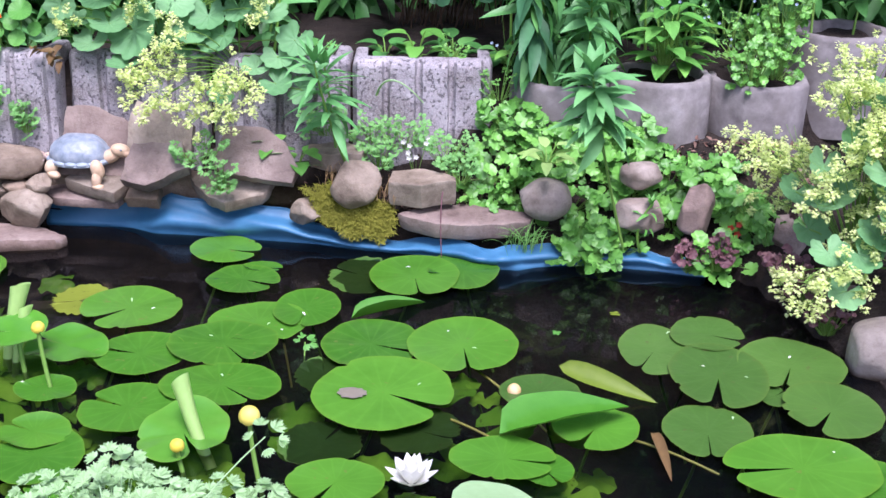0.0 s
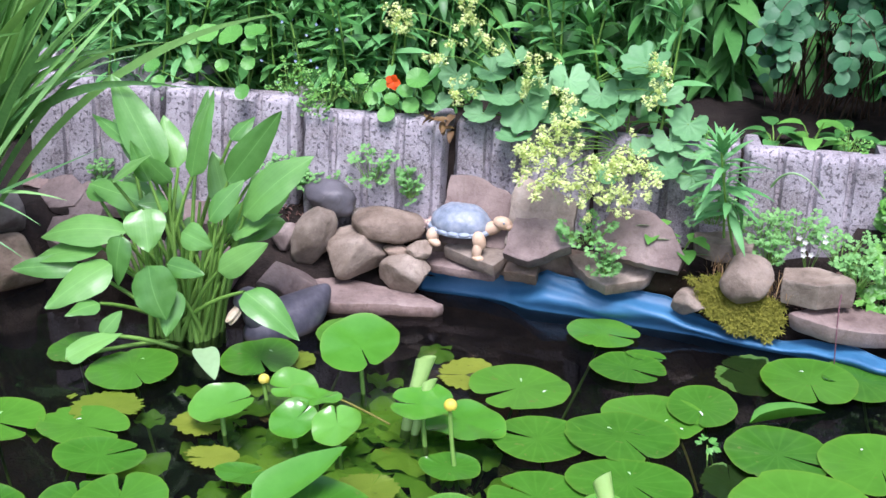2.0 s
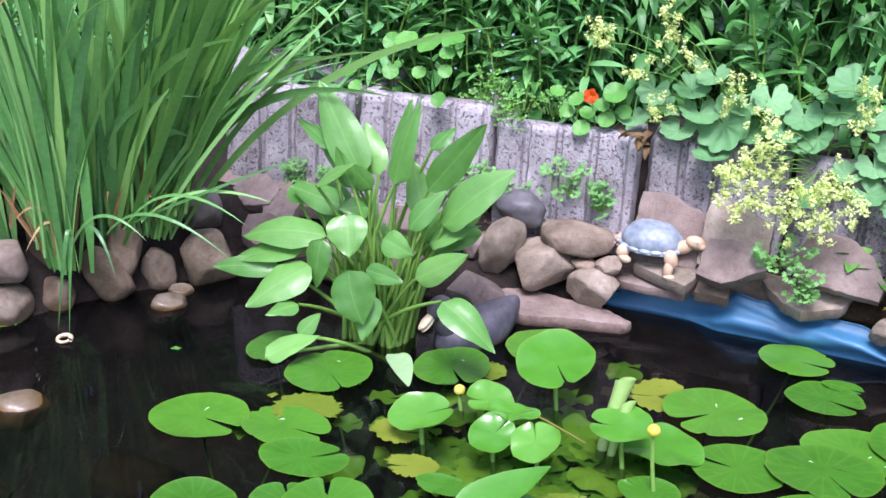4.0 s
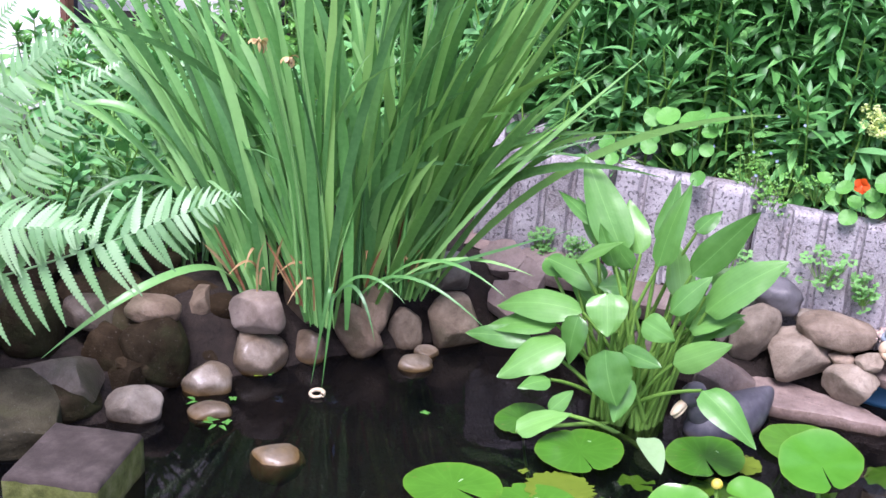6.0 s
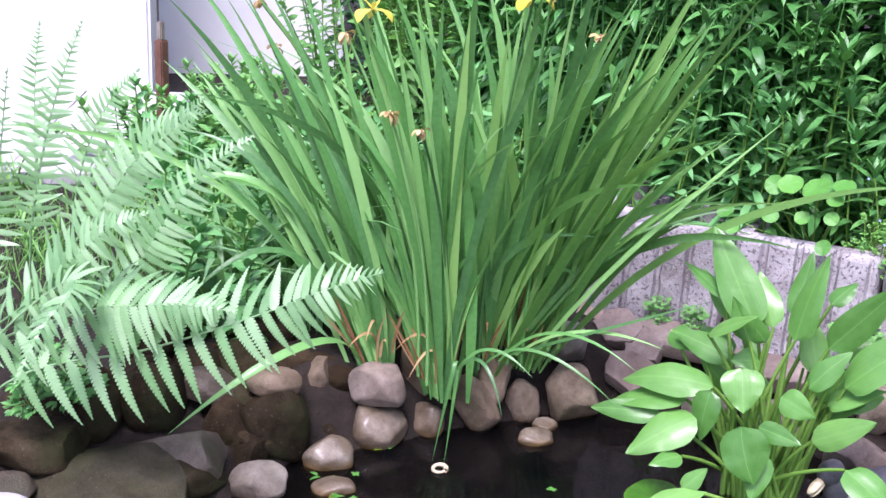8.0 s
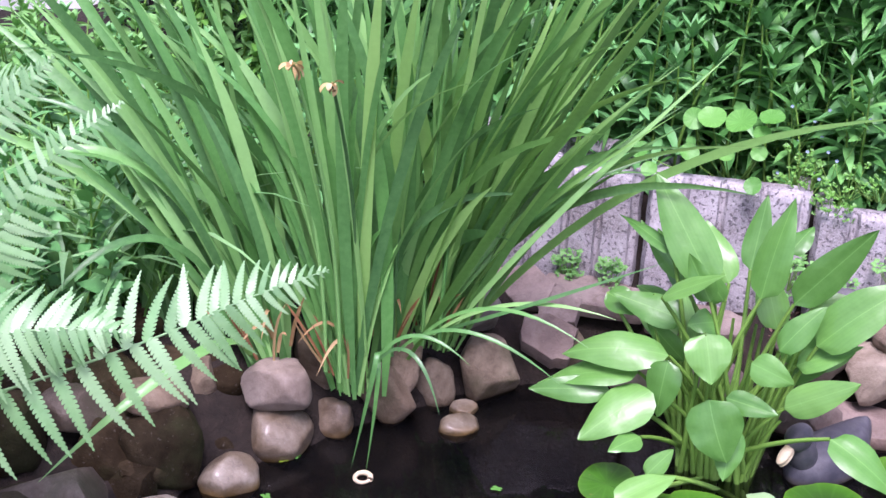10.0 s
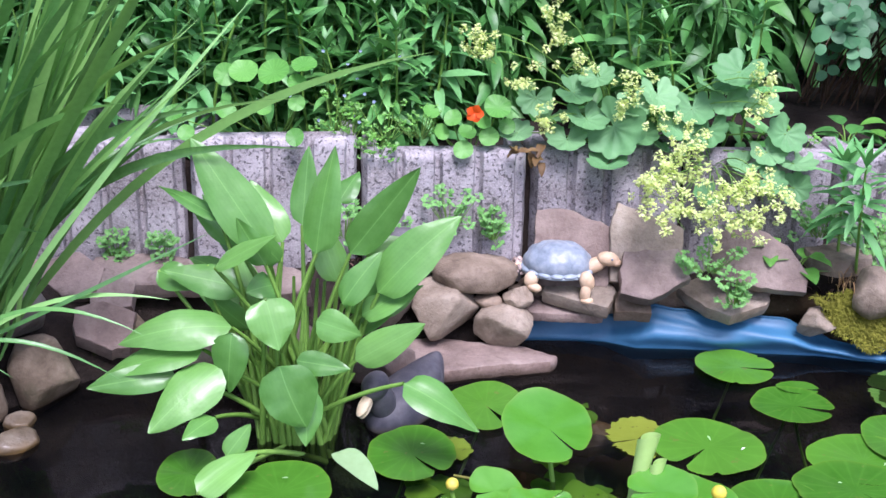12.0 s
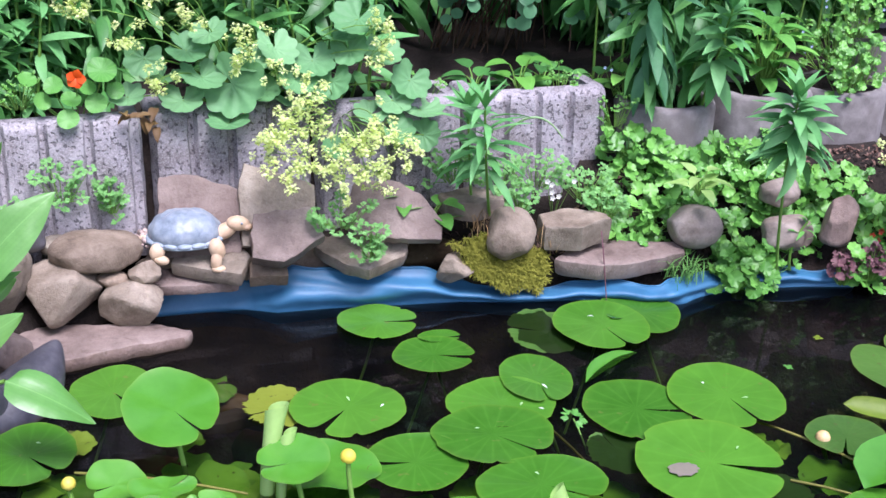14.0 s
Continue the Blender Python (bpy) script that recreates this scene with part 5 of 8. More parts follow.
def lily_flower(x, y, z, r):
    ob = thing("water_lily_flower", pose(x, y, z), "open white water lily flower on the water", "flower")
    k = 0
    for ring, (n, el, L) in enumerate(((8, 28, 1.0), (8, 52, 0.95), (6, 72, 0.8))):
        for j in range(n):
            a = 360 * (j + 0.5 * ring) / n
            V, F = blade(r * L, r * 0.55, P_LANCE, curl=-0.35, fold=0.35, nu=6)
            part("petal", mesh_of("petal", V, F, M_WHITE), ob, m=pose(0, 0, 0.0, 0, 0, a) @ pose(0, 0.008, 0.004 * ring, el))
    V, F = disc(0.012, 0.012, nr=3, na=12, cup=-0.006)
    part("stamens", mesh_of("stamens", V + np.array((0, 0, 0.02)), F, M_YELLOW), ob)
    return ob


lily_flower(1.20, 2.175, 0.012, 0.062)


def pond_bud(x, y, z, r, label, mat=None):
    """A globular yellow pond lily flower on its stalk."""
    ob = thing("yellow_pond_lily", pose(x, y, z), label, "flower", "yellow pond lilies")
    for j in range(5):
        V, F = disc(r * 0.95, r * 1.15, nr=5, na=18, seed=j)
        # each petal is a cap of a globe
        R = r * 1.05
        q = np.sqrt(V[:, 0] ** 2 + V[:, 1] ** 2) / R
        V = np.stack([R * np.sin(q) * V[:, 0] / (R * q + 1e-9), R * np.sin(q) * V[:, 1] / (R * q + 1e-9), R * np.cos(q)], axis=1)
        part("petal", mesh_of("petal", V, F, mat or M_YELLOW), ob, m=pose(0, 0, 0, 0, 0, 72 * j) @ pose(0, 0, 0, 62 - 2 * (j % 2)))
    V, F = disc(r * 0.5, r * 0.5, nr=2, na=10, cup=-0.004)
    part("flower_centre", mesh_of("flower_centre", V + np.array((0, 0, r * 0.85)), F, mat or M_YELLOW), ob)
    part("stalk", mesh_of("stalk", *tube(bez((0, 0, -r), (0, 0, -z * 0.6), (0.05, -0.03, -z - 0.15)), 0.005, 0.006, 6), M_STALK), ob)


pond_bud(0.87, 2.147, 0.17, 0.021, "open globe-shaped yellow pond lily flower")
pond_bud(0.70, 2.19, 0.06, 0.015, "closed yellow pond lily bud")
pond_bud(0.288, 2.495, 0.16, 0.015, "closed yellow pond lily bud")
pond_bud(-0.255, 2.66, 0.055, 0.014, "closed yellow pond lily bud")
pond_bud(1.40, 2.575, 0.02, 0.016, "withered brown-pink lily bud on the water", M_WITHER)


# ---- turtle figure ----
def figure(name, balls, mats, m, label, warp=None):
    """A moulded garden figure: overlapping rounded lumps in one mesh. Each lump: centre, half-sizes, turn, material, fineness."""
    bm = bmesh.new()
    for c, sz, rot, mi, sub in balls:
        vs = bmesh.ops.create_icosphere(bm, subdivisions=sub, radius=1.0)["verts"]
        mm = Matrix.Translation(c) @ rot @ Matrix.Diagonal((*sz, 1))
        for v in vs:
            v.co = mm @ v.co
            if warp:
                v.co = warp(v.co, mi, sub)
        for f in {f for v in vs for f in v.link_faces}:
            f.material_index, f.smooth = mi, True
    me = bpy.data.meshes.new(name)
    bm.to_mesh(me)
    bm.free()
    for mat in mats:
        me.materials.append(mat)
    return thing(name, m, label, "garden figure", me=me)


def turn_y(a):
    return Matrix.Rotation(a, 4, "Y")


def turtle():
    def warp(p, mi, sub):
        if mi == 0 and sub == 5:
            if p.z < 0.03:
                p.z = 0.03 - (0.03 - p.z) * 0.25
            d, _ = noise.voronoi(Vector((p.x * 21 + 3.2, p.y * 21 + 1.1, p.z * 10)))
            p = p + p.normalized() * (0.010 * min(0.45, d[1] - d[0]) - 0.002)
        return p + p.normalized() * 0.0012 * noise.noise(p * 60)
    I = Matrix()
    balls = [((0, 0, 0.045), (0.095, 0.075, 0.060), I, 0, 5), ((0, 0, 0.025), (0.102, 0.082, 0.011), I, 2, 3),
             ((0.103, -0.008, 0.045), (0.036, 0.021, 0.021), turn_y(-0.5), 1, 3), ((0.138, -0.014, 0.068), (0.031, 0.021, 0.020), turn_y(0.15), 1, 3),
             ((0.160, -0.018, 0.060), (0.015, 0.015, 0.011), I, 1, 2), ((0.148, -0.034, 0.075), (0.004, 0.003, 0.004), I, 0, 1),
             ((-0.102, 0, 0.03), (0.017, 0.008, 0.008), I, 1, 2)]
    for k in range(16):
        a = k * math.pi / 8
        balls.append(((0.091 * math.cos(a), 0.072 * math.sin(a), 0.031), (0.013, 0.021, 0.008), Matrix.Rotation(a, 4, "Z"), 2, 2))
    # front flippers stretched forwards and down, stumpy hind feet
    for s in (-1, 1):
        balls += [((0.082, s * 0.066, 0.020), (0.021, 0.018, 0.030), turn_y(-0.25), 1, 3), ((0.079, s * 0.074, -0.010), (0.015, 0.014, 0.030), turn_y(0.10), 1, 3), ((0.084, s * 0.078, -0.032), (0.019, 0.014, 0.010), I, 1, 2),
                  ((-0.070, s * 0.058, 0.014), (0.020, 0.018, 0.024), turn_y(0.4), 1, 3), ((-0.060, s * 0.066, -0.006), (0.021, 0.016, 0.013), turn_y(0.3), 1, 2)]
    figure("turtle_figure", balls, (M_SHELL, M_SKIN, M_SHELLRIM), pose(0.030, 3.50, 0.190, 0, 0, -4), "painted ceramic turtle with blue-grey shell and tan legs on a slab", warp)


turtle()


def duck():
    """A dark moulded duck that sits in the water; x runs from its tail to its bill."""
    def warp(p, mi, sub):
        if mi == 0 and sub == 5:
            p.z += 0.05 * max(0.0, -p.x / 0.15) ** 2.2 - 0.012 * max(0.0, p.x / 0.15)
            p.y *= 1 - 0.45 * max(0.0, -p.x / 0.16) ** 2
        return p + p.normalized() * 0.0015 * noise.noise(p * 40)
    I = Matrix()
    balls = [((-0.015, 0, 0.028), (0.150, 0.078, 0.076), I, 0, 5), ((0.100, 0, 0.080), (0.036, 0.034, 0.060), turn_y(0.35), 0, 4),
             ((0.128, 0, 0.136), (0.040, 0.032, 0.034), turn_y(0.35), 0, 4),
             ((0.172, 0, 0.105), (0.034, 0.015, 0.009), turn_y(0.72), 1, 3), ((0.166, 0, 0.094), (0.030, 0.014, 0.006), turn_y(0.80), 1, 3), ((0.152, 0, 0.122), (0.018, 0.014, 0.013), turn_y(0.72), 1, 3)]
    for s in (-1, 1):
        balls += [((0.142, s * 0.029, 0.142), (0.004, 0.003, 0.004), I, 2, 1)]
    figure("duck_figure", balls, (M_DUCK, M_SHELLBIT, M_TWIG), pose(-0.375, 3.075, -0.010, 0, 0, 238), "dark grey duck figure with pale yellow bill in the water", warp)


duck()


# ---- broad-leaved water plantain ----
PLANTAIN = thing("water_plantain", pose(-0.60, 2.97, -0.05), "lush water plantain clump with broad bright green leaves in the pond", "water plant")


def broad_leaf(L, W, curl, fold, twist, seed):
    """A broad pointed leaf along +Y with a sunk midrib, arched halves and a gently waved margin."""
    nu, cols = 14, (-1, -0.66, -0.33, 0, 0.33, 0.66, 1)
    ph = (seed * 1.7) % 6.28
    V, F = [], []
    y = z = 0.0
    for k in range(nu + 1):
        u = k / nu
        th = curl * u
        if k:
            y += math.cos(th) * L / nu
            z -= math.sin(th) * L / nu
        w = max(float(P_OVATE(np.array(u))), 0.012) * W / 2
        n = (0.0, math.sin(th), math.cos(th))
        for c in cols:
            a = abs(c)
            lift = w * (math.sin(fold) * a - 0.30 * a * a) + W * a * a * (0.035 * math.sin(9 * u + ph + c) + 0.015 * math.sin(21 * u + 2 * ph))
            lift += math.sin(twist * u) * c * w
            V.append((c * w * math.cos(fold) * math.cos(twist * u), y + n[1] * lift, z + n[2] * lift))
    m_ = len(cols)
    for k in range(nu):
        F += [(k * m_ + j, k * m_ + j + 1, (k + 1) * m_ + j + 1, (k + 1) * m_ + j) for j in range(m_ - 1)]
    return np.array(V), F


def leaf(bx, by, bz, tx, ty, tz, w):
    b, t_ = Vector((bx, by, bz)), Vector((tx, ty, tz))
    d = t_ - b
    o = PLANTAIN.matrix_basis.translation
    k = len(PLANTAIN.children)
    L = d.length * 1.06
    steep = d.normalized().z
    V, F = broad_leaf(L * 1.06, w * (1.04 if steep > 0.2 else 1.16), (0.25 if steep > 0.2 else 0.5) + 0.3 * math.sin(k * 1.3), 0.24 + 0.12 * math.sin(k * 2.3), 0.5 * math.sin(k * 0.9), k)
    up = Vector((0.25 * math.sin(k * 2.1), -0.9, 0.75)) if steep > 0.15 else Vector((0.15 * math.sin(k), -0.75, 0.8))
    lift = d + Vector((0, 0, 0.13 * L if steep < 0.2 else 0.05 * L)) + Vector((0, 0.05 * L, 0))
    lf = part("leaf", mesh_of("leaf", V, F, M_PLANT), PLANTAIN, m=frame_to(b - o, lift, up, roll=0.32 * math.sin(k * 1.7)))
    root = Vector((-0.63 + 0.085 * math.sin(k * 2.4), 2.97 + 0.07 * math.cos(k * 1.9), -0.05))
    mid = root.lerp(b, 0.45) + Vector((0, 0, 0.03 + 0.16 * b.z))
    P = bez(root - o, mid - o, b - o, 8)
    part("leaf_stalk", mesh_of("leaf_stalk", *tube(P, 0.0085, 0.0045, 7), M_STALK), PLANTAIN)


def plantain_leaves():
    leaf(-0.698, 2.98, 0.472, -0.854, 3.00, 0.694, 0.115)
    leaf(-0.576, 2.93, 0.482, -0.556, 2.95, 0.705, 0.100)
    leaf(-0.504, 3.00, 0.455, -0.356, 3.00, 0.640, 0.090)
    leaf(-0.435, 2.95, 0.379, -0.290, 2.93, 0.566, 0.120)
    leaf(-0.621, 3.05, 0.503, -0.610, 3.10, 0.661, 0.066)
    leaf(-0.539, 3.10, 0.543, -0.499, 3.15, 0.605, 0.061)
    leaf(-0.803, 3.00, 0.531, -0.947, 3.05, 0.592, 0.050)
    leaf(-0.802, 2.90, 0.454, -0.672, 2.85, 0.540, 0.056)
    leaf(-0.770, 2.90, 0.306, -0.995, 2.82, 0.325, 0.091)
    leaf(-0.754, 2.98, 0.370, -0.925, 2.98, 0.380, 0.073)
    leaf(-0.834, 2.88, 0.256, -1.055, 2.80, 0.227, 0.079)
    leaf(-0.895, 2.85, 0.205, -1.059, 2.78, 0.188, 0.063)
    leaf(-0.791, 2.85, 0.230, -0.909, 2.72, 0.147, 0.103)
    leaf(-0.763, 2.86, 0.312, -0.771, 2.80, 0.192, 0.079)
    leaf(-0.682, 2.85, 0.404, -0.653, 2.80, 0.314, 0.105)
    leaf(-0.648, 2.80, 0.261, -0.609, 2.72, 0.152, 0.120)
    leaf(-0.588, 2.82, 0.194, -0.583, 2.76, 0.094, 0.066)
    leaf(-0.569, 2.85, 0.351, -0.487, 2.80, 0.336, 0.068)
    leaf(-0.475, 2.95, 0.320, -0.351, 2.95, 0.396, 0.086)
    leaf(-0.483, 2.88, 0.238, -0.340, 2.85, 0.329, 0.079)
    leaf(-0.516, 2.90, 0.371, -0.446, 2.90, 0.488, 0.066)
    leaf(-0.615, 2.84, 0.255, -0.509, 2.80, 0.243, 0.053)
    leaf(-0.369, 2.80, 0.226, -0.216, 2.72, 0.168, 0.090)
    leaf(-0.795, 2.78, 0.137, -0.837, 2.70, 0.133, 0.052)
    leaf(-0.762, 2.72, 0.072, -0.713, 2.74, 0.134, 0.050)
    leaf(-0.808, 2.62, 0.040, -0.698, 2.68, 0.113, 0.087)
    leaf(-0.967, 3.05, 0.377, -0.878, 3.00, 0.350, 0.067)
    leaf(-0.664, 3.02, 0.471, -0.744, 3.05, 0.598, 0.079)
    leaf(-0.536, 3.05, 0.360, -0.591, 3.08, 0.492, 0.081)
    leaf(-0.687, 2.90, 0.464, -0.747, 2.90, 0.558, 0.063)
    rg = np.random.default_rng(4)
    for k in range(16):
        a = rg.uniform(0, 6.28)
        h = rg.uniform(0.12, 0.46)
        b = Vector((-0.62 + 0.16 * math.cos(a), 3.06 + 0.09 * math.sin(a), h))
        t_ = b + Vector((0.12 * math.cos(a), 0.10 * math.sin(a) + 0.03, rg.uniform(-0.02, 0.12)))
        leaf(*b, *t_, rg.uniform(0.05, 0.085))


plantain_leaves()


def plantain_stalks():
    """Bare leaf stalks that crowd the middle of the clump."""
    rg = np.random.default_rng(14)
    o = PLANTAIN.matrix_basis.translation
    for k in range(26):
        a = rg.uniform(0, 6.28)
        r = Vector((-0.63 + 0.08 * math.cos(a), 2.96 + 0.06 * math.sin(a), -0.05))
        t_ = r + Vector((0.10 * math.cos(a) + rg.normal(0, 0.03), 0.07 * math.sin(a) + 0.03, rg.uniform(0.24, 0.46)))
        part("leaf_stalk", mesh_of("leaf_stalk", *tube([q - o for q in bez(r, r.lerp(t_, 0.5) + Vector((0, 0, 0.05)), t_, 7)], 0.0085, 0.004, 7), M_STALK), PLANTAIN)


plantain_stalks()


# ---- yellow flag irises ----
IRIS = thing("yellow_iris_clump", pose(-1.72, 3.0, 0.08), "tall dense clump of sword-leaved yellow irises past their bloom", "iris")


def iris():
    rg = np.random.default_rng(21)
    o = IRIS.matrix_basis.translation
    tufts = [(-1.89, 2.86, 0.15, -16, 30), (-1.68, 2.90, 0.13, -8, 38), (-1.65, 3.12, 0.15, 3, 34), (-1.56, 3.22, 0.16, 7, 40), (-1.80, 3.02, 0.17, -9, 28), (-1.70, 3.30, 0.18, 8, 24), (-1.56, 3.32, 0.16, 9, 18)]
    for tx, ty, tz, lean, n in tufts:
        for j in range(n):
            bx, by = tx + rg.normal(0, 0.05), ty + rg.normal(0, 0.032)
            la = radians(lean + rg.normal(0, 7) + 95 * (bx - tx))
            L = rg.uniform(0.75, 1.42) if rg.uniform() < 0.82 else rg.uniform(0.35, 0.7)
            ly = rg.normal(-0.05, 0.10)
            d = Vector((math.sin(la), ly, math.cos(la)))
            way = 1.0 if math.sin(la) + rg.normal(0, 0.12) > 0 else -1.0
            bow = L * (rg.uniform(0.03, 0.22) if rg.uniform() < 0.8 else rg.uniform(0.25, 0.5))
            b = Vector((tx + 0.55 * (bx - tx), ty + 0.6 * (by - ty), tz - 0.115))
            tip = b + d * (L + 0.08) + Vector((way * bow, rg.normal(-0.2, 0.3) * bow, -0.45 * bow - 1.1 * bow * bow / L))
            face = Vector((0.5, -0.85, 0.15)) + Vector((rg.normal(0, 0.55), rg.normal(0, 0.4), 0))
            V, F = ribbon([q - o for q in bez(b, b + d * (L * 0.58 + 0.07), tip, 13)], rg.uniform(0.015, 0.037), P_SWORD, normal=face, fold=rg.uniform(0.05, 0.3))
            part("sword_leaf", mesh_of("sword_leaf", V, F, M_IRISB if bx + 0.5 * math.sin(la) + rg.normal(0, 0.12) > -1.5 else M_IRIS), IRIS)

    def lay(points, w, mat=M_IRIS, label=""):
        P = [Vector(q) - o for q in points]
        part("sword_leaf", mesh_of("sword_leaf", *ribbon(P, w, normal=(0.3, -0.6, 0.75)), mat), IRIS, label)
    # blades fallen sideways
    lay(bez((-1.50, 3.20, 0.12), (-1.25, 3.12, 0.50), (-0.83, 3.38, 0.97), 14), 0.018)
    lay(bez((-1.50, 3.22, 0.12), (-1.30, 3.15, 0.62), (-0.93, 3.40, 0.68), 14), 0.015)
    lay(bez((-1.52, 3.22, 0.12), (-1.30, 3.15, 0.70), (-0.98, 3.40, 0.60), 14), 0.014)
    for k in range(22):
        a, q = rg.uniform(0.1, 1.0), 0.85 * rg.uniform(0, 1)
        tip = Vector((-1.22 + 0.38 * q + rg.normal(0, 0.05), 3.30 + rg.uniform(-0.12, 0.12), 1.22 - 0.58 * q + rg.normal(0, 0.07)))
        lay(bez((-1.54 + rg.normal(0, 0.04), 3.22 + rg.normal(0, 0.05), 0.14), (-1.42 + 0.10 * q, 3.2, 0.62 - 0.2 * q), tip, 14), rg.uniform(0.012, 0.021), M_IRISB)
    lay(bez((-1.52, 3.10, 0.14), (-1.30, 3.05, 0.36), (-1.00, 3.05, 0.31), 12), 0.013)
    lay(bez((-1.54, 3.08, 0.14), (-1.30, 3.0, 0.28), (-0.90, 3.10, 0.47), 12), 0.012)
    lay(bez((-1.56, 3.06, 0.12), (-1.35, 3.0, 0.40), (-1.05, 2.98, 0.25), 12), 0.012)
    lay(bez((-1.58, 3.0, 0.12), (-1.40, 2.95, 0.34), (-1.12, 3.0, 0.12), 12), 0.012)
    lay(bez((-1.60, 2.85, 0.10), (-1.48, 2.72, 0.42), (-1.609, 2.769, -0.130), 12), 0.014)
    lay(bez((-1.60, 2.85, 0.10), (-1.50, 2.75, 0.36), (-1.566, 2.769, -0.130), 12), 0.012)
    lay(bez((-1.60, 2.85, 0.12), (-1.45, 2.78, 0.36), (-1.36, 2.75, 0.10), 12), 0.012)
    lay(bez((-1.60, 2.85, 0.12), (-1.50, 2.85, 0.34), (-1.32, 2.85, 0.20), 12), 0.012)
    lay(bez((-1.93, 2.80, 0.12), (-1.76, 2.45, 0.46), (-2.082, 2.120, 0.069), 14), 0.030)
    lay(bez((-1.95, 2.85, 0.15), (-2.05, 2.6, 0.95), (-2.45, 2.45, 0.62), 14), 0.026)
    lay(bez((-1.97, 2.85, 0.15), (-2.0, 2.6, 0.85), (-2.40, 2.50, 0.84), 14), 0.024)
    lay(bez((-1.97, 2.85, 0.15), (-2.05, 2.6, 0.75), (-2.22, 2.3, 0.35), 14), 0.024)
    # brown sheaths and dry blades at the foot
    for k in range(11):
        t0 = tufts[(0, 1, 1, 3, 2, 0, 3)[k % 7]]
        a = rg.uniform(0, 6.28)
        q = Vector((t0[0] + 0.06 * math.cos(a), t0[1] + 0.06 * math.sin(a) - 0.02, t0[2] - 0.005))
        lay(bez(q, q + Vector((0.01 * math.cos(a), 0, 0.08)), q + Vector((0.05 * math.cos(a), 0.02 * math.sin(a) - 0.01, rg.uniform(0.06, 0.17))), 6), 0.011, M_DRY, "dry orange-brown sheath")
    for k in range(7):
        t0 = tufts[k % 5]
        a = rg.uniform(-1.2, 1.2) - 1.57
        lay(bez((t0[0], t0[1], t0[2]), (t0[0] + 0.05 * math.cos(a), t0[1] - 0.03, t0[2] + rg.uniform(0.08, 0.2)), (t0[0] + 0.16 * math.cos(a), t0[1] + 0.12 * math.sin(a), t0[2] + rg.uniform(-0.02, 0.1)), 8), 0.010, M_DRY, "dry orange-brown blade")
    # red-brown sheaths wrapped round the feet of the fans
    rs = np.random.default_rng(77)
    for t0 in tufts:
        for k in range(4):
            u = rs.uniform(-1, 1)
            la = radians(t0[3] + 30 * u)
            q = Vector((t0[0] + 0.055 * u, t0[1] - 0.06 + 0.03 * u * u, t0[2] - 0.04))
            L = rs.uniform(0.10, 0.28)
            d = Vector((math.sin(la), -0.12, math.cos(la)))
            lay(bez(q, q + d * L * 0.6, q + d * L + Vector((rs.normal(0, 0.02), -0.01, 0)), 6), rs.uniform(0.006, 0.012), M_SHEATH if k % 3 else M_DRY, "red-brown dry sheath")
    # flower stems with withered heads
    heads = [((-1.66, 2.80), (-1.70, 2.62, 0.97), 0), ((-1.72, 2.84), (-1.92, 2.70, 1.16), 0), ((-1.9, 2.9), (-2.27, 2.80, 1.07), 0), ((-1.55, 3.1), (-1.42, 3.0, 1.31), 0), ((-1.75, 2.95), (-1.90, 2.80, 1.22), 1), ((-1.6, 3.0), (-1.48, 3.0, 1.28), 1), ((-1.65, 2.9), (-1.62, 2.66, 0.93), 0), ((-1.95, 3.0), (-2.38, 2.85, 1.20), 0), ((-1.5, 3.1), (-1.30, 3.08, 1.18), 0)]
    for (bx, by), top, open_ in heads:
        t_ = Vector(top)
        stem = part("flower_stem", mesh_of("flower_stem", *tube([q - o for q in bez((bx, by, 0.1), (bx, by, t_.z * 0.6), t_, 8)], 0.006, 0.004, 6), M_IRIS), IRIS)
        for j in range(6 if open_ else 14):
            a = j * 1.05 + 0.3
            if open_:
                # three broad falls that hang, three small standards between them
                fall = j % 2 == 0
                V, F = blade(0.078 if fall else 0.04, 0.048 if fall else 0.016, P_OBOV, curl=1.7 if fall else 0.4, fold=0.15, nu=8, wave=0.03)
                dirn = Vector((math.cos(a), math.sin(a), 0.35 if fall else 1.6))
            else:
                V, F = blade(rg.uniform(0.018, 0.042), 0.013, P_OBOV, curl=1.5, fold=0.3, nu=6, twist=1.0)
                dirn = Vector((math.cos(a), math.sin(a), rg.uniform(-1.2, 1.2)))
            part("petal", mesh_of("petal", V, F, M_YELLOW if open_ else (M_WITHER if j % 4 else M_DRY)), stem, m=frame_to(t_ - o, dirn))


iris()
# the clump stands among the stones of the bank
IRIS.matrix_basis = pose(-1.552, 2.764, 0.200) @ Matrix.Scale(0.925, 4)


# ---- ferns ----
def spline(pts, n):
    """A smooth line through the given points, n steps long."""
    P = [Vector(p) for p in pts]
    P = [P[0] * 2 - P[1]] + P + [P[-1] * 2 - P[-2]]
    m = len(P) - 3
    out = []
    for k in range(n + 1):
        t = k / n * m
        i = min(int(t), m - 1)
        f = t - i
        a, b, c, d = P[i], P[i + 1], P[i + 2], P[i + 3]
        out.append(0.5 * ((2 * b) + (c - a) * f + (2 * a - 5 * b + 4 * c - d) * f * f + (3 * b - a - 3 * c + d) * f ** 3))
    return out


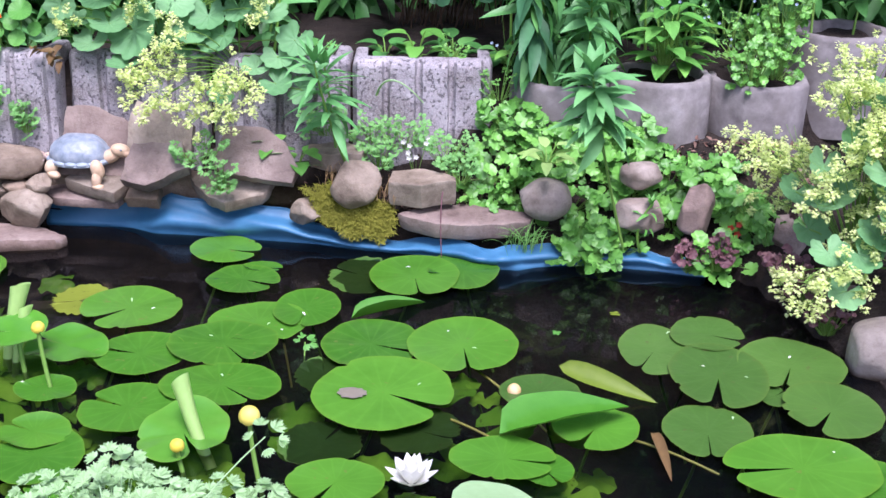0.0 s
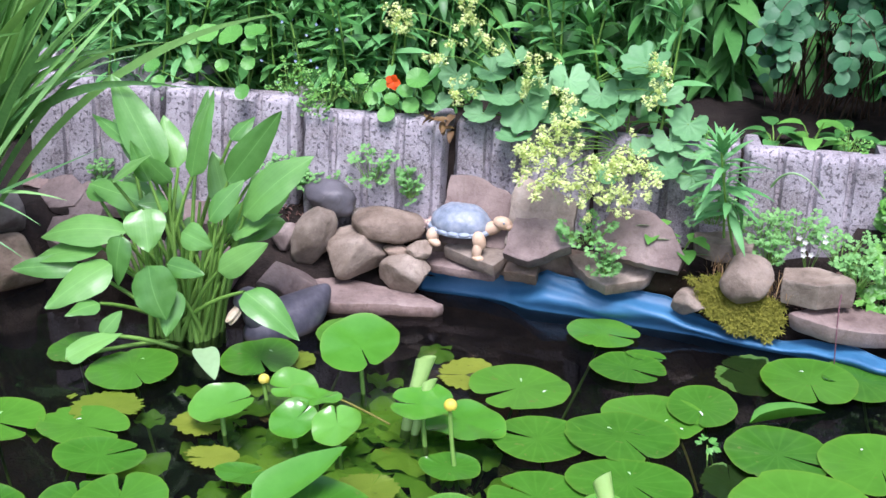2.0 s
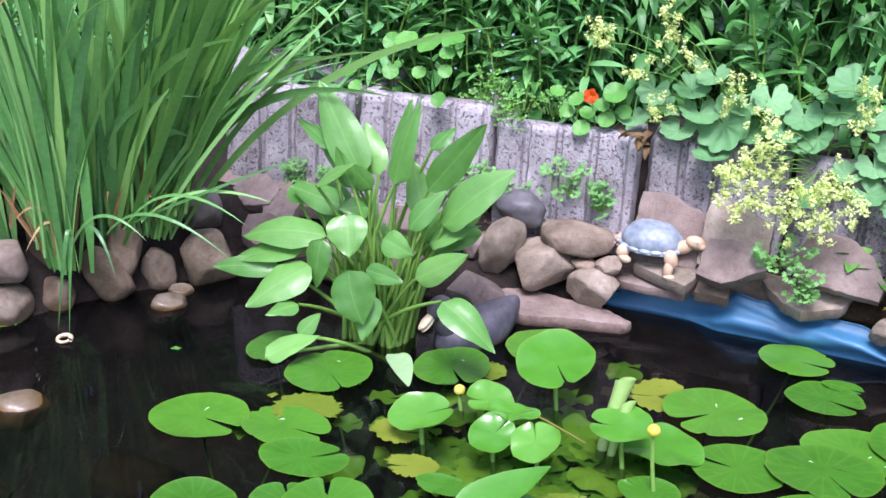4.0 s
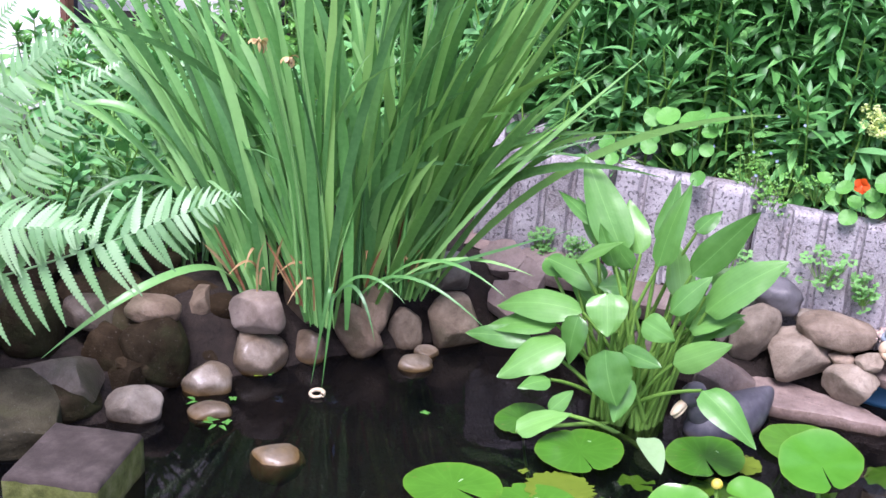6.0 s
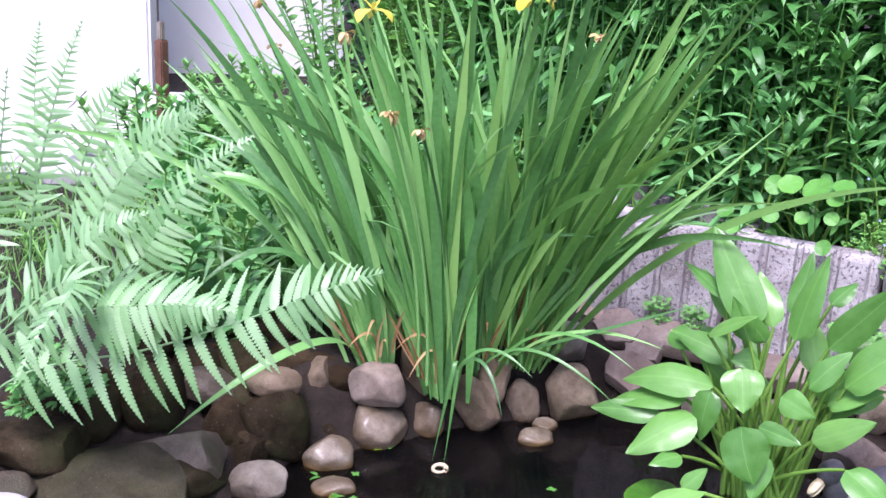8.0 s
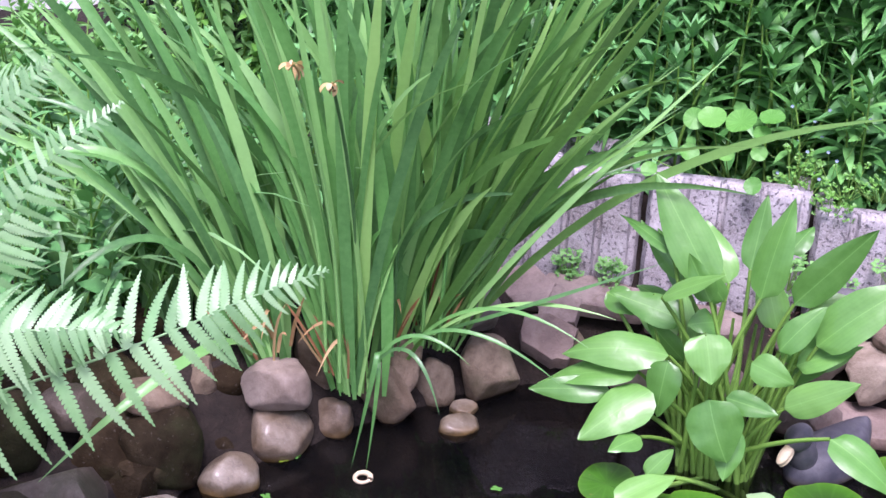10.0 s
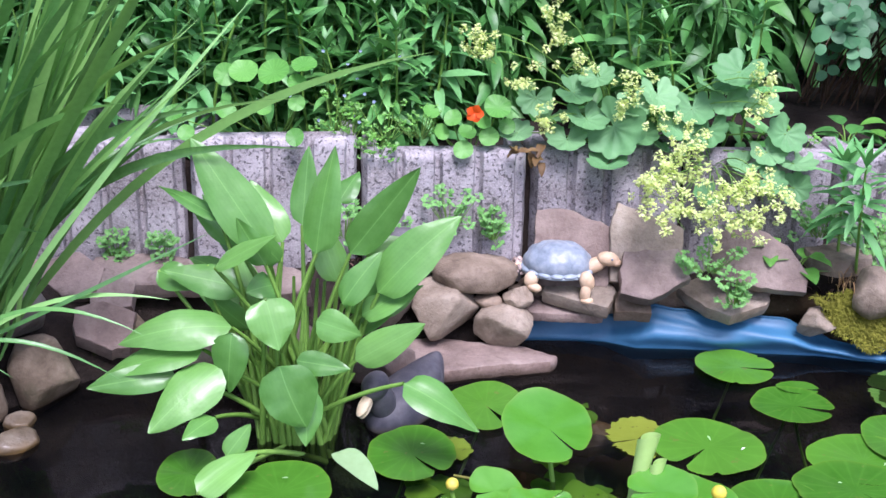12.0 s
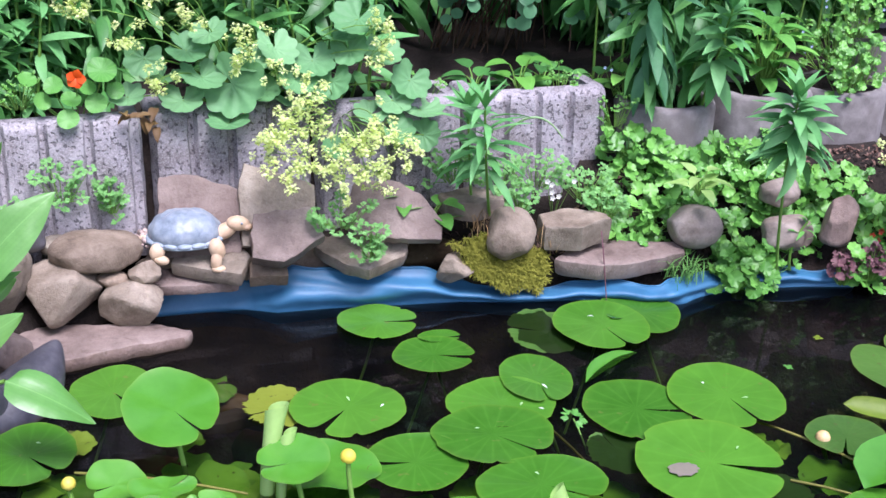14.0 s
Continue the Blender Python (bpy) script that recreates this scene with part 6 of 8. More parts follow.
def toothed(L, W, teeth, droop, rg):
    """A fern leaflet: a row of blunt lobes down each side, cut deep towards its midrib and narrowing to a point."""
    V, F = [], []
    side = rg.normal(0, 0.06)

    def at(u, off):
        return (side * L * u * u + off, L * u + 0.42 * abs(off), -droop * L * u * u - 0.10 * abs(off))
    # midrib and notches first, then a blunt lobe between each pair of notches
    for k in range(teeth + 1):
        u = k / teeth
        w = 0.48 * (W / 2 * (1 - u ** 2.2) * min(1.0, 0.8 + 2 * u) + 0.0005)
        V += [at(u, -w), at(u, 0.0), at(u, w)]
    for k in range(teeth):
        u0, u1 = k / teeth, (k + 1) / teeth
        w0, w1 = [W / 2 * (1 - u ** 2.2) * min(1.0, 0.8 + 2 * u) + 0.0005 for u in (u0, u1)]
        a = 3 * k
        F += [(a, a + 1, a + 4, a + 3), (a + 1, a + 2, a + 5, a + 4)]
        for s, i0, i1 in ((-1, a, a + 3), (1, a + 2, a + 5)):
            b = len(V)
            V += [at(u0 + 0.80 / teeth, s * w1 * 0.92), at(u0 + 0.45 / teeth, s * w0), at(u0 + 0.12 / teeth, s * w0 * 0.84)]
            F += [(i0, i1, b, b + 2), (b + 2, b, b + 1)] if s < 0 else [(i0, b + 2, b, i1), (b + 2, b + 1, b)]
    return np.array(V), F


def fern_frond(parent, pts, width, pairs, start=0.3, face=(0.45, -0.7, 0.6), hang=0.45, broad=0.185, seed=1):
    """One arching frond: a thin midrib with paired leaflets that hang from it."""
    rg = np.random.default_rng(seed)
    o = parent.matrix_basis.translation
    N = 40
    P = [p - o for p in spline(pts, N)]
    pile = Pile()
    pile.add(tube(P, 0.004, 0.0012, 6), Matrix())
    for k in range(pairs):
        u = start + (1 - start) * (1 - (1 - k / pairs) ** 1.25)
        for s in (-1, 1):
            uu = min(u + rg.uniform(-0.004, 0.004) + (0.006 if s > 0 else 0), 0.995)
            i = min(int(uu * N), N - 1)
            p = P[i].lerp(P[i + 1], uu * N - i)
            d = (P[i + 1] - P[i]).normalized()
            side = d.cross(Vector(face)).normalized()
            n = side.cross(d)
            q = max(0.0, (uu - start) / (1 - start))
            L = width * (0.72 + 0.28 * min(1, q / 0.3)) * (1 - q ** 1.5) * rg.uniform(0.92, 1.06) + 0.008
            dirn = side * s + d * (0.26 + 0.32 * q + rg.normal(0, 0.05)) - Vector((0, 0, hang * 0.5 * rg.uniform(0.7, 1.3)))
            V, F = toothed(L, L * broad + 0.003, 17 if L > 0.10 else 13 if L > 0.05 else 7, hang * rg.uniform(0.4, 0.8), rg)
            add_any(pile, (V, F), frame_to(p + n * 0.0042 - side * (s * 0.003), dirn, n, roll=rg.normal(0, 0.15)))
    part("frond", pile.mesh("frond", M_FERN), parent)


def fern(x, y, z, fronds, label):
    ob = thing("fern", pose(x, y, z), label, "fern", "ferns by the pond")
    for k, (pts, w, pairs, start, hang) in enumerate(fronds):
        fern_frond(ob, [(x, y, z)] + pts, w, pairs, start, hang=hang, seed=int(abs(x) * 100) + k)


fern(-2.44, 1.60, 0.10, [
    ([(-2.118, 1.683, 0.385), (-1.810, 1.808, 0.494), (-1.536, 1.897, 0.622), (-1.384, 1.963, 0.703), (-1.246, 2.006, 0.768)], 0.20, 27, 0.2, 0.45),
    ([(-2.258, 1.653, 0.409), (-1.972, 1.751, 0.566), (-1.827, 1.794, 0.609), (-1.687, 1.836, 0.631), (-1.565, 1.867, 0.636)], 0.175, 26, 0.25, 0.5),
    ([(-2.28, 1.62, 0.40), (-2.08, 1.73, 0.60), (-1.99, 1.76, 0.70), (-1.90, 1.80, 0.785), (-1.83, 1.86, 0.825)], 0.13, 24, 0.25, 0.5),
    ([(-2.2, 1.66, 0.45), (-2.0, 1.72, 0.64), (-1.90, 1.68, 0.665), (-1.868, 1.561, 0.614), (-1.82, 1.44, 0.53)], 0.10, 26, 0.3, 0.6),
    ([(-2.46, 1.75, 0.45), (-2.44, 1.88, 0.663), (-2.42, 1.89, 0.83), (-2.372, 1.90, 1.098)], 0.09, 24, 0.25, 0.2),
    ([(-2.6, 1.55, 0.40), (-2.66, 1.5, 0.62), (-2.6, 1.42, 0.74)], 0.15, 22, 0.25, 0.4)], "pale green arching fern leaning over the stones")
fern(-2.42, 1.95, 0.16, [
    ([(-2.24, 1.95, 0.40), (-2.08, 2.04, 0.587), (-2.0, 2.07, 0.72), (-1.90, 2.12, 0.865), (-1.795, 2.19, 0.962)], 0.125, 27, 0.28, 0.28),
    ([(-2.33, 1.94, 0.50), (-2.19, 2.0, 0.703), (-2.10, 2.06, 0.861), (-1.996, 2.112, 0.96), (-1.916, 2.14, 1.05)], 0.125, 27, 0.28, 0.25),
    ([(-2.38, 1.94, 0.60), (-2.336, 1.963, 0.861), (-2.297, 2.0, 1.05), (-2.24, 2.037, 1.218)], 0.085, 26, 0.3, 0.15),
    ([(-2.55, 1.9, 0.45), (-2.66, 1.95, 0.65), (-2.70, 2.0, 0.80)], 0.10, 26, 0.25, 0.2)], "pale green upright fern at the back of the stones")
fern(-2.75, 2.35, 0.18, [
    ([(-2.66, 2.42, 0.55), (-2.50, 2.5, 0.80), (-2.30, 2.55, 0.90)], 0.13, 24, 0.25, 0.3),
    ([(-2.75, 2.42, 0.6), (-2.68, 2.48, 0.85), (-2.55, 2.52, 1.0)], 0.11, 24, 0.25, 0.2),
    ([(-2.85, 2.35, 0.6), (-2.9, 2.4, 0.9), (-2.88, 2.42, 1.12)], 0.09, 26, 0.25, 0.2)], "pale green fern at the back of the bank")


# ---- flower bed behind the wall ----
def leafy_stem(pile_leaf, pile_stem, base_, top, n, L, W, prof, rg, droop=0.5, low=0.15, spiral=2.4, tuft=5, curl=0.6, out=1.0):
    """One upright stem with leaves set all the way round it and a tuft at its tip."""
    b, t_ = Vector(base_), Vector(top)
    mid = b.lerp(t_, 0.5) + Vector((rg.normal(0, 0.02), rg.normal(0, 0.02), 0))
    P = bez(b, mid, t_, 6)
    pile_stem.add(tube(P, 0.005, 0.003, 5), Matrix())
    a = rg.uniform(0, 6.28)
    protos = [blade(1.0, W / L, prof, curl=curl * f, fold=0.28, nu=5) for f in (0.5, 0.9, 1.3)]
    for k in range(n):
        u = low + (1 - low) * (k + rg.uniform(0, 0.6)) / n
        p = P[0].lerp(P[-1], min(u, 1.0))
        a += spiral + rg.normal(0, 0.25)
        el = -droop + 1.2 * u * u + rg.normal(0, 0.25)
        s = L * rg.uniform(0.75, 1.15) * (1.0 - 0.25 * u)
        d = Vector((math.cos(a) * out, math.sin(a) * out, el))
        pile_leaf.add(protos[k % 3], frame_to(p, d, (0, 0, 1), roll=rg.normal(0, 0.3), s=s))
    for j in range(tuft):
        a += 2.4
        d = Vector((math.cos(a) * 0.55, math.sin(a) * 0.55, 1.0))
        pile_leaf.add(protos[0], frame_to(t_, d, (0, 0, 1), s=L * 0.6))


def plant(name, m, label, category, group, mats, stems, parts=("foliage", "stem")):
    """A plant whose stems are given as dictionaries for leafy_stem."""
    ob = thing(name, m, label, category, group)
    for s in stems:
        pl, ps = Pile(), Pile()
        leafy_stem(pl, ps, **s)
        st = part(parts[1], ps.mesh(parts[1], mats[1]), ob)
        tagged(part(parts[0], pl.mesh(parts[0], mats[0]), st), kind="stuff")
    return ob


def goldenrod_bed():
    rg = np.random.default_rng(31)
    tall, short = [], []
    for k in range(6):
        stems = []
        for j in range(6):
            bx, by = rg.normal(0, 0.05), rg.normal(0, 0.05)
            h = rg.uniform(0.85, 1.35)
            stems.append(dict(base_=(bx, by, 0), top=(bx + rg.normal(0, 0.07), by + rg.normal(-0.03, 0.06), h), n=34, L=0.175, W=0.050, prof=P_LANCE, rg=rg, droop=0.5, low=0.03, curl=1.1))
        tall.append(plant("goldenrod", pose(0, 0, -30), "dense leafy goldenrod not yet in flower behind the wall", "goldenrod", "goldenrod bed", (M_BED, M_BED), stems))
    for k in range(4):
        stems = []
        for j in range(4):
            bx, by = rg.normal(0, 0.05), rg.normal(0, 0.05)
            h = rg.uniform(0.3, 0.55)
            stems.append(dict(base_=(bx, by, 0), top=(bx + rg.normal(0, 0.05), by - 0.04 + rg.normal(0, 0.03), h), n=22, L=0.135, W=0.036, prof=P_LANCE, rg=rg, droop=0.3, low=0.1, tuft=7))
        short.append(plant("goldenrod", pose(0, 0, -30), "short leafy goldenrod shoots at the front of the bed", "goldenrod", "goldenrod bed", (M_BEDL if k % 2 == 0 else M_BED, M_STALK), stems))

    used = {}

    def put(src, x, y, rz, s):
        z = ground_z(x, y) - 0.02
        m = pose(x, y, z, 0, 0, rz)
        if src.name not in used:
            used[src.name] = 1
            src.matrix_basis = m @ Matrix.Scale(s, 4)
        else:
            c = copy_thing(src, m)
            c.scale = (s, s, s)
    k = 0
    for row, (y0, sc) in enumerate(((3.98, 0.72), (4.15, 0.95), (4.36, 1.1), (4.62, 1.25))):
        for x in np.arange(-2.7, 3.2, 0.175 if row < 2 else 0.23):
            xx, yy = x + rg.normal(0, 0.04), y0 + WALL_K * x + rg.normal(0, 0.05)
            if -0.1 < xx < 1.3 and row == 0:
                continue
            if 0.5 < xx < 1.4 and row in (1, 2):
                continue
            if xx > 1.3 and row == 0:
                continue
            if xx < -1.5 and row == 0:
                yy += 0.25
            if xx < -1.6:
                yy += (-1.6 - xx) * 0.7
            put(tall[k % 6], xx, yy, rg.uniform(0, 360), sc * rg.uniform(0.85, 1.12))
            k += 1
    k = 0
    for x, y in ((-2.2, 4.0), (-2.0, 3.95), (-1.8, 3.98), (-1.62, 3.92), (-1.45, 3.9), (-1.3, 3.86), (-1.12, 3.9), (-0.95, 3.88), (-0.78, 3.9), (-0.62, 3.88), (-0.45, 3.92), (-2.1, 4.15), (-1.7, 4.1), (-1.2, 4.02)):
        put(short[k % 4], x, y, rg.uniform(0, 360), rg.uniform(0.9, 1.3))
        k += 1
    k = 0
    for x in (-1.35, -1.2, -1.02, -0.62, -0.5, -0.42, -0.34, 0.3, 0.42):
        put(short[k % 4], x, wall_y(x) + 0.26 + 0.07 * math.sin(k * 2.2), rg.uniform(0, 360), rg.uniform(0.85, 1.15))
        k += 1


goldenrod_bed()


def back_hedge():
    """The dark mass of leaves further back."""
    rg = np.random.default_rng(5)
    p = Pile()
    protos = [blade(0.13, 0.05, P_OVATE, curl=c, fold=0.2, nu=4) for c in (0.3, 0.6, 0.9)]
    for k in range(17000):
        x = rg.uniform(-4.5, 4.6)
        y = 5.0 + WALL_K * x + rg.uniform(-0.15, 0.5) + max(0, -1.6 - x) * 0.5
        z = 0.3 + 1.9 * rg.uniform() ** 0.8
        d = Vector((rg.normal(0, 0.7), -0.6 + rg.normal(0, 0.5), rg.normal(-0.1, 0.4)))
        p.add(protos[k % 3], frame_to((x, y, z), d, (0, -0.3, 1), s=rg.uniform(0.8, 1.4)))
    # unseen crown added above the view, leaning out to shade the bed
    for k in range(8000):
        x = rg.uniform(-3.0, 4.6)
        z = rg.uniform(1.75, 2.7)
        y = 4.35 + 0.25 * rg.uniform() ** 0.5 * 3 + WALL_K * x + max(0, -1.2 - x) * 0.8
        d = Vector((rg.normal(0, 0.7), -0.6 + rg.normal(0, 0.5), rg.normal(-0.2, 0.4)))
        p.add(protos[k % 3], frame_to((x, y, z), d, (0, -0.3, 1), s=rg.uniform(0.9, 1.5)))
    tagged(new("hedge", p.mesh("hedge", M_HEDGE)), "dense dark green hedge at the garden's back with added unseen crown", "hedge", kind="stuff")
    q = Pile()
    for x in np.arange(-4.4, 4.5, 0.45):
        y = 5.25 + WALL_K * x + max(0, -1.6 - x) * 0.5
        q.add(tube([(x, y, 0.2), (x + rg.normal(0, 0.04), y, 1.1), (x + rg.normal(0, 0.08), y, 2.1)], 0.012, 0.005, 5), Matrix())
    tagged(new("hedge_stems", q.mesh("hedge_stems", M_TWIG)), "brown woody stems inside the hedge", "hedge", kind="stuff")


back_hedge()


def bloom(pile, c, r, n, rg):
    """A loose head of tiny yellow-green flowers, gathered in small rounded clusters."""
    for k in range(max(6, n // 4)):
        p = Vector(c) + Vector(rg.normal(size=3)) * r * 0.60
        b = rg.uniform(0.006, 0.012)
        for j in range(int(2500 * b)):
            q = Vector(rg.normal(size=3)).normalized()
            pile.add(BLOOM_PETAL, frame_to(p + q * b * rg.uniform(0.3, 1.0), q + Vector(rg.normal(size=3)) * 0.6, (0, 0, 1), s=rg.uniform(0.7, 1.1)))


BLOOM_PETAL = blade(0.0105, 0.0105, P_OVATE, curl=0.5, fold=0.2, nu=2)


def lady_mantle(x, y, z, leaves, heads, label, seed, head_n=34, head_r=0.032):
    """Lady's mantle: pleated round lobed leaves and frothy flower heads on thin stems."""
    rg = np.random.default_rng(seed)
    ob = thing("lady_mantle", pose(x, y, z), label, "lady's mantle", "lady's mantle plants")
    o = Vector((x, y, z))
    for k, (lx, ly, lz, r) in enumerate(leaves):
        V, F = disc(r, r, notch=0.25, lobes=9, lobe=0.17, nr=4, na=54, cup=0.25 * r, seed=seed + k, pleat=0.05 * r)
        lf = part("leaf", mesh_of("leaf", V, F, M_MANTLE), ob, m=Matrix.Translation(Vector((lx, ly, lz)) - o) @ pose(0, 0, 0, 34 + rg.normal(0, 12), rg.normal(0, 16), 0) @ pose(0, 0, 0, 0, 0, 90 + rg.normal(0, 40)))
        part("leaf_stalk", mesh_of("leaf_stalk", *tube(bez((0, 0, 0), Vector(((lx - x) * 0.4, (ly - y) * 0.4, (lz - z) * 0.9)), Vector((lx, ly, lz)) - o, 6), 0.003, 0.002, 5), M_STALK), ob)
    for hx, hy, hz in heads:
        c = Vector((hx, hy, hz)) - o
        pile = Pile()
        bloom(pile, c, head_r, head_n, rg)
        head = tagged(part("flower_head", pile.mesh("flower_head", M_YG), ob, "frothy yellow-green flowers"), kind="stuff")
        st = Pile()
        st.add(tube(bez((0, 0, 0), Vector((c.x * 0.5, c.y * 0.5, c.z * 0.9 + 0.05)), c, 6), 0.0022, 0.0012, 5), Matrix())
        for j in range(5):
            st.add(tube([c * 0.9, c + Vector(rg.normal(size=3)) * head_r * 0.6], 0.001, 0.0006, 4), Matrix())
        part("flower_stem", st.mesh("flower_stem", M_STALK), head)


lady_mantle(0.22, 3.80, 0.44,
            [(0.183, 3.65, 0.58, 0.085), (0.048, 3.64, 0.545, 0.055), (0.16, 3.60, 0.49, 0.055), (-0.045, 3.66, 0.655, 0.048), (0.526, 3.72, 0.73, 0.07), (0.59, 3.70, 0.64, 0.056), (0.40, 3.70, 0.625, 0.056), (0.67, 3.70, 0.56, 0.056),
             (0.063, 3.68, 0.67, 0.054), (0.255, 3.66, 0.56, 0.05), (-0.093, 3.64, 0.56, 0.046), (0.62, 3.68, 0.51, 0.05), (0.338, 3.66, 0.51, 0.048), (0.70, 3.68, 0.48, 0.062), (0.126, 3.69, 0.71, 0.048), (0.30, 3.70, 0.66, 0.06), (0.35, 3.68, 0.58, 0.055), (0.10, 3.66, 0.60, 0.06), (0.24, 3.68, 0.64, 0.055), (0.46, 3.72, 0.68, 0.055), (0.0, 3.68, 0.60, 0.05), (0.45, 3.68, 0.57, 0.055)],
            [(-0.02, 3.60, 0.90), (0.00, 3.60, 0.84), (0.06, 3.60, 0.78), (-0.21, 3.58, 0.85), (-0.20, 3.58, 0.80), (-0.09, 3.59, 0.72), (-0.01, 3.59, 0.62), (0.21, 3.60, 0.71), (0.19, 3.60, 0.66), (0.30, 3.61, 0.63), (0.57, 3.64, 0.73), (0.58, 3.64, 0.66)],
            "lady's mantle with pleated grey-green leaves and frothy yellow flowers", 3, head_n=46, head_r=0.036)
lady_mantle(0.48, 3.74, 0.44,
            [(0.42, 3.69, 0.54, 0.05), (0.50, 3.70, 0.65, 0.05), (0.55, 3.66, 0.48, 0.045), (0.62, 3.63, 0.44, 0.05), (0.45, 3.62, 0.40, 0.04), (0.70, 3.64, 0.42, 0.045)],
            [(0.36, 3.45, 0.62), (0.34, 3.44, 0.58), (0.27, 3.42, 0.53), (0.37, 3.43, 0.53), (0.31, 3.40, 0.49), (0.24, 3.39, 0.47), (0.29, 3.37, 0.43), (0.47, 3.42, 0.50), (0.54, 3.44, 0.52), (0.44, 3.41, 0.47), (0.59, 3.41, 0.45), (0.49, 3.39, 0.42),
             (0.43, 3.37, 0.39), (0.53, 3.38, 0.40), (0.56, 3.43, 0.48), (0.33, 3.39, 0.45), (0.40, 3.39, 0.43), (0.51, 3.42, 0.46), (0.25, 3.40, 0.51), (0.30, 3.43, 0.56)],
            "lady's mantle spilling its flowers over the wall", 4, head_n=44, head_r=0.038)
lady_mantle(2.28, 3.12, 0.12,
            [(2.24, 3.08, 0.50, 0.06), (2.32, 3.02, 0.40, 0.06), (2.16, 3.08, 0.44, 0.05), (2.22, 2.92, 0.16, 0.05), (2.30, 2.98, 0.29, 0.06), (2.16, 3.14, 0.24, 0.05), (2.36, 3.04, 0.66, 0.06), (2.30, 3.00, 0.45, 0.06), (2.20, 3.06, 0.36, 0.06), (2.34, 2.95, 0.33, 0.065), (2.25, 2.95, 0.25, 0.055), (2.12, 3.18, 0.33, 0.05), (2.36, 3.1, 0.55, 0.06), (2.28, 3.12, 0.62, 0.05), (2.18, 2.98, 0.24, 0.05), (2.38, 2.9, 0.22, 0.055)],
            [(2.16, 3.10, 0.71), (2.23, 3.10, 0.65), (2.20, 3.10, 0.58), (2.25, 3.10, 0.73), (1.99, 3.30, 0.44), (2.06, 3.30, 0.41), (2.21, 3.05, 0.45), (2.16, 3.05, 0.40), (2.27, 3.00, 0.36), (2.29, 2.95, 0.27), (2.13, 2.90, 0.13), (2.21, 2.90, 0.23),
             (2.17, 2.90, 0.20), (2.26, 2.90, 0.17), (2.11, 2.90, 0.19), (2.27, 3.00, 0.57), (2.04, 3.30, 0.27), (2.12, 3.30, 0.27), (2.31, 3.05, 0.68), (2.33, 3.0, 0.47), (2.30, 2.92, 0.38), (2.18, 3.12, 0.64)] + [(2.10 + 0.26 * ((k * 0.618) % 1), 3.08 - 0.12 * ((k * 0.37) % 1), 0.12 + 0.60 * ((k * 0.291) % 1)) for k in range(12)] + [(2.02 + 0.025 * k, 3.24, 0.40 + 0.03 * math.sin(k * 2)) for k in range(6)] + [(2.20 + 0.05 * k, 3.04 + 0.05 * (k % 3), 0.66 + 0.06 * math.sin(k * 2.4)) for k in range(7)] + [(2.24 + 0.04 * k, 3.02, 0.50 + 0.05 * math.sin(k * 1.7)) for k in range(5)],
            "lady's mantle in full yellow-green flower hanging over the pond corner", 6, head_n=52, head_r=0.046)


def nasturtium(x, y, z, leaves, flower, label, seed):
    rg = np.random.default_rng(seed)
    ob = thing("nasturtium", pose(x, y, z), label, "nasturtium", "nasturtiums on the wall")
    o = Vector((x, y, z))
    for k, (lx, ly, lz, r) in enumerate(leaves):
        V, F = disc(r * 1.05, r * 1.05, nr=3, na=30, cup=0.12 * r, wave=0.08 * r, seed=k)
        part("leaf", mesh_of("leaf", V, F, M_NAST), ob, m=Matrix.Translation(Vector((lx, ly, lz)) - o) @ pose(0, 0, 0, 48 + rg.normal(0, 10), rg.normal(0, 14), 0))
        part("leaf_stalk", mesh_of("leaf_stalk", *tube(bez((0, 0, 0), Vector(((lx - x) * 0.7, (ly - y) * 0.5, (lz - z) * 0.3)), Vector((lx, ly + 0.002, lz - 0.003)) - o, 6), 0.0022, 0.0015, 5), M_STALK), ob)
    if flower:
        fl = Pile()
        for j in range(5):
            V, F = blade(0.027, 0.024, P_OBOV, curl=0.7, fold=0.15, nu=5)
            a = j * 1.257
            fl.add((V, F), frame_to(Vector(flower) - o, Vector((math.cos(a), -0.7, math.sin(a))), (0, -1, 0.3)))
        part("flower", fl.mesh("flower", M_ORANGE), ob, "bright orange-red flower")
        part("flower_stem", mesh_of("flower_stem", *tube([(0, 0, 0), Vector(flower) - o], 0.002, 0.0015, 5), M_STALK), ob)


nasturtium(-0.76, 3.66, 0.52, [(-0.75, 3.56, 0.735, 0.043), (-0.83, 3.56, 0.735, 0.038), (-0.67, 3.57, 0.755, 0.032), (-0.69, 3.56, 0.71, 0.024), (-0.69, 3.55, 0.655, 0.022), (-0.69, 3.50, 0.575, 0.024), (-0.88, 3.56, 0.725, 0.030), (-0.78, 3.55, 0.64, 0.023), (-0.88, 3.55, 0.63, 0.026), (-1.02, 3.54, 0.62, 0.026), (-0.98, 3.50, 0.58, 0.022)],
           None, "nasturtium with round bright green leaves trailing along the wall top", 8)
nasturtium(-0.22, 3.68, 0.48, [(-0.15, 3.60, 0.645, 0.036), (-0.23, 3.59, 0.575, 0.024), (-0.17, 3.60, 0.56, 0.026), (-0.24, 3.57, 0.53, 0.026), (-0.27, 3.60, 0.61, 0.024), (-0.33, 3.59, 0.63, 0.023), (-0.30, 3.60, 0.57, 0.022), (-0.12, 3.62, 0.585, 0.022), (-0.19, 3.61, 0.60, 0.022)],
           (-0.212, 3.555, 0.64), "nasturtium with one orange-red flower on the wall top", 9)


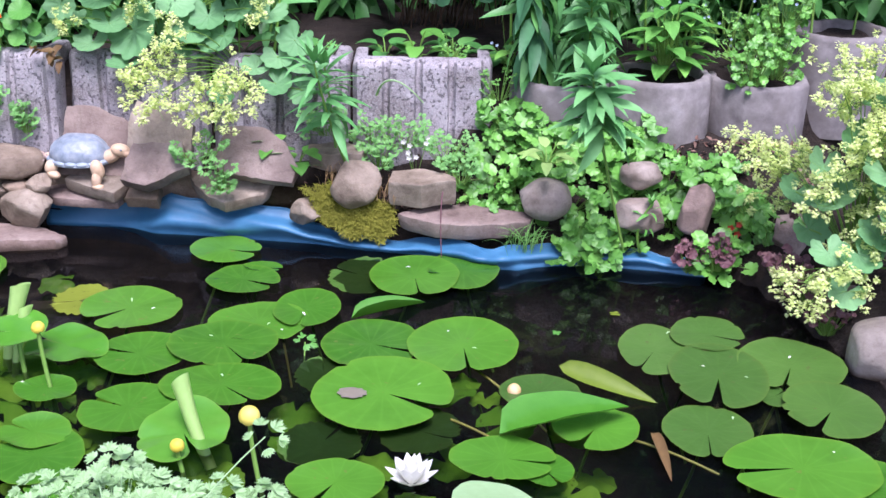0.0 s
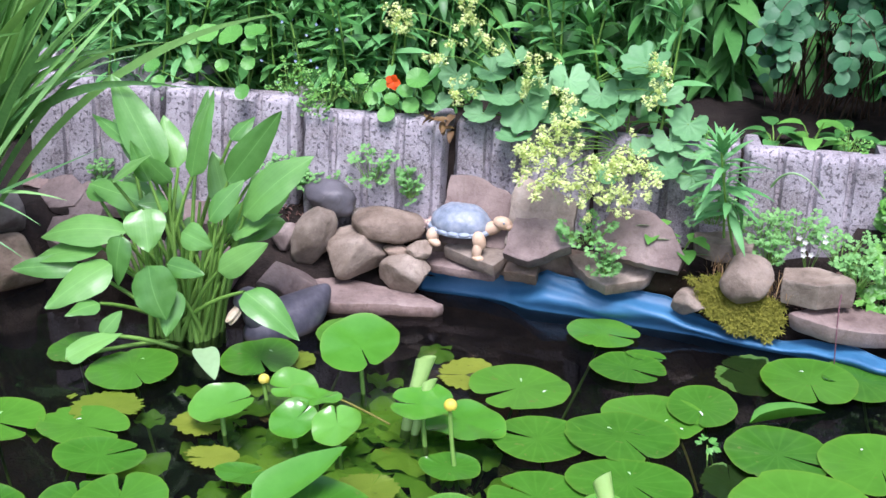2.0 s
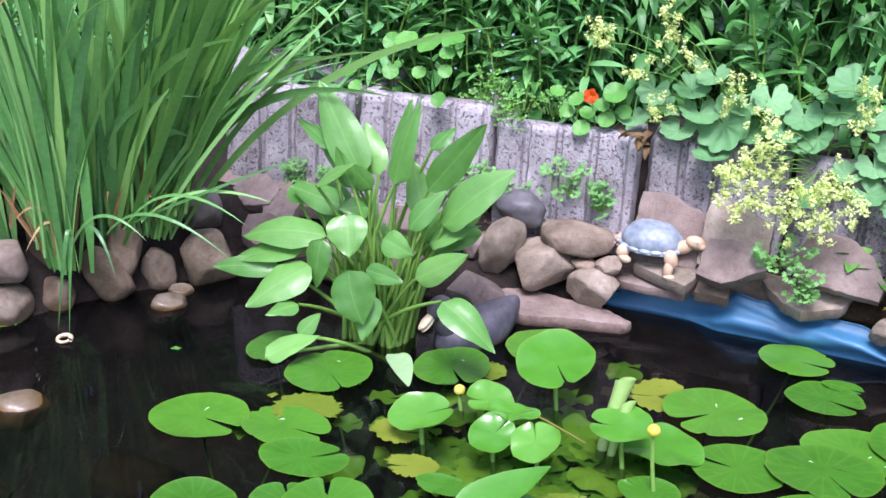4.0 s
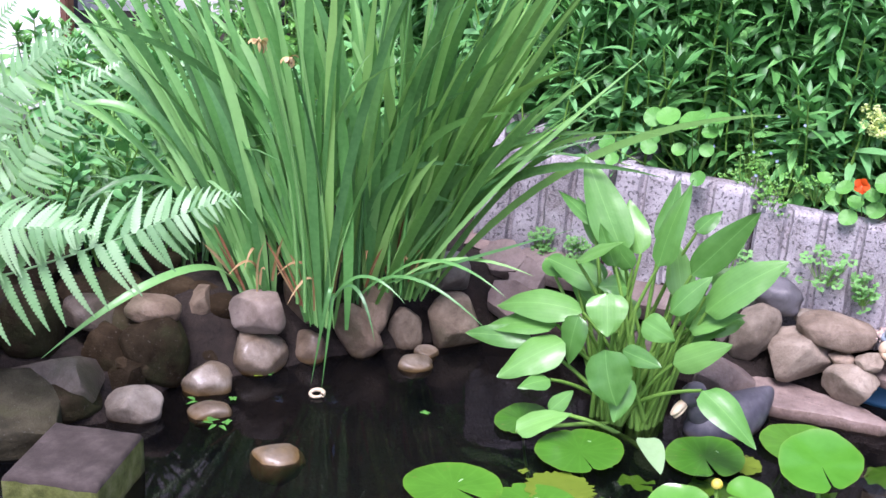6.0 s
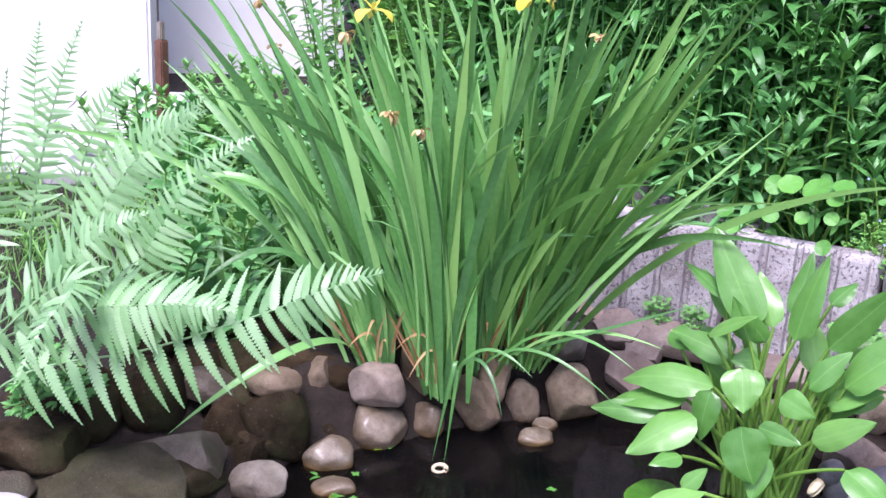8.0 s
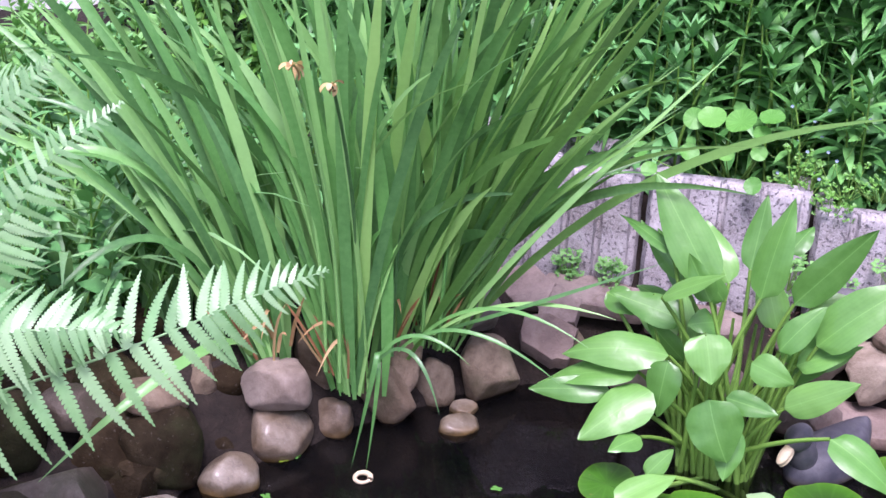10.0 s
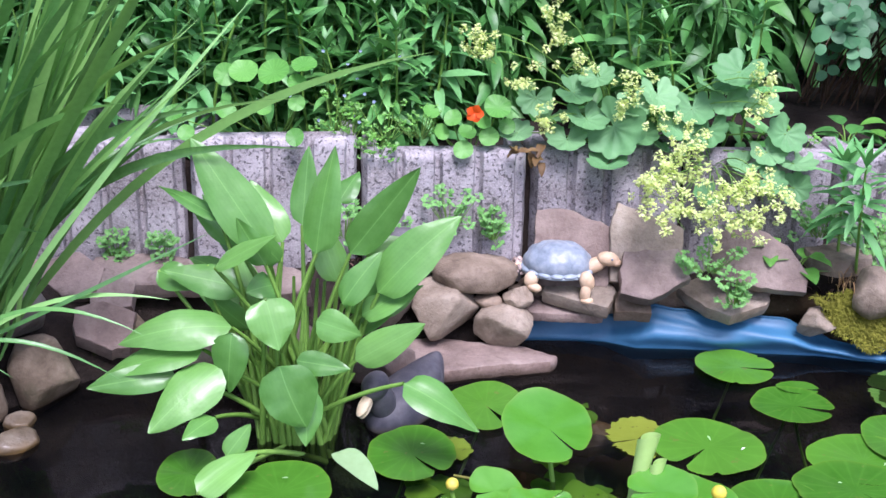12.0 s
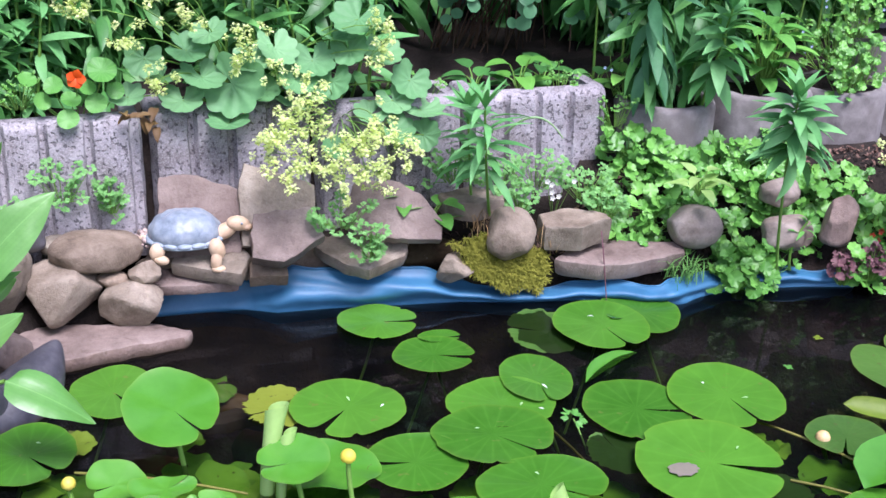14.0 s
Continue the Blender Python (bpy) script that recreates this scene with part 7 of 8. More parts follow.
# ---- creeping herbs on the bank ----
def cut_leaf(pile, tip, d, up, size, rg):
    """A flat divided leaf: five leaflets, each cut into blunt lobes."""
    d, up = Vector(d).normalized(), Vector(up)
    side = d.cross(up).normalized()
    for s, f, r in ((0, 0.9, 1.0), (-1, 0.45, 0.85), (1, 0.45, 0.85), (-0.85, -0.55, 0.7), (0.85, -0.55, 0.7)):
        out = (side * s + d * (f + 0.35)).normalized()
        c = tip + side * (s * size * 0.75) + d * (f * size * 0.75)
        across = out.cross(up).normalized()
        for e in (-0.9, -0.45, 0.0, 0.45, 0.9):
            pile.add(CUT_LOBE, frame_to(c - out * (0.3 * size), out + across * e + Vector((0, 0, rg.normal(0, 0.12))), up, roll=rg.normal(0, 0.25), s=size * r * (1.15 - 0.3 * abs(e))))


CUT_LOBE = blade(1.0, 0.34, P_OBOV, curl=0.35, fold=0.15, nu=4)


def herb_patch(name, label, category, spots, n, r0, r1, mat, seed, h=(0.0, 0.05), lobes=7, lobe=0.25, tilt=30):
    """Low plants, each a rosette of small lobed leaves."""
    rg = np.random.default_rng(seed)
    for sx, sy, sz, spread in spots:
        ob = thing(name, pose(sx, sy, sz), label, category, "creeping herbs on the bank")
        pile, st = Pile(), Pile()
        for k in range(n):
            a, q = rg.uniform(0, 6.28), spread * math.sqrt(rg.uniform())
            p = Vector((q * math.cos(a), q * math.sin(a) * 0.7, rg.uniform(*h) + 0.03 * (1 - q / spread)))
            if lobe > 0.8:
                if k % 2:
                    continue
                d = Vector((p.x * 1.2, p.y - 0.04, rg.uniform(-0.01, 0.05)))
                cut_leaf(pile, p, d, (rg.normal(0, 0.25), -0.7, 1), rg.uniform(r0, r1) * 0.78, rg)
                st.add(tube([(p.x * 0.3, p.y * 0.3, -0.03), tuple(p)], 0.0014, 0.001, 4), Matrix())
                continue
            add_any(pile, disc(*(2 * (rg.uniform(r0, r1),)), notch=0.12, lobes=lobes, lobe=lobe, nr=3, na=27, cup=0.007 * rg.uniform(-0.4, 1.2), pleat=0.0012, wave=0.004, seed=k), Matrix.Translation(p) @ pose(0, 0, 0, tilt + rg.normal(0, 22), rg.normal(0, 24), 0) @ pose(0, 0, 0, 0, 0, rg.uniform(0, 360)))
            st.add(tube([(p.x * 0.3, p.y * 0.3, -0.03), tuple(p)], 0.0014, 0.001, 4), Matrix())
        tagged(part("foliage", pile.mesh("foliage", mat), ob), kind="stuff")
        tagged(part("fine_stalk", st.mesh("fine_stalk", M_STALK), ob), kind="stuff")


def bank(x, y):
    return max(ground_z(x, y), 0.06)


herb_patch("ground_herb", "low bright green herb with rounded toothed leaves creeping over the bank", "herb",
           [(x, y, bank(x, y) + dz, 0.10) for x, y, dz in ((1.36, 3.62, 0.04), (1.46, 3.60, 0.06), (1.58, 3.58, 0.06), (1.70, 3.60, 0.06), (1.36, 3.53, 0.02), (1.52, 3.50, 0.04), (1.60, 3.40, 0.02), (1.57, 3.37, 0.0),
                                                           (1.82, 3.56, 0.05), (1.92, 3.54, 0.03), (1.98, 3.46, 0.04), (1.28, 3.58, 0.03), (1.66, 3.38, 0.0), (1.97, 3.33, 0.02), (2.06, 3.42, 0.02), (1.44, 3.66, 0.05), (1.28, 3.50, 0.01), (1.74, 3.64, 0.05), (1.60, 3.64, 0.05), (1.98, 3.56, 0.0), (1.70, 3.53, 0.05), (2.10, 3.38, 0.02), (1.44, 3.55, 0.04), (1.33, 3.66, 0.07), (1.84, 3.48, 0.03))], 44, 0.012, 0.027, M_HERB, 41, h=(-0.07, 0.045), lobe=0.22, lobes=9, tilt=30)
herb_patch("lacy_herb", "lacy bright green corydalis tuft growing from a joint", "herb",
           [(-0.27, 3.52, 0.36, 0.075), (-0.15, 3.54, 0.31, 0.035), (0.43, 3.42, 0.28, 0.085), (0.50, 3.37, 0.21, 0.045), (0.92, 3.60, 0.30, 0.09), (1.02, 3.58, 0.30, 0.09), (1.15, 3.55, 0.27, 0.09), (1.20, 3.50, 0.22, 0.07), (0.78, 3.60, 0.32, 0.08), (-0.56, 3.50, 0.32, 0.08), (-0.45, 3.52, 0.28, 0.06), (0.95, 3.52, 0.25, 0.06), (-1.05, 3.46, 0.24, 0.04), (-1.18, 3.46, 0.25, 0.04)],
           46, 0.013, 0.024, M_LACY, 43, h=(-0.04, 0.05), lobes=5, lobe=0.9)
herb_patch("small_herb", "sprawling small-leaved herb along the top of the wall", "herb",
           [(-0.55, 3.62, 0.56, 0.09), (-0.45, 3.62, 0.57, 0.09), (-0.36, 3.64, 0.57, 0.09), (-0.48, 3.58, 0.52, 0.06), (-0.60, 3.66, 0.58, 0.08), (0.72, 3.74, 0.50, 0.07), (1.14, 3.78, 0.50, 0.05), (1.30, 3.72, 0.42, 0.07), (2.05, 3.86, 0.53, 0.09), (2.15, 3.86, 0.54, 0.09), (2.0, 3.95, 0.60, 0.1), ],
           40, 0.008, 0.016, M_HERB, 44, h=(-0.04, 0.06), lobes=3, lobe=0.9)
herb_patch("ring_herb", "sprawling small-leaved forget-me-not plant spilling over a planter ring", "herb",
           [(2.06, 3.74, 0.47, 0.07), (2.14, 3.80, 0.50, 0.09), (2.10, 3.90, 0.55, 0.10), (2.17, 3.90, 0.62, 0.08)],
           46, 0.008, 0.017, M_HERB, 46, h=(-0.04, 0.10), lobes=3, lobe=0.1, tilt=40)
herb_patch("bugle", "low bugle plant with dark purple-brown leaves at the water's edge", "herb",
           [(2.12, 3.20, 0.08, 0.07), (2.17, 3.10, 0.07, 0.07), (1.95, 3.29, 0.07, 0.05), (1.88, 3.31, 0.05, 0.05), (2.20, 2.96, 0.05, 0.06), (2.2, 3.3, 0.22, 0.06)],
           40, 0.007, 0.016, M_PURPLE, 45, lobes=3, lobe=0.15)


herb_patch("cow_parsley", "lacy dark green parsley-like leaves in the shade of the fern", "herb",
           [(-2.16, 1.74, 0.30, 0.07), (-2.10, 1.84, 0.30, 0.07), (-2.22, 1.86, 0.30, 0.07)],
           22, 0.030, 0.052, M_BED, 49, h=(-0.05, 0.06), lobes=5, lobe=0.9)


def leaf_litter():
    """Dry reddish leaf scraps lying on the soil of the bank."""
    rg = np.random.default_rng(48)
    p = Pile()
    protos = [blade(0.022, 0.010, P_OVATE, curl=c, fold=f, nu=3) for c, f in ((0.8, 0.4), (1.4, 0.2), (0.3, 0.5))]
    for k in range(2600):
        x = rg.uniform(-0.6, 2.35)
        y = rg.uniform(3.46, 3.60) + (0.06 if x > 1.3 else 0.0)
        if ground_z(x, y) < 0.06:
            continue
        p.add(protos[k % 3], frame_to((x, y, ground_z(x, y) + rg.uniform(0.002, 0.016)), (rg.normal(), rg.normal(), rg.normal(0, 0.3)), (rg.normal(0, 0.3), rg.normal(0, 0.3), 1), s=rg.uniform(0.4, 1.2)))
    tagged(new("leaf_litter", p.mesh("leaf_litter", M_LITTER)), "dry reddish-brown leaf scraps on the soil of the bank", "leaf litter", kind="stuff")


leaf_litter()


def heart_leaf_plant(x, y, z, n, L, W, label, seed, mat=M_HERB, name="leafy_plant", up=0.5, category="leafy plant"):
    """A rosette of stalked oval leaves."""
    rg = np.random.default_rng(seed)
    ob = thing(name, pose(x, y, z), label, category, "leafy plants")
    for k in range(n):
        a = k * 2.4 + rg.normal(0, 0.2)
        h = up * L * (0.4 + 1.6 * (k / n))
        p = Vector((0.35 * L * math.cos(a), 0.35 * L * math.sin(a), h))
        V, F = blade(L * rg.uniform(0.8, 1.15), W, P_OVATE, curl=0.7, fold=0.25, nu=6)
        part("leaf", mesh_of("leaf", V, F, mat), ob, m=frame_to(p, (math.cos(a), math.sin(a), 0.5 - 0.2 * (k % 3)), (0, 0, 1)))
        part("leaf_stalk", mesh_of("leaf_stalk", *tube([(0, 0, 0), tuple(p * 0.6 + Vector((0, 0, 0.01))), tuple(p)], 0.003, 0.002, 5), M_STALK), ob)


heart_leaf_plant(1.455, 3.44, 0.27, 9, 0.078, 0.034, "small pale yellow-green seedling among the herbs", 3, M_ROLL)
heart_leaf_plant(1.80, 3.79, 0.45, 30, 0.105, 0.052, "leafy rosette with spoon-shaped leaves growing in a planter ring", 4, M_NAST, up=1.15)
heart_leaf_plant(1.86, 3.84, 0.45, 16, 0.095, 0.048, "second leafy rosette growing in the same planter ring", 14, M_HERB, up=1.0)
heart_leaf_plant(0.70, 3.52, 0.20, 6, 0.08, 0.06, "heart-leaved seedling between the slabs", 5, M_HERB)
heart_leaf_plant(0.62, 3.53, 0.24, 5, 0.06, 0.045, "heart-leaved seedling between the slabs", 6, M_HERB)
heart_leaf_plant(1.03, 3.84, 0.47, 6, 0.085, 0.06, "broad-leaved weed behind the wall", 7, M_HERB, up=0.7)
for k, (hx, hy) in enumerate(((0.64, 3.90), (0.92, 3.92), (1.14, 3.94), (1.30, 3.90))):
    heart_leaf_plant(hx, hy, 0.45, 6 + k % 3, 0.07 + 0.008 * (k % 3), 0.055, "low broad-leaved weed in the shade behind the wall", 40 + k, M_BED)
heart_leaf_plant(1.36, 3.82, 0.44, 9, 0.10, 0.05, "leafy weed growing in a planter ring", 12, M_HERB)
heart_leaf_plant(-1.02, 3.80, 0.52, 9, 0.11, 0.06, "large-leaved seedling in the bed", 13, M_BEDL, up=1.2)


def shoots():
    rg = np.random.default_rng(61)

    def one(x, y, z, h, lean, n, L, W, mat, label, droop=0.3, name="young_shoot", low=0.45, fwd=-0.02):
        plant(name, pose(x, y, z), label, "shoot", "tall shoots", (mat, M_STALK), [dict(base_=(0, 0, 0), top=(lean, fwd, h), n=n, L=L, W=W, prof=P_LANCE, rg=rg, droop=droop, low=low, tuft=8, spiral=1.1, curl=0.8)])
    one(0.86, 3.50, 0.22, 0.36, -0.07, 30, 0.16, 0.029, M_BEDL, "young goldenrod shoot with drooping narrow leaves before the wall", 0.5, fwd=-0.14)
    one(0.82, 3.54, 0.22, 0.31, -0.03, 24, 0.15, 0.034, M_BEDL, "young goldenrod shoot with drooping narrow leaves before the wall", 0.4)
    one(1.69, 3.36, 0.06, 0.57, -0.13, 60, 0.165, 0.046, M_BEDL, "tall single shoot with a whorl of long leaves over the herbs", 0.8, low=0.70, fwd=-0.19)
    one(1.74, 3.37, 0.05, 0.16, 0.02, 12, 0.06, 0.014, M_NAST, "small pale shoot at the water's edge", 0.3)
    for k, (x, y, z) in enumerate(((1.42, 3.78, 0.44), (1.50, 3.82, 0.44), (1.55, 3.76, 0.44), (1.58, 3.90, 0.46))):
        one(x, y, z, 0.38 + 0.06 * k, -0.03 + 0.03 * k, 36, 0.19, 0.04, M_BEDL if k % 2 else M_BED, "leafy stem with long drooping leaves in a planter ring", 0.9, low=0.08)
    for k in range(7):
        one(1.9 + 0.13 * k, 4.02 + 0.05 * (k % 3), 0.46, 0.45 + 0.08 * (k % 4), 0.02, 24, 0.13, 0.05, M_BED, "leafy stem behind the planter rings", 0.4)
    one(1.56, 3.70, 0.44, 0.33, 0.0, 34, 0.15, 0.05, M_BEDL, "blue-green shoot with whorls of drooping leaves in a planter ring", 0.5, low=0.35, fwd=-0.12)
    one(1.42, 3.74, 0.44, 0.42, -0.05, 30, 0.20, 0.048, M_BLUE, "blue-green stem with long drooping leaves in a planter ring", 1.0, low=0.3)
    for k in range(5):
        one(1.32 + 0.11 * k, 3.98 + 0.04 * (k % 2), 0.46, 0.55 + 0.06 * (k % 3), -0.03, 26, 0.17, 0.042, M_BED, "leafy stem with long drooping leaves behind the planter rings", 0.8)


shoots()


def round_leaf_shrub():
    rg = np.random.default_rng(71)
    ob = thing("snowberry_shrub", pose(1.06, 4.42, 0.44), "blue-green shrub with small round leaves on arching twigs", "shrub")
    pl, ps = Pile(), Pile()
    proto = [blade(0.052, 0.046, P_ROUND, curl=0.3, fold=0.12, nu=7), blade(0.064, 0.054, P_ROUND, curl=0.5, fold=0.18, nu=7)]
    for j in range(50):
        b = Vector((0.12 * rg.normal(), 0.06 * rg.normal(), 0))
        low = j % 3 == 0
        top = Vector((rg.uniform(-0.26, 0.34) if low else rg.uniform(-0.24, 0.50), rg.uniform(-0.50, -0.34) if low else rg.uniform(-0.5, 0.1), rg.uniform(0.18, 0.36) if low else rg.uniform(0.34, 1.05)))
        ctrl = b.lerp(top, 0.55) + Vector((0, 0, 0.42))
        P = bez(b, ctrl, top, 14)
        ps.add(tube(P, 0.0030, 0.0012, 5), Matrix())
        for k in range(6, 15):
            for s in (-1, 1):
                if rg.uniform() < 0.3:
                    continue
                d = (P[k] - P[k - 1]).normalized()
                side = d.cross(Vector((0, 0, 1))) * s + Vector((rg.normal(0, 0.3), -0.35 + rg.normal(0, 0.25), rg.normal(-0.15, 0.4))) + d * 0.3
                pl.add(proto[k % 2], frame_to(P[k], side, (rg.normal(0, 0.4), -0.9, 0.8), s=rg.uniform(0.7, 1.15)))
    part("foliage", pl.mesh("foliage", M_BLUE), ob)
    tagged(part("twig", ps.mesh("twig", M_TWIG), ob), kind="stuff")


round_leaf_shrub()


def flecks(name, spots, n, mat, label, r, seed, spread=0.05):
    rg = np.random.default_rng(seed)
    for x, y, z in spots:
        p = Pile()
        st = Pile()
        ob = thing(name, pose(x, y, z), label, "flowers", "small wild flowers")
        for k in range(n):
            c = Vector(rg.normal(size=3)) * spread
            for j in range(5):
                a = j * 1.257
                p.add(blade(r, r * 0.9, P_OBOV, curl=0.3, nu=2), frame_to(c, (math.cos(a), -0.5, math.sin(a)), (0, -1, 0)))
            st.add(tube([(0, 0.02, -0.12), tuple(c)], 0.001, 0.0007, 4), Matrix())
        tagged(part("blossom", p.mesh("blossom", mat), ob), kind="stuff")
        tagged(part("fine_stem", st.mesh("fine_stem", M_STALK), ob), kind="stuff")


flecks("forget_me_not", [(2.16, 3.90, 0.68), (2.04, 3.92, 0.62), (-0.50, 3.66, 0.66), (-0.62, 3.72, 0.70), (1.32, 3.78, 0.58), (1.9, 3.95, 0.62)], 7, M_SKYBLUE, "sparse pale blue forget-me-not flowers", 0.006, 81, 0.06)
flecks("white_blossom", [(1.06, 3.52, 0.295)], 7, M_WHITE, "small cluster of cream white blossoms", 0.010, 82, 0.02)
flecks("red_leaflet", [(2.01, 3.38, 0.14)], 3, M_RED, "small red strawberry-like leaflet", 0.013, 83, 0.012)


def moss_clump():
    rg = np.random.default_rng(91)
    p = Pile()
    proto = blade(0.016, 0.0028, P_LANCE, curl=0.5, fold=0.2, nu=2)
    for k in range(15000):
        u, v = rg.uniform(-1.1, 1.1), rg.uniform(-1.1, 1.1)
        if u * u + v * v > 1 + 0.35 * math.sin(9 * u + 4 * v) * math.cos(7 * v):
            continue
        x = 0.88 + u * 0.13 - 0.02 * v
        z = 0.122 + v * 0.072 - 0.025 * u
        y = 3.378 + 0.025 * (v + 1) + 0.02 * u * u + 0.006 * rg.normal()
        p.add(proto, frame_to((x, y, z), (rg.normal(0, 0.7), -0.7 + rg.normal(0, 0.4), rg.normal(0.2, 0.6)), (0, -0.5, 1), s=rg.uniform(0.6, 1.3)))
    tagged(new("moss_cushion", p.mesh("moss_cushion", M_MOSS)), "shaggy yellow-olive moss cushion hanging down to the liner", "moss", kind="stuff")
    stone(0.87, 3.45, 0.03, 0.27, 0.08, 0.13, 4, M_STONE_M, "earthy stone core under the moss cushion", seed=92, cuts=1)


moss_clump()


def grass_tuft(x, y, z, n, h, w, mat, label, seed, out=0.7, name="grass_tuft", spread=0.03):
    rg = np.random.default_rng(seed)
    p, blades = Pile(), []
    for k in range(n):
        a = rg.uniform(0, 6.28)
        L = h * rg.uniform(0.6, 1.2)
        b = Vector((spread * rg.normal(), spread * rg.normal(), 0))
        P = bez(b, b + Vector((0.1 * L * math.cos(a), 0.1 * L * math.sin(a), 0.75 * L)), b + Vector((out * L * math.cos(a), out * L * math.sin(a), rg.uniform(0.4, 0.95) * L)), 7)
        R = ribbon(P, w * rg.uniform(0.7, 1.2))
        if name == "daylily_tuft":
            blades.append(R)
        else:
            p.add(R, Matrix())
    if not blades:
        thing(name, pose(x, y, z), label, "grass", "grass tufts", "stuff", me=p.mesh(name, mat))
        return
    ob = thing(name, pose(x, y, z), label, "grass", "daylily tufts")
    for V, F in blades:
        part("blade", mesh_of("blade", V, F, mat), ob)


grass_tuft(1.40, 3.37, 0.05, 60, 0.085, 0.003, M_GRASS, "fine pale grass tuft hanging over the liner", 1, out=0.9)
grass_tuft(0.84, 3.47, 0.20, 50, 0.06, 0.002, M_DRY, "dry brown moss stalks beside a stone", 2, out=0.5)
grass_tuft(0.98, 3.43, 0.16, 36, 0.07, 0.002, M_DRY, "dry brown moss stalks beside a stone", 3, out=0.5)


def left_bank():
    rg = np.random.default_rng(95)
    k = 0
    for x, y in ((-2.25, 2.75), (-2.4, 2.95), (-2.2, 3.1), (-2.55, 3.2), (-2.75, 2.95), (-2.9, 3.3), (-2.35, 3.4), (-3.1, 3.0), (-3.2, 3.5), (-2.7, 3.6), (-3.4, 3.2), (-3.5, 3.8), (-3.0, 3.9), (-3.8, 3.5), (-2.1, 2.85), (-2.5, 2.7), (-3.3, 2.7), (-3.7, 2.9), (-4.1, 3.2), (-2.15, 3.35)):
        grass_tuft(x, y, ground_z(x, y) - 0.01, 55, rg.uniform(0.26, 0.46) * (0.4 if x < -2.95 else 0.85), 0.011, M_GRASS, "tuft of long garden grass on the bank", 100 + k, out=0.6, spread=0.08)
        k += 1
    for j, (x, y) in enumerate(((-2.10, 2.72), (-2.24, 2.58), (-2.34, 2.78))):
        grass_tuft(x, y, ground_z(x, y) - 0.01, 24, 0.62 - 0.08 * j, 0.024, M_ARCH, "broad-bladed arching tuft beside the irises", 140 + j, out=0.85, spread=0.04, name="daylily_tuft")
    src = []
    for j in range(3):
        st = [dict(base_=(rg.normal(0, 0.05), rg.normal(0, 0.05), 0), top=(rg.normal(0, 0.1), rg.normal(0, 0.1), rg.uniform(0.3, 0.55)), n=16, L=0.10, W=0.05, prof=P_OVATE, rg=rg, droop=0.2) for _ in range(5)]
        src.append(plant("leafy_weed", pose(-2.1 - 0.3 * j, 2.95 + 0.2 * j, 0.2), "leafy green weeds on the grassy bank", "weed", "weeds on the bank", (M_BEDL, M_STALK), st))
    for i, (x, y) in enumerate(((-2.3, 2.85), (-2.5, 3.05), (-2.7, 3.4), (-2.3, 3.25), (-2.9, 3.1), (-3.1, 3.6), (-3.5, 3.5), (-2.0, 3.3), (-2.05, 3.0), (-3.3, 4.1), (-2.7, 4.0), (-2.4, 3.7), (-2.2, 2.5), (-2.35, 2.45))):
        copy_thing(src[i % 3], pose(x, y, ground_z(x, y) - 0.02, 0, 0, rg.uniform(0, 360)))


left_bank()


def corner_shrubs():
    """Light green small-leaved shrubs and tall weeds between the irises and the corner of the house."""
    rg = np.random.default_rng(97)
    src = []
    for j in range(3):
        st = [dict(base_=(rg.normal(0, 0.06), rg.normal(0, 0.06), 0), top=(rg.normal(0, 0.2), rg.normal(0, 0.2), rg.uniform(0.75, 1.45)), n=46, L=0.085, W=0.046, prof=P_OVATE, rg=rg, droop=0.15, low=0.02, tuft=6) for _ in range(9)]
        src.append(plant("garden_shrub", pose(-3.62 + 0.26 * j, 4.86 + 0.02 * j, 0.2), "light green small-leaved shrub near the corner of the house", "shrub", "shrubs near the house", (M_LACY if j != 1 else M_HERB, M_STALK), st))
    for i, (x, y) in enumerate(((-3.42, 5.15), (-2.92, 4.80), (-3.10, 5.2), (-2.75, 5.0), (-3.66, 5.35))):
        copy_thing(src[i % 3], pose(x, y, 0.2, 0, 0, rg.uniform(0, 360)))
    low = []
    for j in range(2):
        st = [dict(base_=(rg.normal(0, 0.06), rg.normal(0, 0.06), 0), top=(rg.normal(0, 0.14), rg.normal(0, 0.14), rg.uniform(0.2, 0.42)), n=18, L=0.11, W=0.05, prof=P_OVATE, rg=rg, droop=0.2, low=0.02) for _ in range(7)]
        low.append(plant("leafy_weed", pose(-3.85 + 0.3 * j, 4.2 + 0.1 * j, 0.19), "leafy green weeds in the rough grass near the house", "weed", "weeds on the bank", (M_LACY, M_STALK), st))
    for i, (x, y) in enumerate(((-3.72, 4.05), (-3.95, 4.42), (-3.70, 4.45), (-3.45, 4.1), (-3.3, 4.5), (-3.55, 3.8), (-4.1, 4.62), (-3.05, 4.35), (-3.8, 3.7), (-4.0, 3.85))):
        copy_thing(low[i % 2], pose(x, y, ground_z(x, y) - 0.02, 0, 0, rg.uniform(0, 360)))


corner_shrubs()


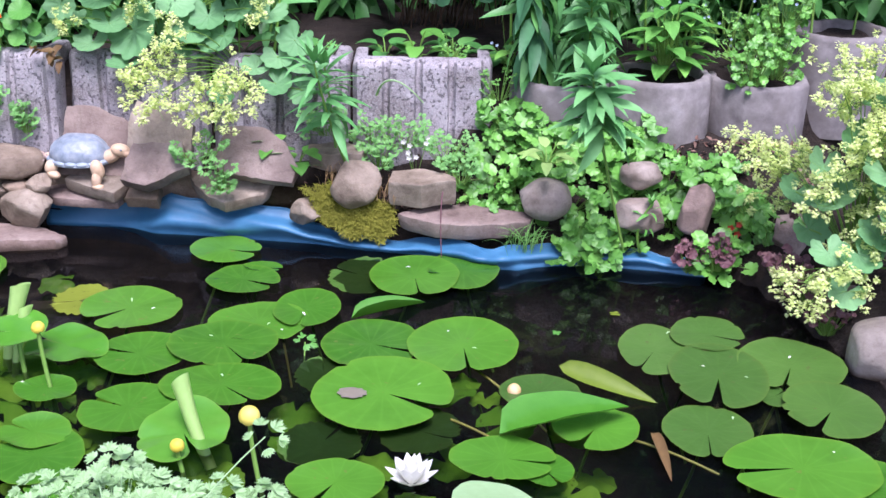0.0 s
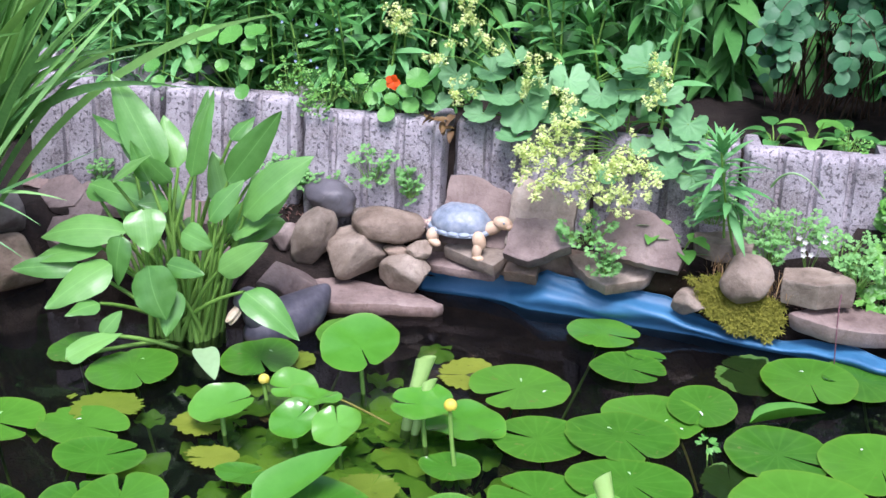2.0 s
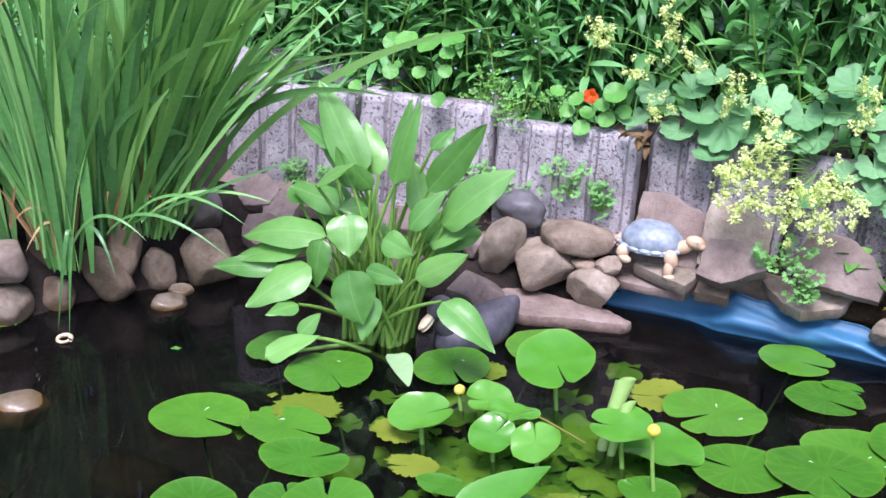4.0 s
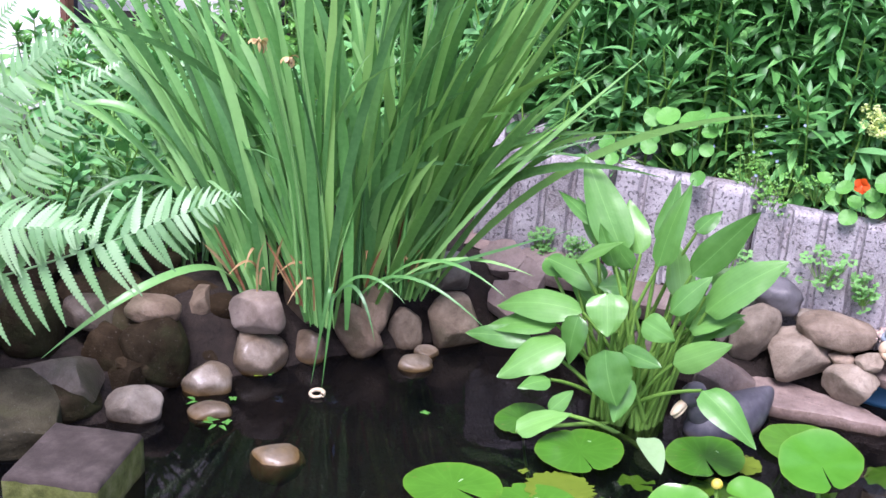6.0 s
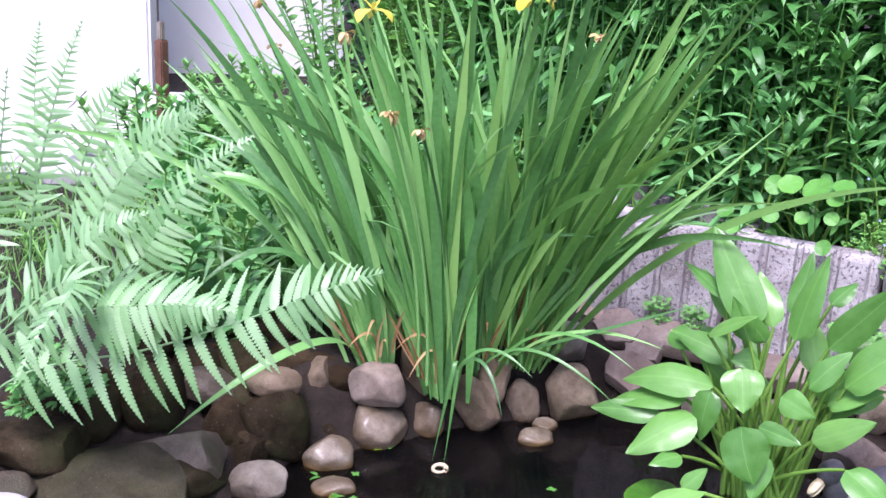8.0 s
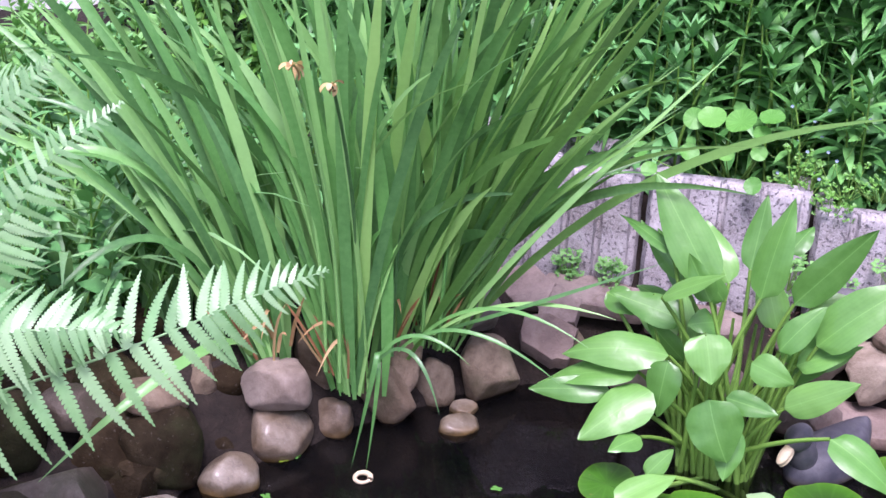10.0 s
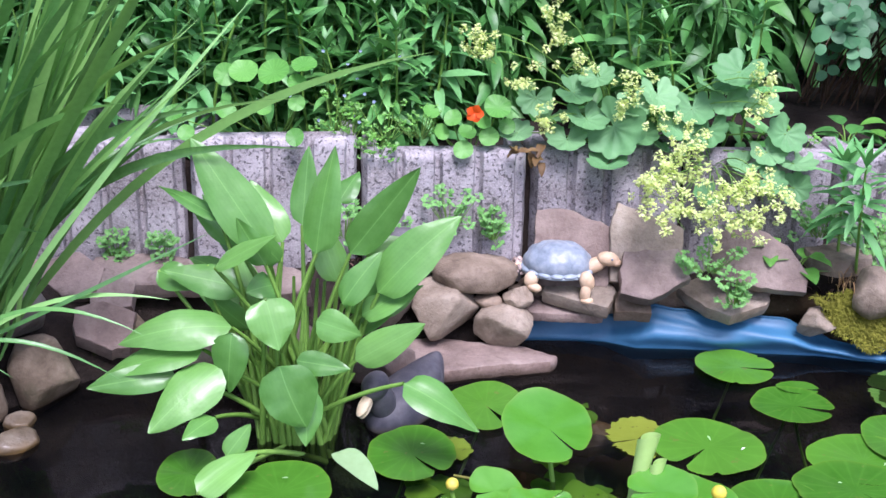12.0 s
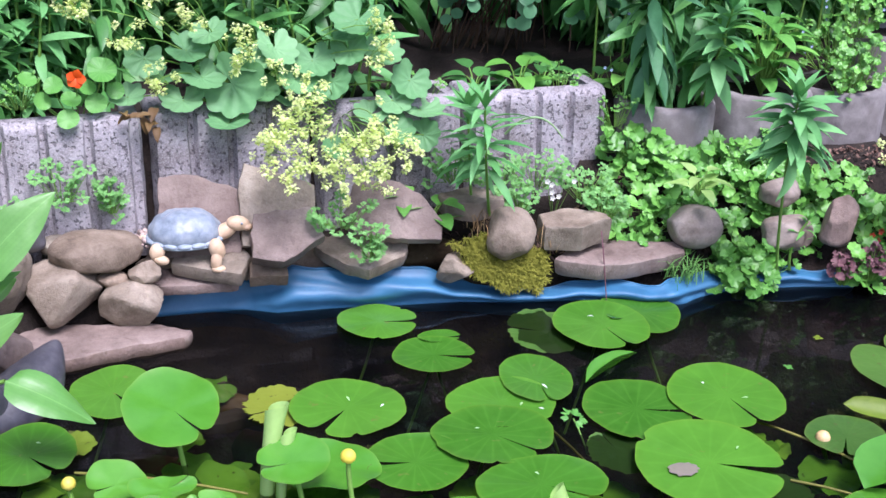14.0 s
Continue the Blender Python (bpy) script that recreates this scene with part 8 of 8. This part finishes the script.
def far_grass():
    """The rough grass between the garden and the house."""
    rg = np.random.default_rng(96)
    p = Pile()
    protos = [blade(1.0, 0.028, P_BLADE, curl=c, fold=0.2, nu=5) for c in (0.2, 0.7, 1.2)]
    for k in range(22000):
        x, y = rg.uniform(-9.0, -2.2), rg.uniform(1.9, 7.0)
        lx, ly = (x + 3.9) * 0.788 + (y - 4.55) * 0.616, -(x + 3.9) * 0.616 + (y - 4.55) * 0.788
        if -4.9 < lx < -0.35 and ly > -0.92:
            continue
        if y < 2.9 and x > -2.6 or y > 4.51 + (x + 5.9) * 0.78 - 0.1 or y > 4.4 + (-2.2 - x) * 1.1:
            continue
        p.add(protos[k % 3], frame_to((x, y, ground_z(x, y) - 0.02), (rg.normal(0, 0.35), rg.normal(-0.1, 0.3), 1.0), (rg.normal(), rg.normal(), 0.2), s=rg.uniform(0.10, 0.22) if x > -3.2 else rg.uniform(0.06, 0.15)))
    tagged(new("meadow_grass", p.mesh("meadow_grass", M_GRASS)), "rough long grass between the garden and the house", "grass", kind="stuff")


far_grass()


def feathery_plant():
    """Pale cut-leaved herb at the near edge of the pond."""
    rg = np.random.default_rng(97)
    o = Vector((0.74, 1.70, 0.03))
    ob = thing("cut_leaved_herb", Matrix.Translation(o), "pale grey-green herb with deeply cut leaves at the pond's near edge", "leafy plant")
    for k in range(120):
        u, v = rg.uniform(-1, 1), rg.uniform(0, 1)
        x = 0.73 + 0.23 * u
        top = Vector((x, 1.78 + 0.14 * rg.uniform(), 0.06 + (0.17 - 0.10 * abs(u + 0.15)) * v + 0.04 * max(0, u)))
        if k == 0:
            top = Vector((0.955, 1.93, 0.262))
        P = [p - o for p in bez(o, o.lerp(top, 0.5) + Vector((0, 0, 0.05)), top, 6)]
        stalk = part("leaf_stalk", mesh_of("leaf_stalk", *tube(P, 0.0022, 0.0013, 5), M_PALE), ob)
        pile = Pile()
        d = (P[-1] - P[-2]).normalized()
        side = d.cross(Vector((0, -0.4, 1))).normalized()
        for j, (s, f, r) in enumerate(((0, 0.9, 0.024), (-1, 0.5, 0.020), (1, 0.5, 0.020), (-0.9, -0.6, 0.017), (0.9, -0.6, 0.017))):
            c = P[-1] + side * (s * 0.030) + d * (f * 0.030)
            out = side * s + d * (f + 0.4)
            for e in (-0.85, -0.4, 0.0, 0.4, 0.85):
                dd = out.normalized() + out.cross(Vector((0, -0.4, 1))).normalized() * e
                for g in (-0.45, 0.0, 0.45):
                    d3 = dd + dd.cross(Vector((0, -0.4, 1))) * g
                    pile.add(blade(r * (1.1 - 0.3 * abs(g)), r * 0.34, P_LANCE, curl=0.4, nu=3), frame_to(c - out.normalized() * 0.006, d3, (0, -0.5, 1), roll=rg.normal(0, 0.55)))
        part("leaf_blade", pile.mesh("leaf_blade", M_PALE), stalk)


feathery_plant()


# ---- small things lying about ----
def small_things():
    # empty snail shell seen as a ring
    P = [(0.019 * math.cos(a), 0.019 * math.sin(a), 0.0) for a in np.linspace(0, 6.1, 18)]
    thing("snail_shell", pose(-1.405, 2.522, 0.008, 8), "empty tan ring-shaped snail shell floating on the water", "snail shell", me=mesh_of("shell", *tube(P, 0.0075, 0.004, 8), M_SHELLBIT))
    rg = np.random.default_rng(55)
    p = Pile()
    bm = bmesh.new()
    bmesh.ops.create_icosphere(bm, subdivisions=1, radius=1)
    pv, pf = np.array([v.co[:] for v in bm.verts]), [tuple(v.index for v in f.verts) for f in bm.faces]
    bm.free()
    for k in range(120):
        x = rg.uniform(-0.16, 0.02)
        p.add((pv, np.array(pf)), pose(x, 3.53 + rg.uniform(-0.05, 0.03), 0.215 + rg.uniform(-0.01, 0.005), 0, 0, rg.uniform(0, 360)) @ Matrix.Diagonal((*rg.uniform(0.004, 0.011, 3), 1)))
    tagged(new("gravel", p.mesh("gravel", M_PEBBLE, smooth=False)), "loose pinkish gravel between the stones and the wall", "gravel", kind="stuff")
    for k, (x, y) in enumerate(((-1.60, 2.55), (-1.62, 2.52), (-1.58, 2.36), (-1.55, 2.22), (-1.50, 2.24), (-1.42, 2.98), (0.55, 3.16), (1.15, 3.33), (-1.1, 2.62), (-0.72, 2.5), (-0.55, 2.66), (1.66, 3.05), (1.5, 2.92))):
        V, F = disc(0.016, 0.010, notch=0.4, lobes=5, lobe=0.6, nr=2, na=16, seed=k)
        thing("fallen_leaf", pose(x, y, 0.004, 3, 4, k * 67), "small pale fallen leaf floating on the water", "leaf", "fallen leaves on the water", me=mesh_of("fallen_leaf", V, F, M_PADY if k % 2 else M_NAST))
    rg2 = np.random.default_rng(77)
    for k, (x, y) in enumerate(((0.36, 2.93), (0.44, 2.88), (0.76, 2.83), (0.80, 2.79), (0.62, 2.74), (0.83, 2.90), (1.18, 2.56), (1.22, 2.83), (1.30, 2.75), (1.08, 3.22), (1.79, 2.90), (1.86, 2.72), (1.95, 2.68), (2.08, 2.80), (1.90, 2.49), (2.10, 2.36), (-0.62, 2.70), (-0.60, 2.36), (-0.80, 2.33), (0.10, 2.21), (0.70, 2.55), (0.33, 2.60), (-0.33, 2.86))):
        V, F = blade(rg2.uniform(0.010, 0.02), 0.006, P_OVATE, curl=0.5, nu=3)
        thing("fallen_petal", pose(x, y, 0.034, 0, 0, rg2.uniform(0, 360)), "tiny pale petal lying on a lily pad", "petal", "fallen petals", me=mesh_of("fallen_petal", V, F, M_WHITE if k % 2 else M_PALE))
    for k, (x, y) in enumerate(((-1.58, 2.25), (-1.52, 2.21), (-1.47, 2.90), (-1.63, 2.28))):
        heart = Pile()
        for j in range(5):
            a = j * 1.26 + k
            heart.add(blade(0.035, 0.014, P_OVATE, curl=0.4, nu=4), frame_to((0.01 * j - 0.02, 0, 0.004), (math.cos(a), math.sin(a), 0.15)))
        thing("water_sprig", pose(x, y, 0.003), "little bright green sprig at the waterline", "water plant", "water sprigs", me=heart.mesh("water_sprig", M_NAST))
    sprig = thing("cut_leaf_seedling", pose(0.863, 2.761, 0.02), "small ragged green leaf on a thin stalk among the pads", "water plant")
    pile = Pile()
    cut_leaf(pile, Vector((0, 0, 0)), (0.5, 0.7, 0.1), (0, -0.4, 1), 0.026, rg)
    part("leaf_blade", pile.mesh("leaf_blade", M_NAST), sprig)
    part("leaf_stalk", mesh_of("leaf_stalk", *tube(bez((0, 0, -0.002), (0.005, -0.03, -0.01), (0.01, -0.08, -0.05), 5), 0.002, 0.002, 5), M_STALK), sprig)
    V, F = tube(bez((1.155, 3.40, 0.20), (1.15, 3.36, 0.16), (1.16, 3.33, 0.02), 6), 0.0024, 0.0016, 5)
    thing("hanging_runner", pose(0, 0, 0), "thin reddish runner hanging over the slab to the water", "plant", me=mesh_of("hanging_runner", V, F, M_PURPLE))
    # white bent stem by the shoot
    V, F = tube(bez((0.93, 3.62, 0.42), (0.98, 3.50, 0.56), (1.08, 3.56, 0.42), 10), 0.004, 0.002, 5)
    thing("pale_stem", pose(0, 0, 0), "pale bent stem in front of the concrete block", "stem", me=mesh_of("pale_stem", V, F, M_PALE))


small_things()


def withered_leaves():
    """Dead leaves hanging over the joint in the wall."""
    rg = np.random.default_rng(17)
    for k in range(9):
        x = -0.11 + 0.10 * rg.uniform()
        V, F = blade(rg.uniform(0.04, 0.07), rg.uniform(0.018, 0.03), P_OVATE, curl=1.0, fold=0.5, nu=6, wave=0.05)
        thing("withered_leaf", frame_to((x, 3.575 + 0.01 * rg.normal(), 0.525 + 0.012 * rg.normal()), (rg.normal(0, 0.8), -0.6, rg.normal(0.1, 0.4)), (0, -0.3, 1)), "withered brown leaf hanging over the wall's edge", "leaf", "withered leaves on the wall", me=mesh_of("withered_leaf", V, F, M_DEAD))


withered_leaves()


# ---- beyond the garden ----
def house():
    ob = thing("white_house", pose(-3.9, 4.55, 0.0, 0, 0, 38), "white plastered house wall beyond the garden", "house")
    bm = bmesh.new()
    bmesh.ops.create_cube(bm, size=1.0)
    for v in bm.verts:
        v.co = Vector((v.co.x * 4.4 - 2.87, v.co.y * 0.3 + 1.2, v.co.z * 5 + 2.5))
    bmesh.ops.bevel(bm, geom=bm.edges[:], offset=0.02, segments=2, affect="EDGES")
    me = bpy.data.meshes.new("wall")
    bm.to_mesh(me)
    bm.free()
    me.materials.append(M_PLASTER)
    part("wall", me, ob)

    def bar(nm, x0, x1, y0, y1, z0, z1, mat, parent, label=""):
        b = bmesh.new()
        bmesh.ops.create_cube(b, size=1.0)
        for v in b.verts:
            v.co = Vector(((x0 + x1) / 2 + v.co.x * (x1 - x0), (y0 + y1) / 2 + v.co.y * (y1 - y0), (z0 + z1) / 2 + v.co.z * (z1 - z0)))
        bmesh.ops.bevel(b, geom=b.edges[:], offset=0.006, segments=2, affect="EDGES")
        m = bpy.data.meshes.new(nm)
        b.to_mesh(m)
        b.free()
        m.materials.append(mat)
        return part(nm, m, parent, label)
    # second wall, added behind the corner to fill the pale patch there
    bar("wall", -0.75, 0.45, 1.98, 2.28, 0.0, 5.0, M_PLASTER, ob)
    # one wide window low in the wall, its sill just above the grass
    pane = bar("window", -2.72, -1.30, 1.025, 1.047, 0.92, 2.05, M_PANE, ob, "window glass tinted pale violet for the reflected sky")
    for x0, x1, z0, z1 in ((-2.76, -2.72, 0.89, 2.09), (-1.30, -1.26, 0.89, 2.09), (-2.72, -1.30, 0.89, 0.92), (-2.72, -1.30, 2.05, 2.09)):
        bar("window_frame", x0, x1, 1.005, 1.047, z0, z1, M_PLASTER, pane)


house()


def terrace():
    """Pale paving before the house wall."""
    slab_w, slab_d = 0.62, 0.48
    m = pose(-3.9, 4.55, 0.0, 0, 0, 38)
    ob = tagged(new("terrace"), "pale concrete paving in front of the white house", "terrace", kind="structure")
    ob.matrix_basis = m
    me = None
    for i in range(7):
        for k in range(4):
            if me is None:
                bm = bmesh.new()
                bmesh.ops.create_cube(bm, size=1.0)
                for v in bm.verts:
                    v.co = Vector((v.co.x * (slab_w - 0.008), v.co.y * (slab_d - 0.008), v.co.z * 0.06))
                bmesh.ops.bevel(bm, geom=bm.edges[:], offset=0.006, segments=1, affect="EDGES")
                me = bpy.data.meshes.new("paving_slab")
                bm.to_mesh(me)
                bm.free()
                me.materials.append(M_PALEBLOCK)
            part("paving_slab", me, ob, m=pose(-4.45 + slab_w * i, 0.80 - slab_d * k, 0.225 + 0.003 * ((i * 3 + k) % 2)))


terrace()


def post():
    ob = thing("garden_post", pose(-3.99, 4.0, 0.15), "slim red-brown wooden post with a pale thin top", "post")
    for z0, z1, mat, nm in ((0.0, 0.625, M_WOOD, "lower_post"), (0.625, 0.71, M_STONE_L, "upper_post")):
        bm = bmesh.new()
        bmesh.ops.create_cube(bm, size=1.0)
        for v in bm.verts:
            v.co = Vector((v.co.x * (0.05 if z0 == 0 else 0.03), v.co.y * (0.05 if z0 == 0 else 0.03), v.co.z * (z1 - z0) + (z0 + z1) / 2))
        bmesh.ops.bevel(bm, geom=bm.edges[:], offset=0.006, segments=2, affect="EDGES")
        me = bpy.data.meshes.new(nm)
        bm.to_mesh(me)
        bm.free()
        me.materials.append(mat)
        part(nm, me, ob)


post()
